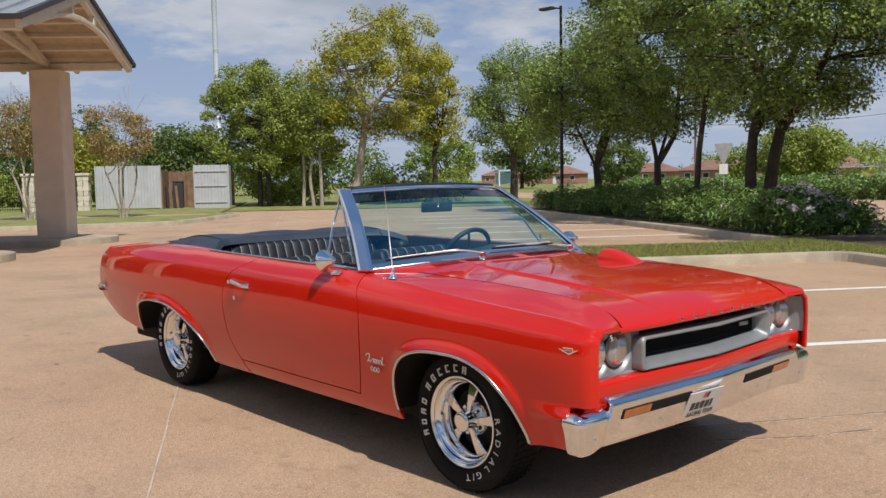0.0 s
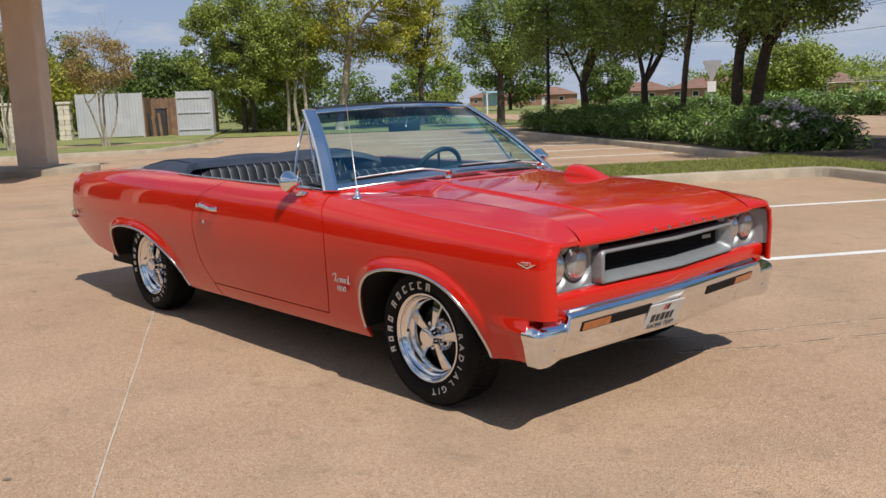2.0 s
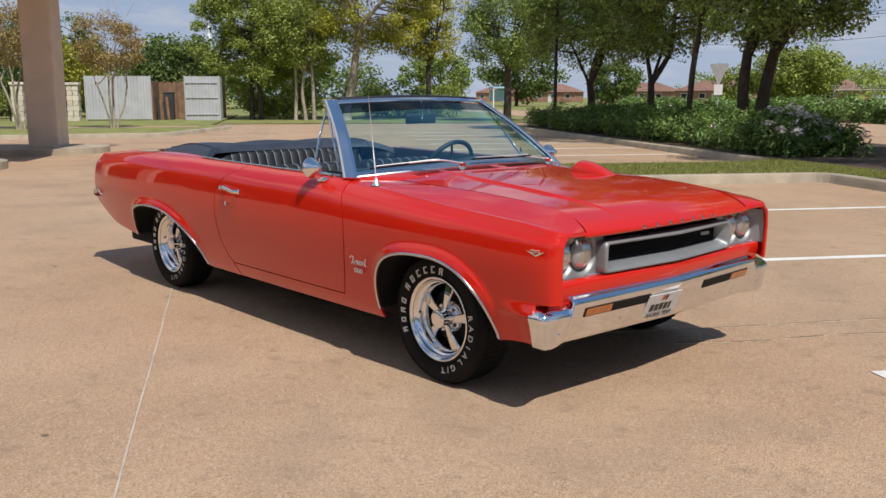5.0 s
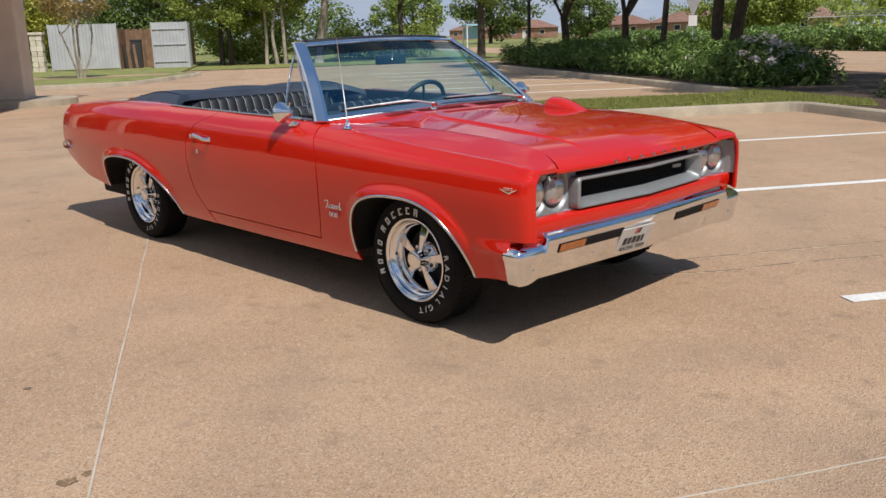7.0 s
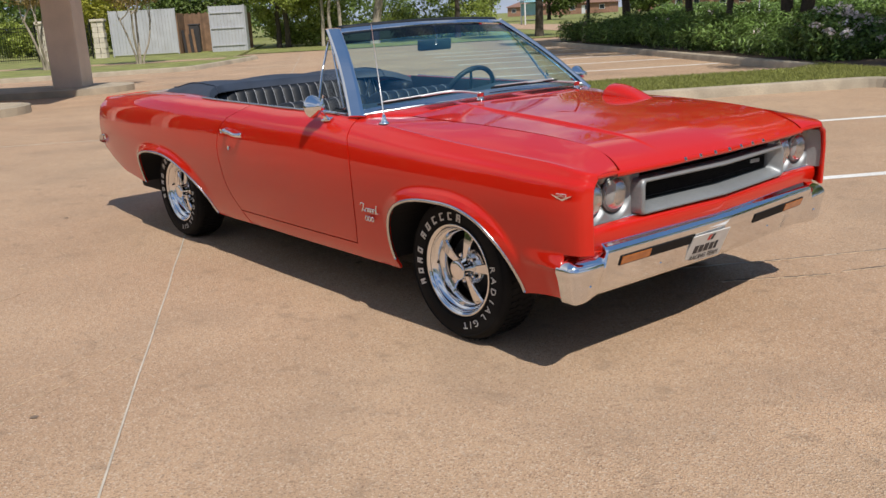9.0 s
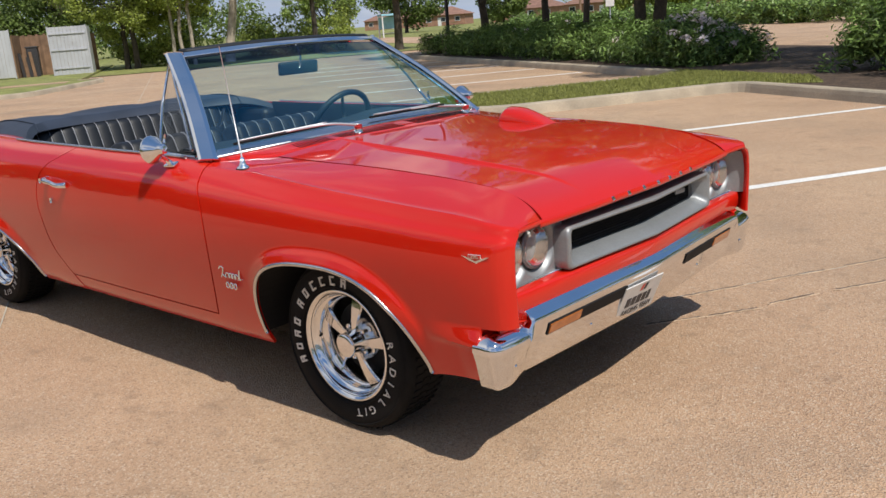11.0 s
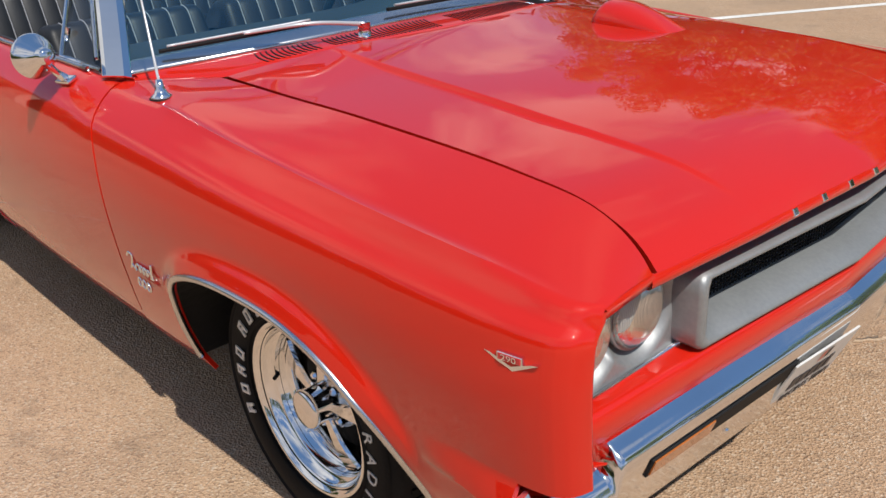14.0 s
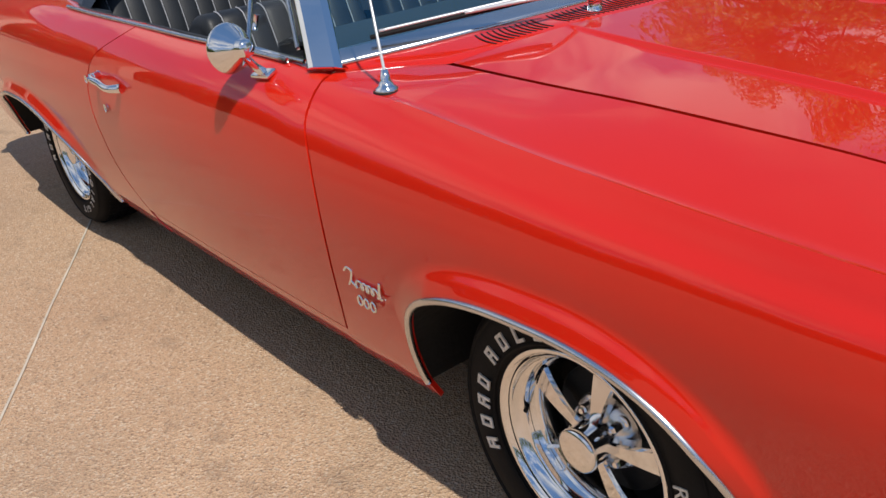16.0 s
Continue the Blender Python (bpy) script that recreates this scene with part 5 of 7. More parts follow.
# ---- ground ----
def ground_material():
    """Tan concrete: exposed sand grains, broad blotches, small dark spots and pale scuffs."""
    m = material("tan_concrete", (0.470, 0.302, 0.186), 0.82, vary=0.10, scale=0.8, fine=0.22, fine_scale=260.0, second=(0.52, 0.355, 0.226), second_scale=0.35, second_amount=0.8)
    n, l = m.node_tree.nodes, m.node_tree.links
    p = n["Principled BSDF"]
    col = p.inputs["Base Color"].links[0].from_socket
    co = n.new("ShaderNodeTexCoord")

    def mixed(base, other, fac):
        mx = n.new("ShaderNodeMix")
        mx.data_type = "RGBA"
        l.new(fac, mx.inputs["Factor"])
        l.new(base, mx.inputs["A"])
        mx.inputs["B"].default_value = (*other, 1)
        return mx.outputs["Result"]

    def ramp(sock, a, b, top):
        r = n.new("ShaderNodeMapRange")
        r.inputs["From Min"].default_value, r.inputs["From Max"].default_value = a, b
        r.inputs["To Max"].default_value = top
        l.new(sock, r.inputs["Value"])
        return r.outputs[0]

    def noise(scale, detail=3.0, rough=0.5):
        t = n.new("ShaderNodeTexNoise")
        t.inputs["Scale"].default_value, t.inputs["Detail"].default_value, t.inputs["Roughness"].default_value = scale, detail, rough
        l.new(co.outputs["Object"], t.inputs["Vector"])
        return t.outputs[0]

    vor = n.new("ShaderNodeTexVoronoi")
    vor.inputs["Scale"].default_value = 160.0
    l.new(co.outputs["Object"], vor.inputs["Vector"])
    sep = n.new("ShaderNodeSeparateColor")
    l.new(vor.outputs["Color"], sep.inputs[0])
    col = mixed(col, (0.62, 0.50, 0.38), ramp(sep.outputs[0], 0.72, 0.95, 0.62))
    col = mixed(col, (0.20, 0.12, 0.075), ramp(sep.outputs[1], 0.74, 0.95, 0.58))
    col = mixed(col, (0.22, 0.15, 0.10), ramp(noise(5.5, 6.0, 0.65), 0.56, 0.72, 0.50))
    col = mixed(col, (0.28, 0.20, 0.14), ramp(noise(0.55, 5.0, 0.6), 0.50, 0.72, 0.55))
    col = mixed(col, (0.66, 0.56, 0.45), ramp(noise(16.0, 2.0), 0.73, 0.78, 0.5))
    l.new(col, p.inputs["Base Color"])
    b = n.new("ShaderNodeBump")
    b.inputs["Strength"].default_value, b.inputs["Distance"].default_value = 1.0, 0.0042
    l.new(vor.outputs["Distance"], b.inputs["Height"])
    l.new(b.outputs[0], p.inputs["Normal"])
    return m


CONCRETE = ground_material()
KERB = material("kerb_concrete", (0.42, 0.35, 0.26), 0.85, vary=0.15, scale=2.5, fine=0.12, fine_scale=60.0, bump=0.2, bump_scale=50.0, second=(0.30, 0.26, 0.20), second_scale=1.5, second_amount=0.6)
LINE = material("white_road_paint", (0.74, 0.72, 0.68), 0.7, vary=0.10, scale=3.0, fine=0.12, fine_scale=50.0)
JOINT = material("joint_filler", (0.50, 0.44, 0.36), 0.9, vary=0.2, scale=6.0)
CRACK = material("dark_crack", (0.16, 0.12, 0.09), 0.9, vary=0.3, scale=20.0)
SCUFF = material("pale_scuff", (0.52, 0.38, 0.26), 0.85, vary=0.25, scale=14.0, fine=0.2)
GRASS = material("grass", (0.22, 0.24, 0.065), 0.9, vary=0.3, scale=1.3, fine=0.35, fine_scale=40.0, bump=0.6, bump_scale=30.0, second=(0.23, 0.21, 0.08), second_scale=0.5, second_amount=0.8)
MULCH = material("mulch", (0.075, 0.05, 0.035), 0.95, vary=0.4, scale=6.0, fine=0.4, fine_scale=30.0, bump=0.8, bump_scale=25.0)


def flat(name, pts_uv, z, mat, label="", kind="structure", thick=0.0, category=""):
    """A level polygon in the car park's axes, with a skirt if it has thickness."""
    bm = bmesh.new()
    top = [bm.verts.new(lot(u, v, z)) for u, v in pts_uv]
    fc = bm.faces.new(top)
    if fc.normal.z < 0:
        fc.normal_flip()
    if thick:
        low = [bm.verts.new(lot(u, v, z - thick)) for u, v in pts_uv]
        n = len(top)
        for i in range(n):
            bm.faces.new((top[i], top[(i + 1) % n], low[(i + 1) % n], low[i]))
    ob = part(name, bm, mat)
    return tagged(ob, label, category or name.replace("_", " "), kind=kind)


flat("ground", [(-1500, -1500), (1500, -1500), (1500, 1500), (-1500, 1500)], -0.05, GRASS, "flat grassland to the horizon")
pave = flat("pavement", [(-41, -60), (55, -60), (55, 40), (-41, 40)], 0.0, CONCRETE, "tan concrete car park paving with fine aggregate", thick=0.3)


def stripe(name, u0, v0, u1, v1, width, z, mat, label, parent=None, wob=0.0, n=1):
    a, b = np.array((u0, v0)), np.array((u1, v1))
    d = (b - a) / np.linalg.norm(b - a)
    s = np.array((-d[1], d[0])) * width / 2
    rows = []
    rng = random.Random(int(abs(u0 * 31 + v0 * 17) * 10))
    for i in range(n + 1):
        p = a + (b - a) * i / n + s / (width / 2) * rng.uniform(-wob, wob)
        rows.append([lot(*(p - s), z), lot(*(p + s), z)])
    v, f = grid(rows)
    ob = put(name, mesh_from(name, v, f), mat, parent, label, smooth=False, solid=0.003, offset=0.0)
    return ob


for u in (0.76, -2.2, -5.25, 3.75, 6.75):
    tagged(stripe("parking_line", u, 1.45, u, 6.95, 0.105, 0.004, LINE, "faded white painted parking line on concrete"), category="parking line", group="parking lines", kind="structure")
for k in range(7):
    u = -12.6 - 2.75 * k
    tagged(stripe("parking_line", u, 2.6, u, 7.8, 0.13, 0.004, LINE, "faded white painted parking line on concrete"), category="parking line", group="parking lines", kind="structure")
for u0, v0, u1, v1, w, mt in ((-8.1, -2.67, 18, -0.89, 0.008, JOINT), (-8.1, -30, -8.1, 3.0, 0.014, JOINT), (3.50, -14, 1.75, 6.7, 0.006, JOINT), (-0.22, 0.2, -0.27, 6.7, 0.004, JOINT),
                              (-8.1, -2.1, -40, -2.1, 0.012, JOINT), (-20, -30, -20, 8, 0.02, JOINT), (-30, -4, -30, 8, 0.02, JOINT)):
    tagged(stripe("pavement_joint", u0, v0, u1, v1, w, 0.0025, mt, "narrow joint in the concrete paving", wob=0.004, n=60), category="joint", group="paving joints", kind="structure")
for u0, v0, u1, v1 in ((0.05, 0.72, 0.075, 0.98), (0.08, 1.02, 0.095, 1.27), (0.07, 1.36, 0.05, 1.62), (0.045, 1.75, 0.06, 2.2), (-0.215, 1.02, -0.225, 1.42), (-0.23, 1.5, -0.24, 1.92), (-0.245, 2.05, -0.25, 2.6)):
    tagged(stripe("chipped_edge", u0 + 0.012, v0 - 0.02, u1 + 0.012, v1 + 0.02, 0.011, 0.0030, SCUFF, "pale chipped edge along a crack", wob=0.006, n=18), category="scuff", group="chipped edges", kind="structure")
    tagged(stripe("pavement_crack", u0, v0, u1, v1, 0.006, 0.0040, CRACK, "short dark crack in the concrete", wob=0.004, n=18), category="crack", group="paving cracks", kind="structure")


# scuffs: thin pale scratches and small dark spots
for u0, v0, u1, v1, w in ((1.2, -3.2, 2.7, -3.5, 0.005), (0.9, -3.6, 1.9, -3.1, 0.004), (-1.0, -2.9, 0.2, -3.6, 0.005), (2.6, -1.6, 3.6, -2.4, 0.004), (4.3, -0.4, 5.3, 0.6, 0.005), (-2.6, -3.4, -1.3, -2.8, 0.004), (1.8, -2.4, 2.4, -2.9, 0.004), (0.80, -2.54, 0.30, -2.12, 0.004), (0.55, -2.62, 0.20, -2.25, 0.003), (-1.45, -3.2, -1.05, -2.70, 0.004)):
    tagged(stripe("pavement_scratch", u0, v0, u1, v1, w, 0.0022, SCUFF, "thin pale scratch in the concrete", wob=0.012, n=24), category="scratch", group="paving scratches", kind="structure")
rng_s = random.Random(77)
for k in range(26):
    u, v, r = rng_s.uniform(-3, 6), rng_s.uniform(-4, 4), rng_s.uniform(0.006, 0.022)
    pts = [(u + r * rng_s.uniform(0.6, 1.3) * math.cos(a), v + r * rng_s.uniform(0.6, 1.3) * math.sin(a)) for a in np.linspace(0, 2 * math.pi, 10)[:-1]]
    bm = bmesh.new()
    bm.faces.new([bm.verts.new(lot(a, b, 0.0028)) for a, b in pts])
    tagged(part("pavement_spot", bm, CRACK), "small dark spot on the concrete", "stain", "paving spots", "structure")


STAIN = material("brown_stain", (0.22, 0.145, 0.085), 0.85, vary=0.4, scale=30.0, fine=0.3)
for u, v, r in ((1.76, -2.07, 0.030), (1.72, -2.02, 0.018), (-0.9, -1.1, 0.024)):
    pts = [(u + r * rng_s.uniform(0.5, 1.4) * math.cos(a), v + r * rng_s.uniform(0.5, 1.4) * math.sin(a)) for a in np.linspace(0, 2 * math.pi, 16)[:-1]]
    bm = bmesh.new()
    bm.faces.new([bm.verts.new(lot(a, b, 0.0026)) for a, b in pts])
    tagged(part("pavement_stain", bm, STAIN), "small brown stain on the concrete", "stain", "paving stains", "structure")


def kerb(name, line, label, closed=False, top=0.15, wide=0.15):
    """A cast kerb with a rounded nose along a line in the car park's axes; the road lies on its right."""
    p = np.array(line, float)
    if closed:
        p = np.vstack([p[-1:], p, p[:2]])
    d = np.gradient(p, axis=0)
    d /= np.linalg.norm(d, axis=1)[:, None]
    nrm = np.stack([d[:, 1], -d[:, 0]], 1)
    prof = [(0.055, -0.01), (0.030, top * 0.55), (0.012, top - 0.018), (-0.015, top), (-wide, top), (-wide, -0.01)]
    rows = [[lot(*(p[i] + nrm[i] * o), z) for o, z in prof] for i in range(len(p))]
    if closed:
        rows = rows[1:-1]
    v, f = grid(rows)
    ob = put(name, mesh_from(name, v, f), KERB, None, "", smooth=False)
    return tagged(ob, label, "kerb", kind="structure")


def arc(cu, cv, r, a0, a1, n=10):
    return [(cu + r * math.cos(radians(a)), cv + r * math.sin(radians(a))) for a in np.linspace(a0, a1, n)]


def dense(pts, step=0.8):
    out = []
    for a, b in zip(pts[:-1], pts[1:]):
        n = max(1, int(math.dist(a, b) / step))
        out += [(a[0] + (b[0] - a[0]) * k / n, a[1] + (b[1] - a[1]) * k / n) for k in range(n)]
    return out + [pts[-1]]


# hedge bed with a grass tongue between the two bays
edge = dense([(-31.8, 14.0), (-31.8, 9.1)] + arc(-30.8, 8.95, 1.0, 180, 270) + [(-12.1, 7.95)] + arc(-11.9, 7.05, 0.9, 90, 0)[1:] + [(-11.0, 3.7)] + arc(-9.70, 3.6, 1.30, 180, 360, 16) + [(-8.4, 6.85)]
             + arc(-8.1, 6.85, 0.3, 180, 90, 5)[1:] + [(40, 7.15)])
bed = edge + [(40, 14.0)]
flat("hedge_bed", bed, 0.135, MULCH, "dark mulch bed behind a concrete kerb", category="planting bed", thick=0.15)
tagged(kerb("bed_kerb", edge, "weathered concrete kerb round the planting bed"), group="kerbs")
tongue = dense([(-11.9, 8.1), (-11.5, 8.0), (-10.85, 7.1), (-10.85, 3.7)] + arc(-9.70, 3.6, 1.15, 180, 360, 16) + [(-8.55, 7.2), (-7.8, 7.3), (-7.2, 7.7), (-8.2, 8.3)], 1.0)
flat("grass_tongue", tongue, 0.142, GRASS, "mown grass on the kerbed island", category="grass")
# left verge before the enclosure
verge = dense([(-25.0, -40), (-25.6, -12), (-26.6, -7.6)] + arc(-28.0, -6.6, 1.2, -20, 80, 6) + [(-33.6, -4.0)] + arc(-34.2, -4.9, 1.0, 70, 180, 6), 1.5)
flat("verge", verge + [(-46, -5.0), (-60, -5.0), (-60, -40)], 0.12, GRASS, "mown grass verge behind a kerb", category="grass verge", thick=0.15)
tagged(kerb("verge_kerb", verge, "low concrete kerb of the grass verge"), group="kerbs")
flat("footpath", [(-35.2, -40), (-33.4, -40), (-33.2, -5.2), (-35.0, -5.2)], 0.126, CONCRETE, "pale concrete footpath through the grass", category="footpath")
# islands under the canopy
for cu, v1, half in ((-18.6, -6.0, 1.15), (-13.4, -6.9, 1.0)):
    loop = dense([(cu + half, -40), (cu + half, v1 - half)] + arc(cu, v1 - half, half, 0, 180, 14) + [(cu - half, -40)], 1.5)
    flat("canopy_island", loop, 0.145, KERB, "raised concrete island under the canopy", category="island", thick=0.15)
    tagged(kerb("island_kerb", loop[::-1], "rounded concrete island kerb"), group="kerbs")
# lawn past the road
flat("lawn", [(-41, -5), (-41, 40), (-140, 40), (-140, -5)], 0.03, GRASS, "mown lawn beyond the road", category="lawn")
flat("side_road", [(-140, 14.5), (-41, 14.5), (-41, 21), (-140, 21)], 0.05, CONCRETE, "concrete side road", category="road")

flat("tree_island", [(0.0, 22.5), (1.5, 18.5), (9.0, 15.5), (17.0, 12.0), (20.0, 13.0), (18.5, 17.0), (11.0, 20.5), (2.5, 23.0)], 0.12, MULCH, "mulched island under the oaks", category="planting bed", thick=0.15)
# ---- trees, hedges and grass ----
BARK = material("grey_bark", (0.075, 0.060, 0.046), 0.9, vary=0.3, scale=6.0, fine=0.3, fine_scale=50.0, bump=0.7, bump_scale=40.0)
PALE_BARK = material("pale_bark", (0.36, 0.31, 0.25), 0.85, vary=0.25, scale=5.0, fine=0.2, fine_scale=40.0, bump=0.3, bump_scale=30.0)
OAK_LEAF = material("oak_leaf", (0.262, 0.345, 0.092), 0.38, island=0.65, translucent=0.42)
DARK_LEAF = material("dark_leaf", (0.135, 0.190, 0.044), 0.55, island=0.55, translucent=0.30)
LIME_LEAF = material("yellow_green_leaf", (0.400, 0.390, 0.055), 0.55, island=0.5, translucent=0.35)
MID_LEAF = material("mid_green_leaf", (0.292, 0.345, 0.070), 0.50, island=0.6, translucent=0.40)
RUST_LEAF = material("rusty_leaf", (0.38, 0.28, 0.11), 0.6, island=0.5, translucent=0.35)
OLEANDER = material("oleander_leaf", (0.172, 0.262, 0.066), 0.45, island=0.65, translucent=0.25)
FLOWER = material("pale_pink_flower", (0.82, 0.70, 0.69), 0.6, island=0.2, translucent=0.3)
BLADE = material("grass_blade", (0.27, 0.28, 0.08), 0.7, island=0.5, translucent=0.3)


def leaves(centres, normals, size, rng, aspect=0.55):
    """Bent leaf quads at the given places: verts and quads."""
    n = len(centres)
    d = rng.normal(size=(n, 3))
    d /= np.linalg.norm(d, axis=1)[:, None]
    t = np.cross(d, normals)
    t /= np.linalg.norm(t, axis=1)[:, None] + 1e-9
    b = np.cross(normals, t)
    s = (size * rng.uniform(0.6, 1.35, n))[:, None]
    w = s * aspect
    v = np.empty((n, 4, 3))
    v[:, 0] = centres - t * s * 0.5
    v[:, 1] = centres + b * w * 0.5 + normals * s * 0.06
    v[:, 2] = centres + t * s * 0.5 - normals * s * 0.10
    v[:, 3] = centres - b * w * 0.5 + normals * s * 0.06
    return v.reshape(-1, 3), np.arange(4 * n).reshape(-1, 4)


def clump_points(centres, radii, per, rng, flat=0.75):
    c = np.repeat(centres, per, axis=0)
    r = np.repeat(radii, per)[:, None]
    d = rng.normal(size=(len(c), 3))
    d /= np.linalg.norm(d, axis=1)[:, None]
    p = c + d * r * rng.uniform(0.25, 1.0, (len(c), 1)) ** 0.6 * np.array([1, 1, flat])
    nrm = d * 0.6 + rng.normal(size=d.shape) * 0.5 + np.array([0, 0, 0.6])
    nrm /= np.linalg.norm(nrm, axis=1)[:, None]
    return p, nrm


def make_tree(name, label, seed, at, height, trunk_r, fork, spread, crown_low, leaf_mat, leaf=0.15, clumps=70, per=150, bark=None, trunks=((0, 0),), lean=(0, 0), clump_r=(0.45, 0.95), group="trees", bare=0, fan=0.9):
    """A tree: tapered trunk and limbs, and a crown of many leaf clumps with gaps between them."""
    rng = np.random.default_rng(seed)
    bark = bark or BARK
    root = thing(name, label, "tree", pose(*at), group)
    top = height
    mid = (crown_low + top) / 2
    # clump centres in an uneven ellipsoid, thinner towards its heart
    cs = []
    lobes = rng.normal(size=(6, 3))
    lobes /= np.linalg.norm(lobes, axis=1)[:, None]
    while len(cs) < clumps:
        d = rng.normal(size=3)
        d /= np.linalg.norm(d)
        reach = rng.uniform(0.35, 1.0) ** 0.5 * (0.78 + 0.22 * np.max(lobes @ d))
        p = d * reach * np.array([spread, spread, (top - crown_low) / 2]) + np.array([lean[0], lean[1], mid])
        if p[2] > crown_low * 0.92:
            cs.append(p)
    cs = np.array(cs)
    rad = rng.uniform(*clump_r, clumps) * (1.15 - 0.3 * np.linalg.norm(cs[:, :2], axis=1) / (spread * 1.3))
    wood = []
    tips = []
    for tx, ty in trunks:
        f = fork * rng.uniform(0.9, 1.1)
        base = np.array([tx, ty, 0.0])
        bend = np.array([lean[0] * 0.5 + tx * fan, lean[1] * 0.5 + ty * fan, f])
        path = spline([base - (0, 0, 0.3), base + (0, 0, 0.02), base * 0.5 + bend * 0.5 + rng.normal(size=3) * 0.05, bend], 10)
        r0 = trunk_r * rng.uniform(0.8, 1.05)
        wood.append(tube(path, np.r_[r0 * 1.35, r0 * 1.15, np.linspace(r0, r0 * 0.75, 8)], 9))
        for k in range(4 if len(trunks) == 1 else 3 if len(trunks) == 2 else 2):
            a = rng.uniform(0, 2 * np.pi) if k else rng.uniform(0, 0.5)
            a = a + k * 2 * np.pi / 4
            end = np.array([lean[0] + spread * 0.55 * math.cos(a), lean[1] + spread * 0.55 * math.sin(a), mid + (top - mid) * rng.uniform(0.1, 0.6)])
            rise = rng.uniform(-0.35, 0.35) * min(1.0, f / 2)
            wob = rng.normal(size=(2, 3)) * 0.07 * spread ** 0.5
            limb = spline([bend - (0, 0, 0.12), bend * 0.72 + end * 0.28 + wob[0] + np.array([0, 0, rise]), bend * 0.4 + end * 0.6 + wob[1], end], 11)
            wood.append(tube(limb, np.linspace(r0 * (0.34 + 0.12 * (k % 3) if k else 0.74), r0 * 0.10, 11), 7))
            tips.extend(limb[2:])
    tips = np.array(tips)
    for c, r in zip(cs, rad):
        j = np.argmin(np.linalg.norm(tips - c, axis=1) + 0.6 * np.maximum(0, tips[:, 2] - c[2]))
        a = tips[j]
        wood.append(tube([a, a * 0.5 + c * 0.5 + rng.normal(size=3) * 0.12 + (0, 0, 0.08), c], np.array([0.22, 0.14, 0.04]) * trunk_r * 0.9, 4, caps=False))
    for k in range(bare):
        d = rng.normal(size=3) * (0.4, 0.4, 0.2) + (0, 0, 1)
        a = tips[rng.integers(len(tips))]
        wood.append(tube([a, a + d * 0.9 + rng.normal(size=3) * 0.1, a + d * 1.7], [trunk_r * 0.18, trunk_r * 0.09, 0.008], 4, caps=False))
    put("trunk", mesh_from("trunk", *joined(*wood)), bark, root, "branching trunk and limbs")
    p, nrm = clump_points(cs, rad, per, rng)
    v, q = leaves(p, nrm, leaf, rng)
    put("crown", quads_mesh("crown", v, q), leaf_mat, root, "leafy crown with gaps", smooth=False)
    return root


# live oaks in the hedge bed
oak1 = make_tree("oak_tree", "broad live oak with dense dark green leaves and a forked trunk", 3, lot(-19.6, 12.1, 0.13), 11.5, 0.20, 2.75, 5.3, 2.5, OAK_LEAF, 0.12, 340, 320, lean=(0.45, 0.0), trunks=((-0.22, -0.11), (0.13, 0.08)), fan=1.9, group="live oaks")
oak2 = make_tree("oak_tree", "live oak with dense dark green leaves", 5, lot(-27.0, 12.0, 0.13), 8.3, 0.20, 1.85, 3.8, 2.55, OAK_LEAF, 0.12, 150, 300, group="live oaks", clump_r=(0.5, 1.05))
oak3 = make_tree("oak_tree", "live oak with dense dark green leaves", 8, lot(-31.0, 11.0, 0.13), 7.4, 0.20, 1.8, 3.4, 2.4, OAK_LEAF, 0.12, 135, 300, group="live oaks", clump_r=(0.5, 1.05))
oak4 = make_tree("oak_tree", "live oak with dark green leaves above the lawn", 13, lot(-43.6, 10.6, 0.05), 8.9, 0.24, 2.6, 2.8, 2.4, OAK_LEAF, 0.14, 110, 240, group="live oaks", clump_r=(0.5, 1.05))
copy_thing(oak2, pose(*lot(-8.6, 12.2, 0.13), 0, 0, 140))
# trees by the enclosure and on the lawn
# the trees ahead of the car, whose crowns the bumper mirrors
for sd, at, hh in ((41, (10.5, 18.0, 0.12), 10.5), (42, (17.5, 14.5, 0.12), 11.0), (43, (3.5, 20.5, 0.12), 9.0)):
    make_tree("oak_tree", "live oak with dark green leaves on a mulched island", sd, at, hh, 0.22, 2.2, 4.2, 2.4, OAK_LEAF, 0.20, 120, 150, group="island oaks", clump_r=(0.6, 1.2))
make_tree("tree", "rounded green tree with a dense crown", 21, lot(-49.5, -3.6, 0.0), 9.0, 0.20, 2.2, 3.5, 1.3, MID_LEAF, 0.16, 135, 280, trunks=((0, 0), (0.55, 0.3)), group="lawn trees")
make_tree("tree", "slender tree with pale trunks and green leaves", 22, lot(-47.5, -0.6, 0.0), 7.4, 0.11, 3.2, 2.0, 2.6, MID_LEAF, 0.15, 62, 200, bark=PALE_BARK, trunks=((-0.35, -0.3), (0.1, 0.1), (0.45, 0.45)), group="lawn trees", bare=10)
make_tree("tree", "tall leaning tree with pale bark and yellow-green leaves", 23, lot(-47.5, 1.9, 0.0), 11.8, 0.26, 4.6, 4.3, 3.6, LIME_LEAF, 0.16, 130, 250, bark=PALE_BARK, lean=(0.9, 1.3), clump_r=(0.5, 1.05), group="lawn trees", bare=6)
make_tree("tree", "mid-height tree with yellow-green leaves", 24, lot(-50.5, 7.2, 0.0), 9.6, 0.18, 3.5, 2.5, 3.4, LIME_LEAF, 0.16, 68, 210, group="lawn trees")
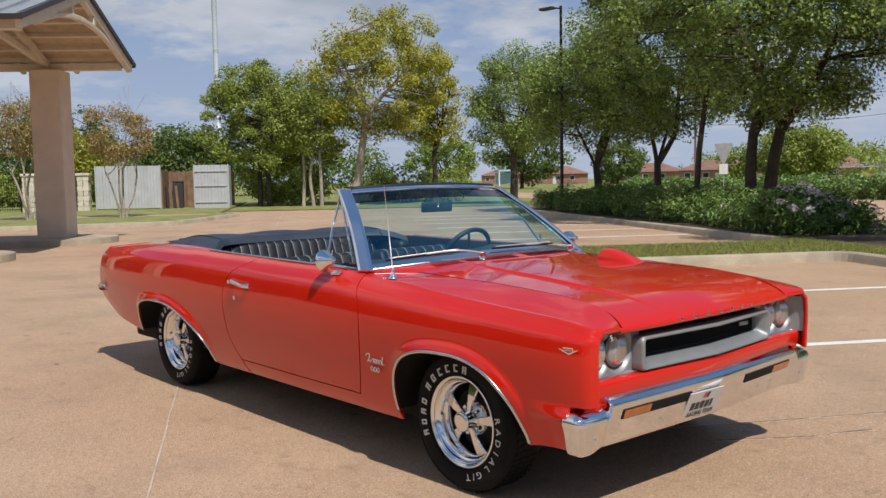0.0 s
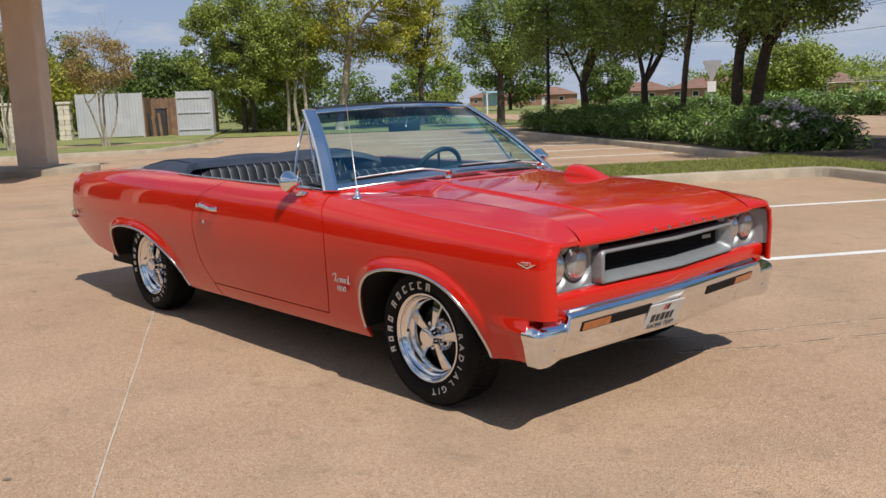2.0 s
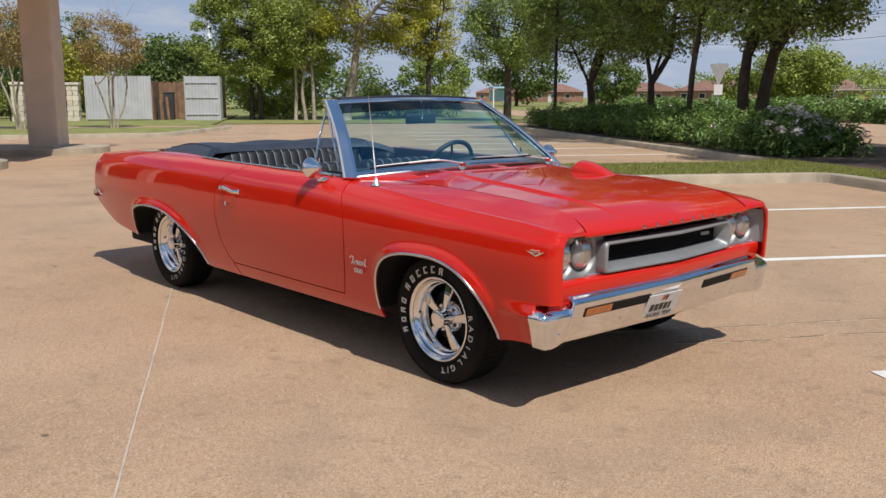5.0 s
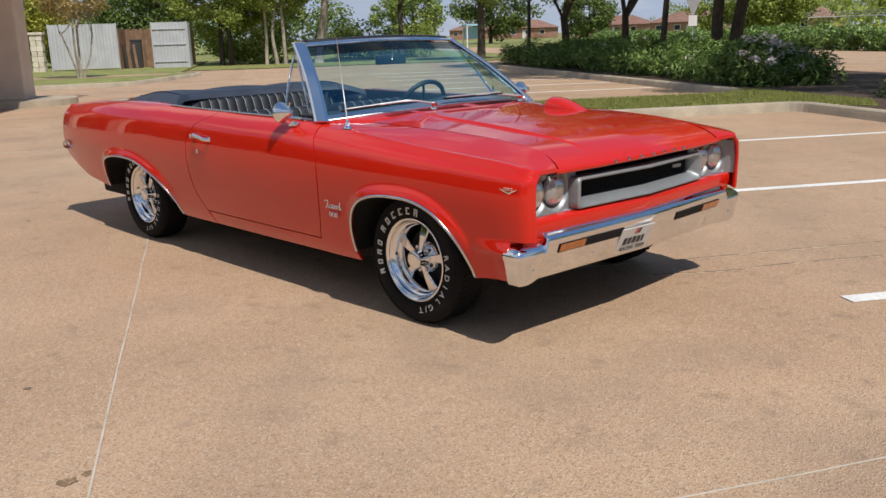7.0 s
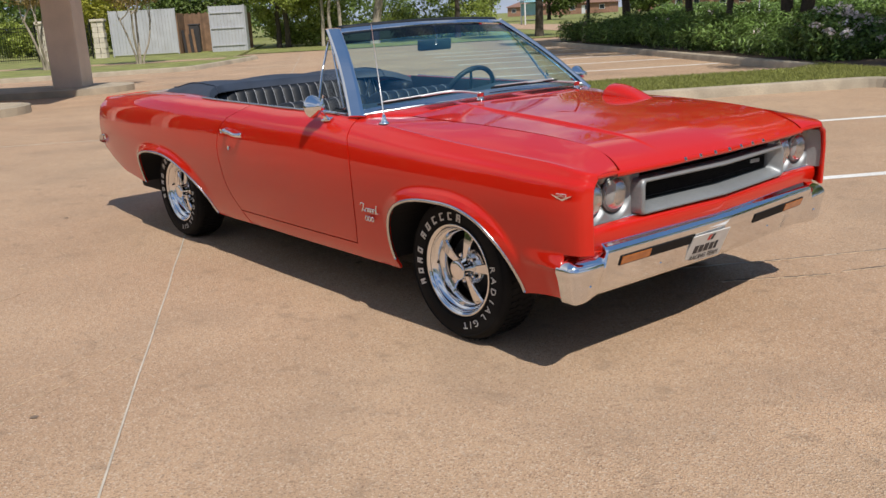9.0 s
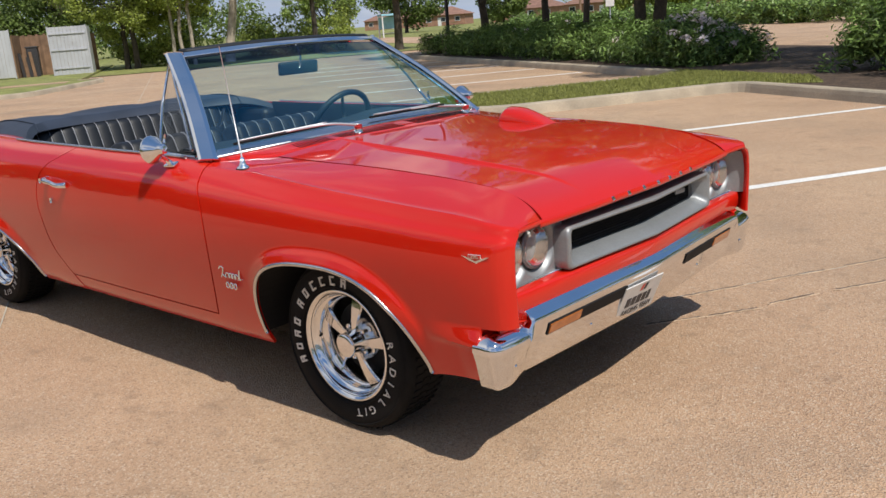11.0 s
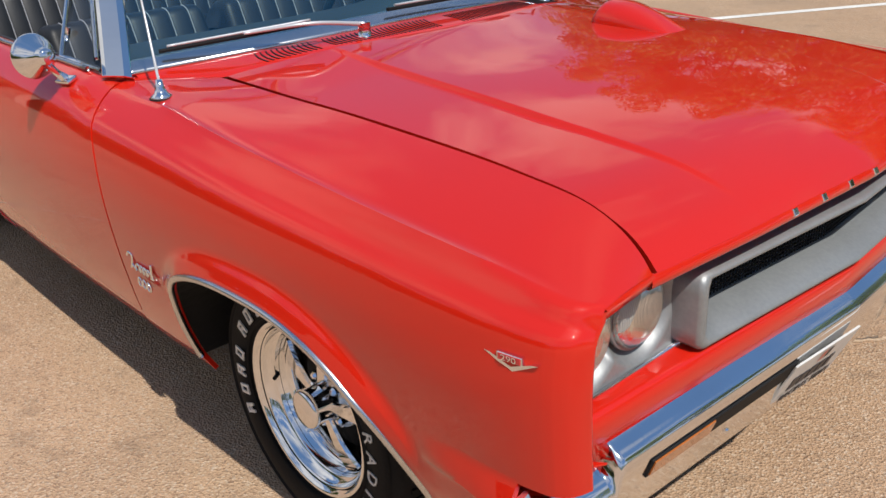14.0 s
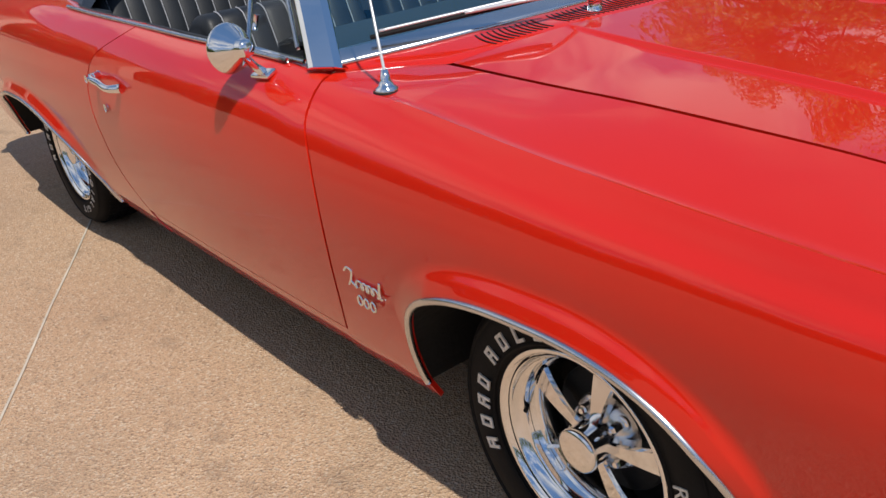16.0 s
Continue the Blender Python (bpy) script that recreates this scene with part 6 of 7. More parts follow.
make_tree("tree", "green tree behind the enclosure", 25, lot(-55, -1.0, 0.0), 9.0, 0.2, 2.6, 3.4, 1.4, MID_LEAF, 0.22, 80, 120, group="lawn trees", bare=8)
make_tree("tree", "green tree behind the enclosure", 26, lot(-56, -8.5, 0.0), 5.4, 0.16, 2.0, 3.0, 1.0, DARK_LEAF, 0.22, 75, 120, group="lawn trees")
make_tree("tree", "green tree behind the iron fence", 27, lot(-58, -17, 0.0), 7.4, 0.16, 2.0, 3.4, 1.0, DARK_LEAF, 0.24, 75, 120, group="lawn trees")
make_tree("tree", "yellow-green tree behind the iron fence", 28, lot(-53, -14.5, 0.0), 5.0, 0.12, 1.6, 2.6, 0.8, LIME_LEAF, 0.20, 60, 120, group="lawn trees")
make_tree("tree", "rounded grey-green tree in the distance", 29, lot(-84, 13.5, 0.0), 6.2, 0.2, 1.8, 4.2, 1.0, OAK_LEAF, 0.30, 70, 110, group="distant trees")
make_tree("tree", "dark tree beside the houses", 30, lot(-120, 31, 0.0), 10.0, 0.3, 2.5, 7.0, 1.0, DARK_LEAF, 0.5, 80, 100, clump_r=(0.9, 1.7), group="distant trees")
make_tree("tree", "green tree past the road", 31, lot(-63.2, 40.2, 0.0), 5.7, 0.25, 1.6, 4.0, 0.7, MID_LEAF, 0.26, 110, 130, clump_r=(0.6, 1.1), group="distant trees")
make_tree("tree", "small green tree past the road", 32, lot(-66.5, 36.4, 0.0), 4.3, 0.14, 1.4, 1.7, 0.6, MID_LEAF, 0.24, 40, 110, group="distant trees")
make_tree("tree", "dark rounded tree near the brown roofs", 33, lot(-83.8, 32.0, 0.0), 5.2, 0.2, 1.6, 3.4, 0.6, DARK_LEAF, 0.28, 75, 120, clump_r=(0.6, 1.1), group="distant trees")
# crape myrtles with many thin pale stems
for uv, sd, hh in (((-33.0, -8.4), 41, 4.7), ((-32.1, -11.7), 42, 4.9)):
    make_tree("crape_myrtle", "small crape myrtle with pale stems and rusty leaves", sd, lot(*uv, 0.12), hh, 0.050, 1.9, 1.40, 2.2, RUST_LEAF, 0.095, 80, 100, bark=PALE_BARK,
              trunks=((-0.10, 0.05), (0.04, 0.11), (0.10, -0.06), (-0.02, -0.12)), clump_r=(0.25, 0.5), group="crape myrtles", bare=12, fan=5.0)


def leaf_mass(name, label, seed, boxes_uvz, count, leaf, mat, clump=(0.4, 0.8), per=60, category="hedge", flowers=0, aspect=0.5):
    """A hedge or a far wood: leaf clumps filling uneven rounded boxes (u0, u1, v0, v1, z0, z1)."""
    rng = np.random.default_rng(seed)
    cs, rad = [], []
    vol = np.array([(b[1] - b[0]) * (b[3] - b[2]) * (b[5] - b[4]) for b in boxes_uvz])
    for b, w in zip(boxes_uvz, vol / vol.sum()):
        n = max(4, int(count * w))
        u, v = rng.uniform(b[0], b[1], n), rng.uniform(b[2], b[3], n)
        lump = 0.70 + 0.30 * np.sin(u * 1.9 + seed) * np.sin(u * 0.77 + v * 1.3)
        edge = np.clip(np.minimum(u - b[0], b[1] - u) / 0.9, 0.35, 1) ** 0.5
        z = b[4] + (b[5] - b[4]) * lump * edge * rng.uniform(0, 1, n) ** 0.6
        xy = np.array([lot(a, c) for a, c in zip(u, v)])
        cs.append(np.stack([xy[:, 0], xy[:, 1], z], 1))
        rad.append(rng.uniform(*clump, n))
    cs, rad = np.concatenate(cs), np.concatenate(rad)
    p, nrm = clump_points(cs, rad, per, rng, 0.8)
    p[:, 2] = np.maximum(p[:, 2], 0.02)
    v, q = leaves(p, nrm, leaf, rng, aspect)
    ob = put(name, quads_mesh(name, v, q), mat, None, "", smooth=False)
    tagged(ob, label, category, kind="stuff")
    if flowers:
        pick = rng.choice(len(cs), flowers // 6 + 1)
        top = cs[pick] + np.stack([rng.normal(0, 0.1, len(pick)), rng.normal(0, 0.1, len(pick)), rad[pick] * 0.75], 1)
        fp, fn = clump_points(top, np.full(len(pick), 0.12), 16, rng)
        v, q = leaves(fp, fn, 0.075, rng, 0.9)
        fl = put(name + "_flowers", quads_mesh("flowers", v, q), FLOWER, None, "", smooth=False)
        tagged(fl, "pale pink flowers on the oleander hedge", "flowers", kind="stuff")
    return ob


leaf_mass("oleander_hedge", "long clipped oleander hedge with narrow green leaves", 51, [(-32.0, -19.0, 8.55, 10.6, 0.15, 1.0), (-19.5, -14.2, 8.55, 10.6, 0.15, 1.02), (-30.5, -20.0, 9.6, 11.6, 0.3, 1.0)], 620, 0.15, OLEANDER, (0.28, 0.48), 120, flowers=90, aspect=0.22)
leaf_mass("oleander_bush", "oleander bush with pale pink flowers and narrow leaves", 52, [(-13.7, -12.2, 8.6, 10.4, 0.15, 1.1)], 130, 0.15, OLEANDER, (0.28, 0.46), 150, category="bush", flowers=480, aspect=0.22)
leaf_mass("oleander_bush", "dark green oleander bush on mulch", 53, [(-8.7, -3.8, 9.0, 11.0, 0.15, 1.6)], 170, 0.15, OLEANDER, (0.28, 0.48), 140, category="bush", flowers=60, aspect=0.22)
leaf_mass("far_hedge", "long green hedge beyond the road", 54, [(-75, -10, 28, 31, 0.0, 1.4)], 760, 0.20, OLEANDER, (0.40, 0.65), 90)
leaf_mass("understorey", "low green shrubs under the trees", 55, [(-60, -50, -4, 0.5, 0.0, 2.6), (-60, -52, 3.5, 10.5, 0.0, 2.4), (-62, -56, -22, -6, 0.0, 3.0)], 330, 0.24, MID_LEAF, (0.5, 0.9), 90, category="shrubs")
leaf_mass("far_woods", "dark wooded skyline behind the lawn", 56, [(-100, -80, -75, -8, 0.0, 7.5), (-115, -100, -10, 10, 0, 6.0)], 520, 0.55, DARK_LEAF, (1.1, 2.0), 60, category="woods")
leaf_mass("far_woods", "wooded skyline across the road", 57, [(-330, -180, 150, 175, 0.0, 12.0), (-140, -20, 80, 92, 0, 7.0), (-20, 60, 55, 66, 0, 7.5)], 620, 0.9, MID_LEAF, (1.8, 3.2), 50, category="woods")
leaf_mass("far_woods", "wooded skyline behind the car park", 58, [(34, 42, -60, 40, 0.0, 8.5), (-20, 40, -52, -44, 0, 8.5), (-80, -20, -56, -46, 0, 9.0)], 900, 0.6, DARK_LEAF, (1.2, 2.0), 50, category="woods")


leaf_mass("tree_row", "dense dark tree row behind the canopy", 59, [(-40, 30, -34, -28, 0.0, 8.6)], 620, 0.6, DARK_LEAF, (1.2, 2.0), 80, category="woods")


def grass_blades(name, label, poly_uv, count, seed, z, hgt=0.06):
    rng = np.random.default_rng(seed)
    us, vs = [p[0] for p in poly_uv], [p[1] for p in poly_uv]
    pts = []
    while len(pts) < count:
        u, v = rng.uniform(min(us), max(us)), rng.uniform(min(vs), max(vs))
        inside = False
        for (u0, v0), (u1, v1) in zip(poly_uv, poly_uv[1:] + poly_uv[:1]):
            if (v0 > v) != (v1 > v) and u < (u1 - u0) * (v - v0) / (v1 - v0) + u0:
                inside = not inside
        if inside:
            pts.append(lot(u, v, z))
    p = np.array(pts)
    n = len(p)
    a = rng.uniform(0, 2 * np.pi, n)
    d = np.stack([np.cos(a), np.sin(a), 0 * a], 1)
    h = (hgt * rng.uniform(0.5, 1.4, n))[:, None]
    tip = p + d[:, [1, 0, 2]] * h * 0.5 + np.array([0, 0, 1]) * h
    w = d * 0.006
    v = np.stack([p - w, p + w, tip + w * 0.3, tip - w * 0.3], 1).reshape(-1, 3)
    ob = put(name, quads_mesh(name, v, np.arange(4 * n).reshape(-1, 4)), BLADE, None, "", smooth=False)
    return tagged(ob, label, "grass", kind="stuff")


grass_blades("grass", "short mown grass blades on the kerbed island", tongue, 30000, 61, 0.142, 0.035)
# ---- canopy, enclosure, fence, lamps and far buildings ----
STUCCO = material("tan_stucco", (0.68, 0.55, 0.44), 0.9, vary=0.08, scale=2.0, fine=0.10, fine_scale=50.0, bump=0.35, bump_scale=45.0)
CREAM = material("cream_timber", (0.62, 0.54, 0.43), 0.6, vary=0.08, scale=4.0, bump=0.08, bump_scale=30.0)
SOFFIT = material("brown_soffit_board", (0.46, 0.34, 0.23), 0.7, vary=0.15, scale=5.0, bump=0.1, bump_scale=30.0, rand=0.1)
ROOF_METAL = material("grey_roof_metal", (0.42, 0.44, 0.46), 0.42, 0.6, vary=0.08, scale=2.0)
FASCIA = material("dark_fascia", (0.045, 0.042, 0.045), 0.5, vary=0.15)
WHITE_METAL = material("white_sheet_metal", (0.47, 0.48, 0.51), 0.5, 0.0, vary=0.08, scale=1.5, second=(0.42, 0.42, 0.44), second_scale=1.8, second_amount=0.5)
WOOD = material("weathered_wood", (0.21, 0.125, 0.075), 0.85, vary=0.25, scale=3.0, fine=0.15, fine_scale=30.0, rand=0.2)
PIER = material("pale_stone", (0.62, 0.56, 0.46), 0.85, vary=0.14, scale=5.0, fine=0.1, bump=0.3, rand=0.12)
IRON = material("black_iron", (0.014, 0.014, 0.015), 0.5, 0.5, vary=0.1)
GALV = material("galvanised_steel", (0.40, 0.41, 0.42), 0.45, 0.8, vary=0.1, scale=3.0)
BRONZE = material("brown_pole_paint", (0.055, 0.045, 0.038), 0.5, 0.3, vary=0.1)
BRICK_FAR = material("red_brick", (0.34, 0.19, 0.13), 0.9, vary=0.15, scale=1.0)
ROOF_FAR = material("brown_shingle", (0.24, 0.135, 0.10), 0.9, vary=0.2, scale=1.0, rand=0.1)
TEAL = material("pale_blue_paint", (0.30, 0.55, 0.66), 0.5, vary=0.1)
SIGN_WHITE = material("sign_white", (0.72, 0.72, 0.72), 0.5, vary=0.06)
SIGN_BACK = material("sign_back", (0.45, 0.46, 0.47), 0.5, 0.5, vary=0.08)
DARK_GLASS = material("dark_window", (0.03, 0.035, 0.04), 0.08, coat=1.0)


def oriented(u, v, z=0.0, turn=0.0):
    """A pose in the car park's axes: local x along u, y along v."""
    return pose(*lot(u, v, z), 0, 0, LOT_TURN + turn)


# entrance canopy: gable roof on stucco columns, ridge running away along -v
canopy = thing("entrance_canopy", "cream timber gable canopy with grey metal roof on stucco columns", "canopy", oriented(-15.83, -5.81, 0, -6.3))
HALF, EAVE, RIDGE, LONG = 3.227, 4.378, 5.50, 16.0
for cu in (-2.95, 2.95):
    for cv in ((-1.89, -9.5) if cu < 0 else (-6.8, -13.0)):
        col = part("column", boxes(((cu - 0.37, cv - 0.37, 0.0), (cu + 0.37, cv + 0.37, 4.29), 0.03)), STUCCO, canopy, "square tan stucco column", smooth=False)
TRUSSES = (-1.9, -5.7, -9.5, -13.3)
for s in (-1, 1):
    # eave beam on the columns
    part("eave_beam", boxes(((s * 2.95 - 0.11, -LONG, 4.29), (s * 2.95 + 0.11, -0.14, 4.46), 0.01)), CREAM, canopy, "cream eave beam")
    slope = math.atan2(RIDGE - EAVE, HALF)
    lenr = math.hypot(HALF, RIDGE - EAVE)

    def on_slope(d, off):
        """A place d down the slope from the ridge, off above it."""
        return (s * (d * math.cos(slope) + off * math.sin(slope)), RIDGE - d * math.sin(slope) + off * math.cos(slope))

    def slope_box(d0, d1, y0, y1, o0, o1):
        bm = bmesh.new()
        q = []
        for y in (y0, y1):
            for d, o in ((d0, o0), (d1, o0), (d1, o1), (d0, o1)):
                x, z = on_slope(d, o)
                q.append(bm.verts.new((x, y, z)))
        for f in ((0, 1, 2, 3), (7, 6, 5, 4), (0, 4, 5, 1), (1, 5, 6, 2), (2, 6, 7, 3), (3, 7, 4, 0)):
            bm.faces.new([q[i] for i in f])
        bmesh.ops.recalc_face_normals(bm, faces=bm.faces)
        return bm

    part("roof_sheet", slope_box(0, lenr + 0.12, -LONG, 0.05, 0.12, 0.15), ROOF_METAL, canopy, "standing seam metal roof")
    for k in range(34):
        y = -k * 0.46
        part("roof_seam", slope_box(0.05, lenr + 0.12, y - 0.015, y + 0.015, 0.15, 0.20), ROOF_METAL, canopy)
    part("fascia", slope_box(lenr + 0.12, lenr + 0.15, -LONG, 0.08, 0.075, 0.175), FASCIA, canopy, "dark eave fascia")
    part("rake_edge", slope_box(-0.02, lenr + 0.16, 0.05, 0.10, 0.095, 0.19), FASCIA, canopy, "dark rake edge")
    part("rake_board", slope_box(0.0, lenr + 0.06, -0.10, 0.04, -0.09, 0.09), CREAM, canopy, "cream rake rafter")
    for k in range(12):
        d0 = 0.04 + k * (lenr - 0.02) / 12
        part("soffit_board", slope_box(d0, d0 + (lenr - 0.02) / 12 - 0.01, -LONG, -0.02, 0.095, 0.118), SOFFIT, canopy)
    for d in (0.50, 1.15, 1.80, 2.45, 3.05):
        part("purlin", slope_box(d - 0.04, d + 0.04, -LONG, -0.02, 0.0, 0.094), CREAM, canopy, "cream purlin")
    for k in range(1, 12):
        y = -k * 1.32
        part("rafter_tail", slope_box(lenr - 0.35, lenr + 0.09, y - 0.05, y + 0.05, -0.10, 0.072), CREAM, canopy, "cream rafter tail")
    for y in TRUSSES:
        part("rafter", slope_box(0.0, lenr - 0.20, y - 0.06, y + 0.06, -0.16, -0.002), CREAM, canopy, "cream rafter")
        # lower chord of the truss, from this eave up to the other slope
        e0, e1 = np.array((s * 2.85, y + s * 0.07, 4.44)), np.array((-s * 1.0, y + s * 0.07, RIDGE - 1.0 * (RIDGE - EAVE) / HALF - 0.14))
        part("lower_chord", boxes(((-0.06, -0.06, 0), (0.06, 0.06, float(np.linalg.norm(e1 - e0))), 0.005, Matrix.Translation(e0) @ Vector(e1 - e0).to_track_quat("Z", "Y").to_matrix().to_4x4())), CREAM, canopy, "cream truss chord")
# folded cap over the ridge
sect = [(-0.17, 0.10), (-0.17, 0.13), (0.0, 0.215), (0.17, 0.13), (0.17, 0.10), (0.0, 0.165)]
put("ridge_cap", mesh_from("ridge_cap", [(x, y, RIDGE + z) for y in (-LONG, 0.10) for x, z in sect],
                           [tuple(range(6)), tuple(range(11, 5, -1))] + [(k, k + 6, (k + 1) % 6 + 6, (k + 1) % 6) for k in range(6)]), ROOF_METAL, canopy, "folded metal ridge cap", smooth=False)
# curved brace and two short struts in the gable
arch_x = np.linspace(-2.55, 2.55, 40)
v, f = ribbon([(x, -0.03, 4.99 - 0.0757 * x * x) for x in arch_x], [(-0.151 * x, 0, -1.0) for x in arch_x], 0.115, 0.11)
put("gable_arch", mesh_from("gable_arch", v, f), CREAM, canopy, "curved cream gable brace", smooth=False)
for x in (-0.66, 0.66):
    part("gable_strut", boxes(((x - 0.055, -0.085, 4.97), (x + 0.055, 0.025, 5.19), 0.005)), CREAM, canopy, "short cream strut")

# refuse enclosure
encl = thing("refuse_enclosure", "refuse enclosure with white metal gates and weathered wooden walls", "enclosure", oriented(-45.0, 0.36, 0.06))


def sheet_gate(v0, v1, z0, z1, open_turn=0.0):
    """A ribbed sheet-metal gate leaf with a frame; its front looks along +x."""
    g = thing("gate_leaf", "", "")
    g.parent = encl
    g.matrix_basis = pose(0, v0, 0, 0, 0, open_turn)
    w = v1 - v0
    n = int(w / 0.16)
    for k in range(n):
        part("sheet_rib", boxes(((-0.02, k * w / n + 0.006, z0), (0.0 + 0.012 * (k % 2), (k + 1) * w / n - 0.004, z1), 0.0)), WHITE_METAL, g)
    part("gate_post", boxes(((-0.06, -0.06, z0 - 0.1), (0.05, 0.0, z1 + 0.03), 0.005)), WHITE_METAL, g)
    part("gate_post", boxes(((-0.06, w, z0 - 0.1), (0.05, w + 0.06, z1 + 0.03), 0.005)), WHITE_METAL, g)
    return g


sheet_gate(-12.45, -9.15, 0.13, 2.42)
g2 = sheet_gate(-7.3, -5.55, 0.05, 2.42)
for z in (0.35, 1.25, 2.05):
    part("gate_rail", boxes(((0.014, 0.0, z), (0.06, 1.7, z + 0.06), 0.004)), WHITE_METAL, g2, "white gate rail")
part("gate_side", boxes(((-1.6, 1.79, 0.05), (0.0, 1.83, 2.40), 0.0)), WHITE_METAL, g2)
for k in range(14):
    v0 = -9.0 + k * 0.125
    part("fence_board", boxes(((-2.6, v0, 0.0), (-2.57, v0 + 0.115, 2.15 + 0.04 * math.sin(k * 2.3)), 0.0)), WOOD, encl)
for k in range(20):
    x0 = -2.5 + k * 0.125
    part("fence_board", boxes(((x0, -9.05, 0.0), (x0 + 0.115, -9.02, 2.15 + 0.03 * math.sin(k * 1.7)), 0.0)), WOOD, encl)
for k in range(5):
    part("leaning_board", boxes(((-0.9, -8.9 + 0.17 * k, 0.0), (-0.86, -8.76 + 0.17 * k, 1.9 - 0.12 * (k % 3)), 0.0, pose(0, 0, 0, 4, 0, 0))), WOOD if k % 2 else FASCIA, encl, "loose dark board")
part("enclosure_back", boxes(((-6.0, -12.4, 0), (-5.9, -5.6, 2.1), 0.0)), WOOD, encl)
bin_ = thing("refuse_bin", "dark brown refuse bin inside the enclosure", "bin", oriented(-46.2, -7.9, 0.06))
bm = boxes(((-0.30, -0.27, 0.08), (0.30, 0.27, 1.5), 0.05))
part("bin_body", bm, FASCIA, bin_, "dark bin body")
part("bin_lid", boxes(((-0.33, -0.30, 1.5), (0.33, 0.30, 1.58), 0.03)), FASCIA, bin_, "dark bin lid")

# stone piers and iron fence
for vv, uu in ((-12.6, -45.0), (-15.1, -44.2), (-19.6, -43.6)):
    pier = thing("stone_pier", "pale stone pier with a cap", "pier", oriented(uu, vv, 0.1), "stone piers")
    for r in range(7):
        for c in range(2):
            o = 0.13 if r % 2 else 0.0
            part("stone", boxes(((-0.30, -0.30 + 0.3 * c + (0.02 if r % 2 else 0), r * 0.27), (0.30, 0.0 + 0.3 * c - 0.012 - (0.02 if r % 2 and c else 0), r * 0.27 + 0.258), 0.012)), PIER, pier)
    part("cap", boxes(((-0.36, -0.36, 1.89), (0.36, 0.36, 2.03), 0.03)), PIER, pier, "stone cap")
for a, b in (((-44.9, -13.0), (-44.3, -14.7)), ((-44.1, -15.5), (-43.7, -19.2)), ((-43.5, -20.0), (-42.5, -30.0))):
    fn = thing("iron_fence", "black iron picket fence between stone piers", "fence", oriented(*a, 0.1), "iron fences")
    dd = np.array(b) - np.array(a)
    ln = np.linalg.norm(dd)
    m = Matrix.Rotation(math.atan2(dd[1], dd[0]), 4, "Z")
    for z in (0.15, 1.55, 1.72):
        part("rail", boxes(((0, -0.02, z), (ln, 0.02, z + 0.035), 0.0, m)), IRON, fn)
    for k in range(int(ln / 0.115)):
        part("picket", boxes(((k * 0.115, -0.009, 0.05), (k * 0.115 + 0.018, 0.009, 1.82), 0.0, m)), IRON, fn)
    for k in range(int(ln / 2.4) + 1):
        part("post", boxes(((k * 2.4, -0.035, 0), (k * 2.4 + 0.07, 0.035, 1.95), 0.0, m)), IRON, fn)

# lamp post at the end of the hedge
lamp_post = thing("street_lamp", "brown steel lamp post with one arm on a concrete base", "street lamp", oriented(-30.0, 9.2, 0.13))
put("lamp_base", mesh_from("lamp_base", *lathe([(0.0, 0.75), (0.24, 0.75), (0.27, 0.72), (0.28, -0.1)], 20, "z")), KERB, lamp_post, "round concrete base")
put("pole", mesh_from("pole", *tube([(0, 0, 0.7), (0, 0, 8.2)], [0.075, 0.055], 10)), BRONZE, lamp_post, "brown steel pole")
put("arm", mesh_from("arm", *tube([(0, 0, 8.1), (-0.35, -0.25, 8.18)], 0.03, 8)), BRONZE, lamp_post)
part("lamp_head", boxes(((-0.34, -0.16, -0.05), (0.34, 0.16, 0.05), 0.03, pose(-0.55, -0.40, 8.18, 0, 0, 35))), BRONZE, lamp_post, "flat lamp head")
# slim leaning timber pole in the hedge
tp = put("timber_pole", mesh_from("timber_pole", *tube([(0, 0, -0.2), (0.05, 0.1, 2.0), (0.27, 0.24, 3.9)], [0.10, 0.09, 0.07], 10)), BARK, None)
tp.matrix_basis = oriented(-20.9, 10.6, 0.13)
tagged(tp, "leaning brown timber pole behind the hedge", "pole")
# slim mast far behind
MAST = material("pale_mast_paint", (0.52, 0.56, 0.62), 0.5, 0.1, vary=0.05, scale=0.3)
mast = thing("radio_mast", "tall pale grey tapering mast in the distance", "mast", oriented(-150, -14.3, 0))
put("mast_pole", mesh_from("mast_pole", *tube([(0, 0, 0), (0, 0, 25), (0, 0, 60)], [0.50, 0.44, 0.34], 12)), MAST, mast)
put("mast_flange", mesh_from("mast_flange", *joined(*[tube([(0, 0, z), (0, 0, z + 0.25)], 0.52, 12) for z in (12.0, 24.0, 36.0)])), MAST, mast, "flanged joints")
# give-way sign seen from behind, with a small plate below
sign = thing("road_sign", "road sign seen from behind on a thin post", "road sign", oriented(-39.3, 21.0, 0.0, -27))
put("sign_post", mesh_from("sign_post", *tube([(0, 0, 0), (0, 0, 3.15)], 0.033, 8)), GALV, sign)
corners = [(-0.50, 3.12), (0.50, 3.12), (0.0, 1.98)]
ring = []
for cy, cz in corners:
    toward = (0.0 - cy, 2.74 - cz)
    ln = math.hypot(*toward)
    py, pz = cy + toward[0] / ln * 0.12, cz + toward[1] / ln * 0.12
    a0 = math.atan2(cz - pz, cy - py)
    for da in (0.9, 0.3, -0.3, -0.9):
        ring.append((py + 0.07 * math.cos(a0 + da), pz + 0.07 * math.sin(a0 + da)))
nr = len(ring)
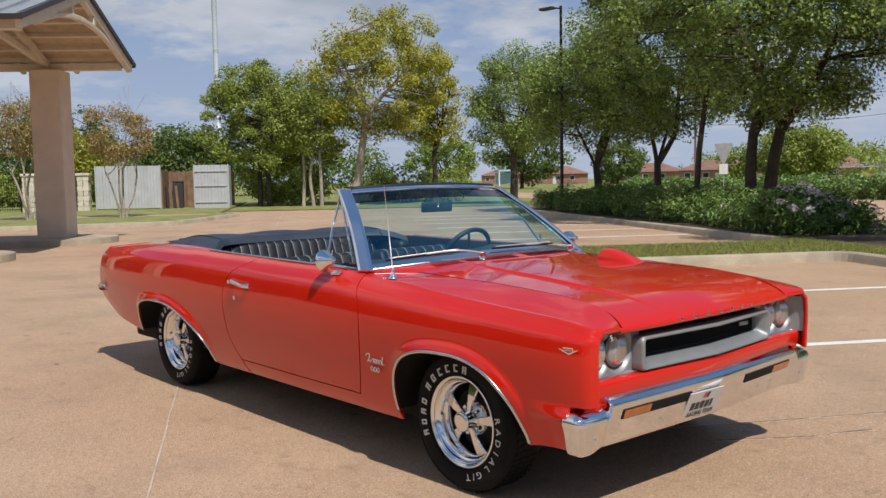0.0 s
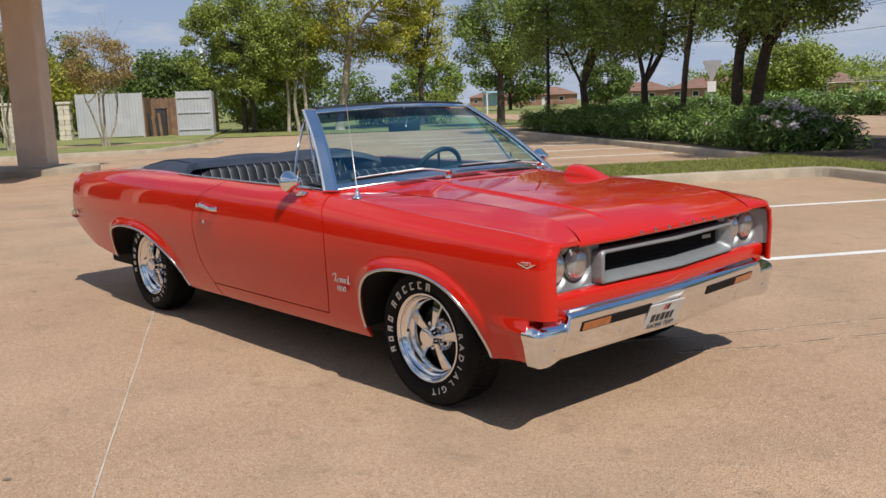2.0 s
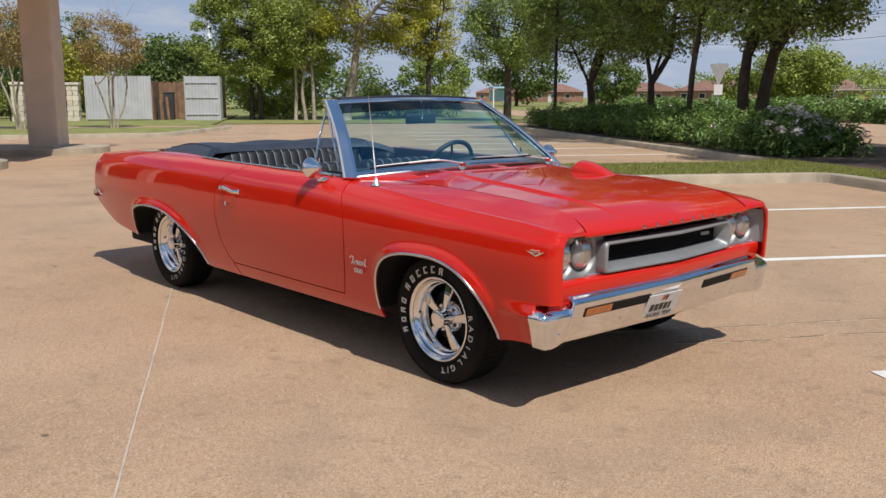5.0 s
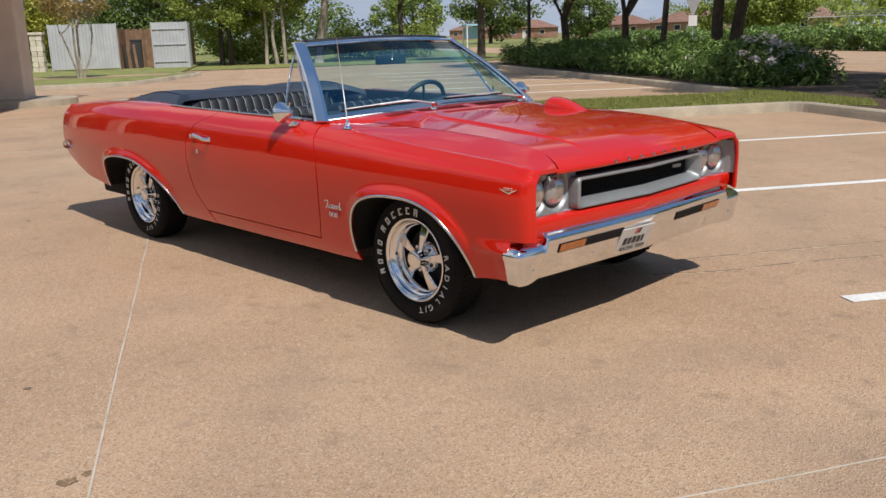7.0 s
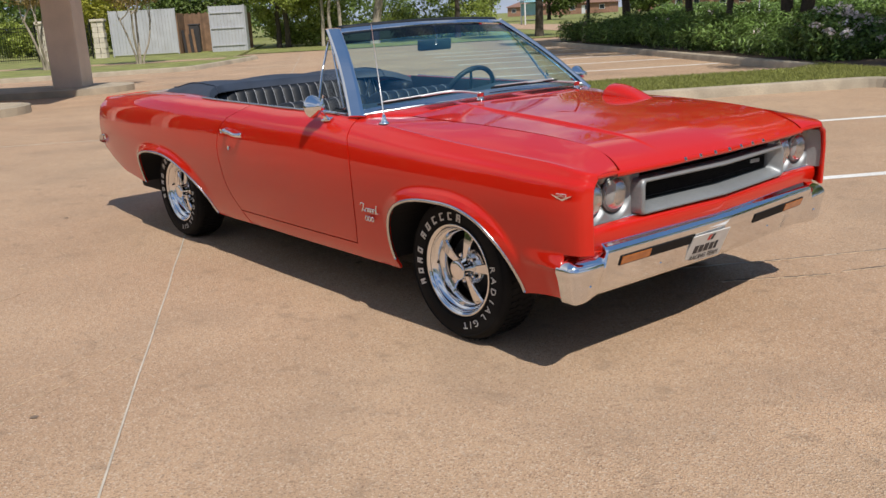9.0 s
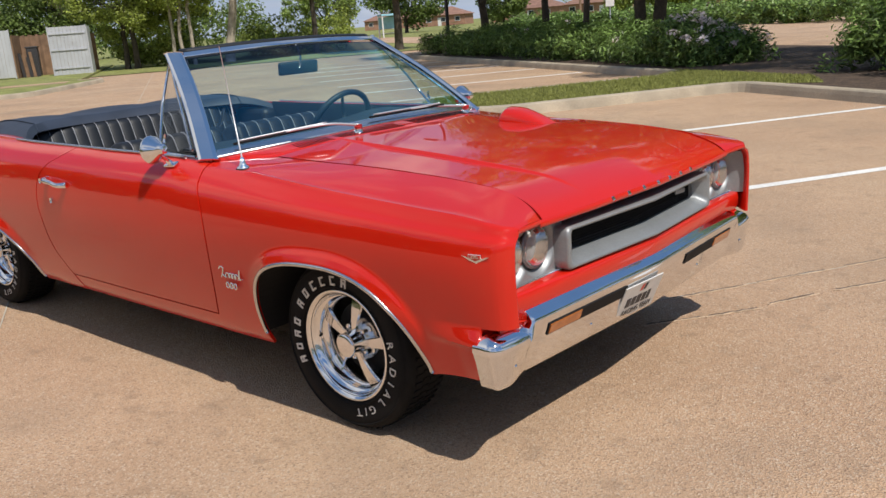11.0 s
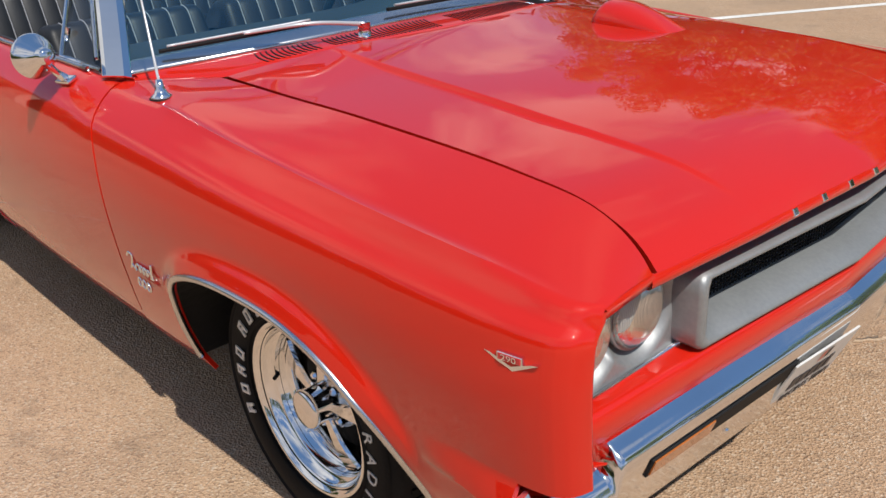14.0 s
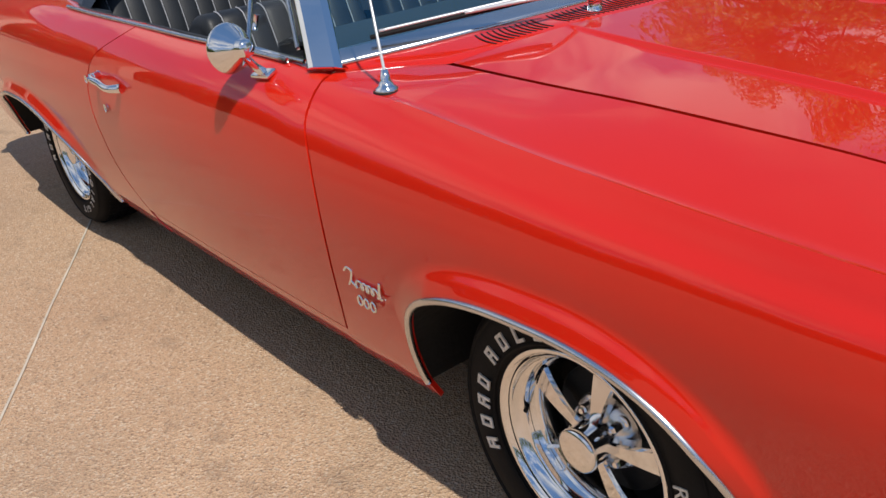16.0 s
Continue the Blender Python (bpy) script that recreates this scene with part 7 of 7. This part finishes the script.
put("sign_panel", mesh_from("sign_panel", [(x, y, z) for x in (0.036, 0.042) for y, z in ring], [tuple(range(nr))[::-1], tuple(range(nr, 2 * nr))] + [(k, (k + 1) % nr, nr + (k + 1) % nr, nr + k) for k in range(nr)]), SIGN_BACK, sign, "grey back of a three-cornered sign", smooth=False)
part("sign_plate", boxes(((0.036, -0.22, 1.48), (0.046, 0.22, 2.03), 0.0)), SIGN_WHITE, sign, "white plate")
# small pale blue shelter and white sign on the lawn
shelter = thing("shelter", "small pale blue shelter beside the road", "shelter", oriented(-87, 20.6, 0.05))
part("shelter_roof", boxes(((-1.0, -1.0, 2.2), (1.0, 1.0, 2.4), 0.03)), TEAL, shelter, "pale blue roof")
for x, y in ((-0.9, -0.9), (0.9, -0.9), (0.9, 0.9), (-0.9, 0.9)):
    part("shelter_post", boxes(((x - 0.06, y - 0.06, 0), (x + 0.06, y + 0.06, 2.2), 0.0)), SIGN_WHITE, shelter)
part("shelter_wall", boxes(((-0.88, -0.9, 0.9), (-0.82, 0.9, 2.1), 0.0)), TEAL, shelter)
part("shelter_bench", boxes(((-0.6, -0.8, 0.45), (-0.2, 0.8, 0.5), 0.0)), SIGN_WHITE, shelter)


def house(u, v, w, d, h, turn, label):
    """A low brick house with a hipped roof, windows and a door."""
    hs = thing("house", label, "house", oriented(u, v, 0.0, turn), "far houses")
    part("wall", boxes(((-d / 2, -w / 2, 0), (d / 2, w / 2, h), 0.0)), BRICK_FAR, hs, "brick walls")
    e, rz = 0.6, h + 2.2
    vs = [(-d / 2 - e, -w / 2 - e, h), (d / 2 + e, -w / 2 - e, h), (d / 2 + e, w / 2 + e, h), (-d / 2 - e, w / 2 + e, h), (0, -w / 2 + d * 0.45, rz), (0, w / 2 - d * 0.45, rz)]
    put("roof", mesh_from("roof", vs, [(0, 1, 4), (1, 2, 5, 4), (2, 3, 5), (3, 0, 4, 5), (3, 2, 1, 0)]), ROOF_FAR, hs, "brown hipped roof", smooth=False)
    for k in range(int(w // 4)):
        y = -w / 2 + 2 + k * 4
        win = part("window", boxes(((d / 2 - 0.02, y - 0.7, 1.0), (d / 2 + 0.06, y + 0.7, 2.2), 0.0)), SIGN_WHITE, hs)
        part("pane", boxes(((d / 2 + 0.05, y - 0.6, 1.1), (d / 2 + 0.08, y + 0.6, 2.1), 0.0)), DARK_GLASS, win)
    part("door", boxes(((d / 2 - 0.02, 0.5, 0), (d / 2 + 0.05, 1.5, 2.1), 0.0)), SIGN_WHITE, hs)
    return hs


for u, v, w, turn in ((-232, 70, 16, -32), (-202, 84, 17, -38), (-173, 89, 15, -44), (-265, 65, 16, -28), (-151, 100, 15, -50)):
    house(u, v, w, 10, 2.7, turn, "low brick house with a brown hipped roof")
# wire fence with slanting arms beyond the far hedge
far_fence = thing("wire_fence", "galvanised wire fence with slanting arms behind the far hedge", "fence", oriented(-45.0, 31.5, 0, 12))
for z, o in ((0.12, 0.0), (1.78, 0.0), (1.92, -0.10), (2.06, -0.22)):
    put("fence_wire", mesh_from("fence_wire", *tube([(0, o, z), (16, o, z - 0.02), (32, o, z)], 0.028 if z == 1.78 else 0.010, 5)), GALV, far_fence)
for k in range(11):
    put("fence_post", mesh_from("fence_post", *tube([(k * 3.2, 0, 0), (k * 3.2, 0, 1.80), (k * 3.2, -0.26, 2.10)], [0.035, 0.035, 0.022], 6)), GALV, far_fence, "post with a slanting arm")
# overhead wires on timber poles
for uu, vv in ((-140, 38), (-95, 46), (-50, 54), (-5, 62)):
    up = thing("utility_pole", "brown timber utility pole with a cross arm", "utility pole", oriented(uu, vv, 0), "utility poles")
    put("pole", mesh_from("pole", *tube([(0, 0, 0), (0, 0, 10.5)], [0.16, 0.11], 8)), WOOD, up)
    part("cross_arm", boxes(((-0.06, -1.1, 9.6), (0.06, 1.1, 9.75), 0.0, pose(0, 0, 0, 0, 0, 10))), WOOD, up)
for dz, dv in ((9.75, -0.9), (9.75, 0.9), (7.6, 0.0)):
    pts = []
    for (ua, va), (ub, vb) in zip(((-140, 38), (-95, 46), (-50, 54)), ((-95, 46), (-50, 54), (-5, 62))):
        for t in np.linspace(0, 1, 13)[:-1]:
            pts.append(lot(ua + (ub - ua) * t, va + (vb - va) * t + dv, dz - 0.9 * 4 * t * (1 - t)))
    tagged(put("overhead_wire", mesh_from("overhead_wire", *tube(pts, 0.02, 4)), FASCIA, None), "thin dark overhead wire between poles", "wire", "wires")
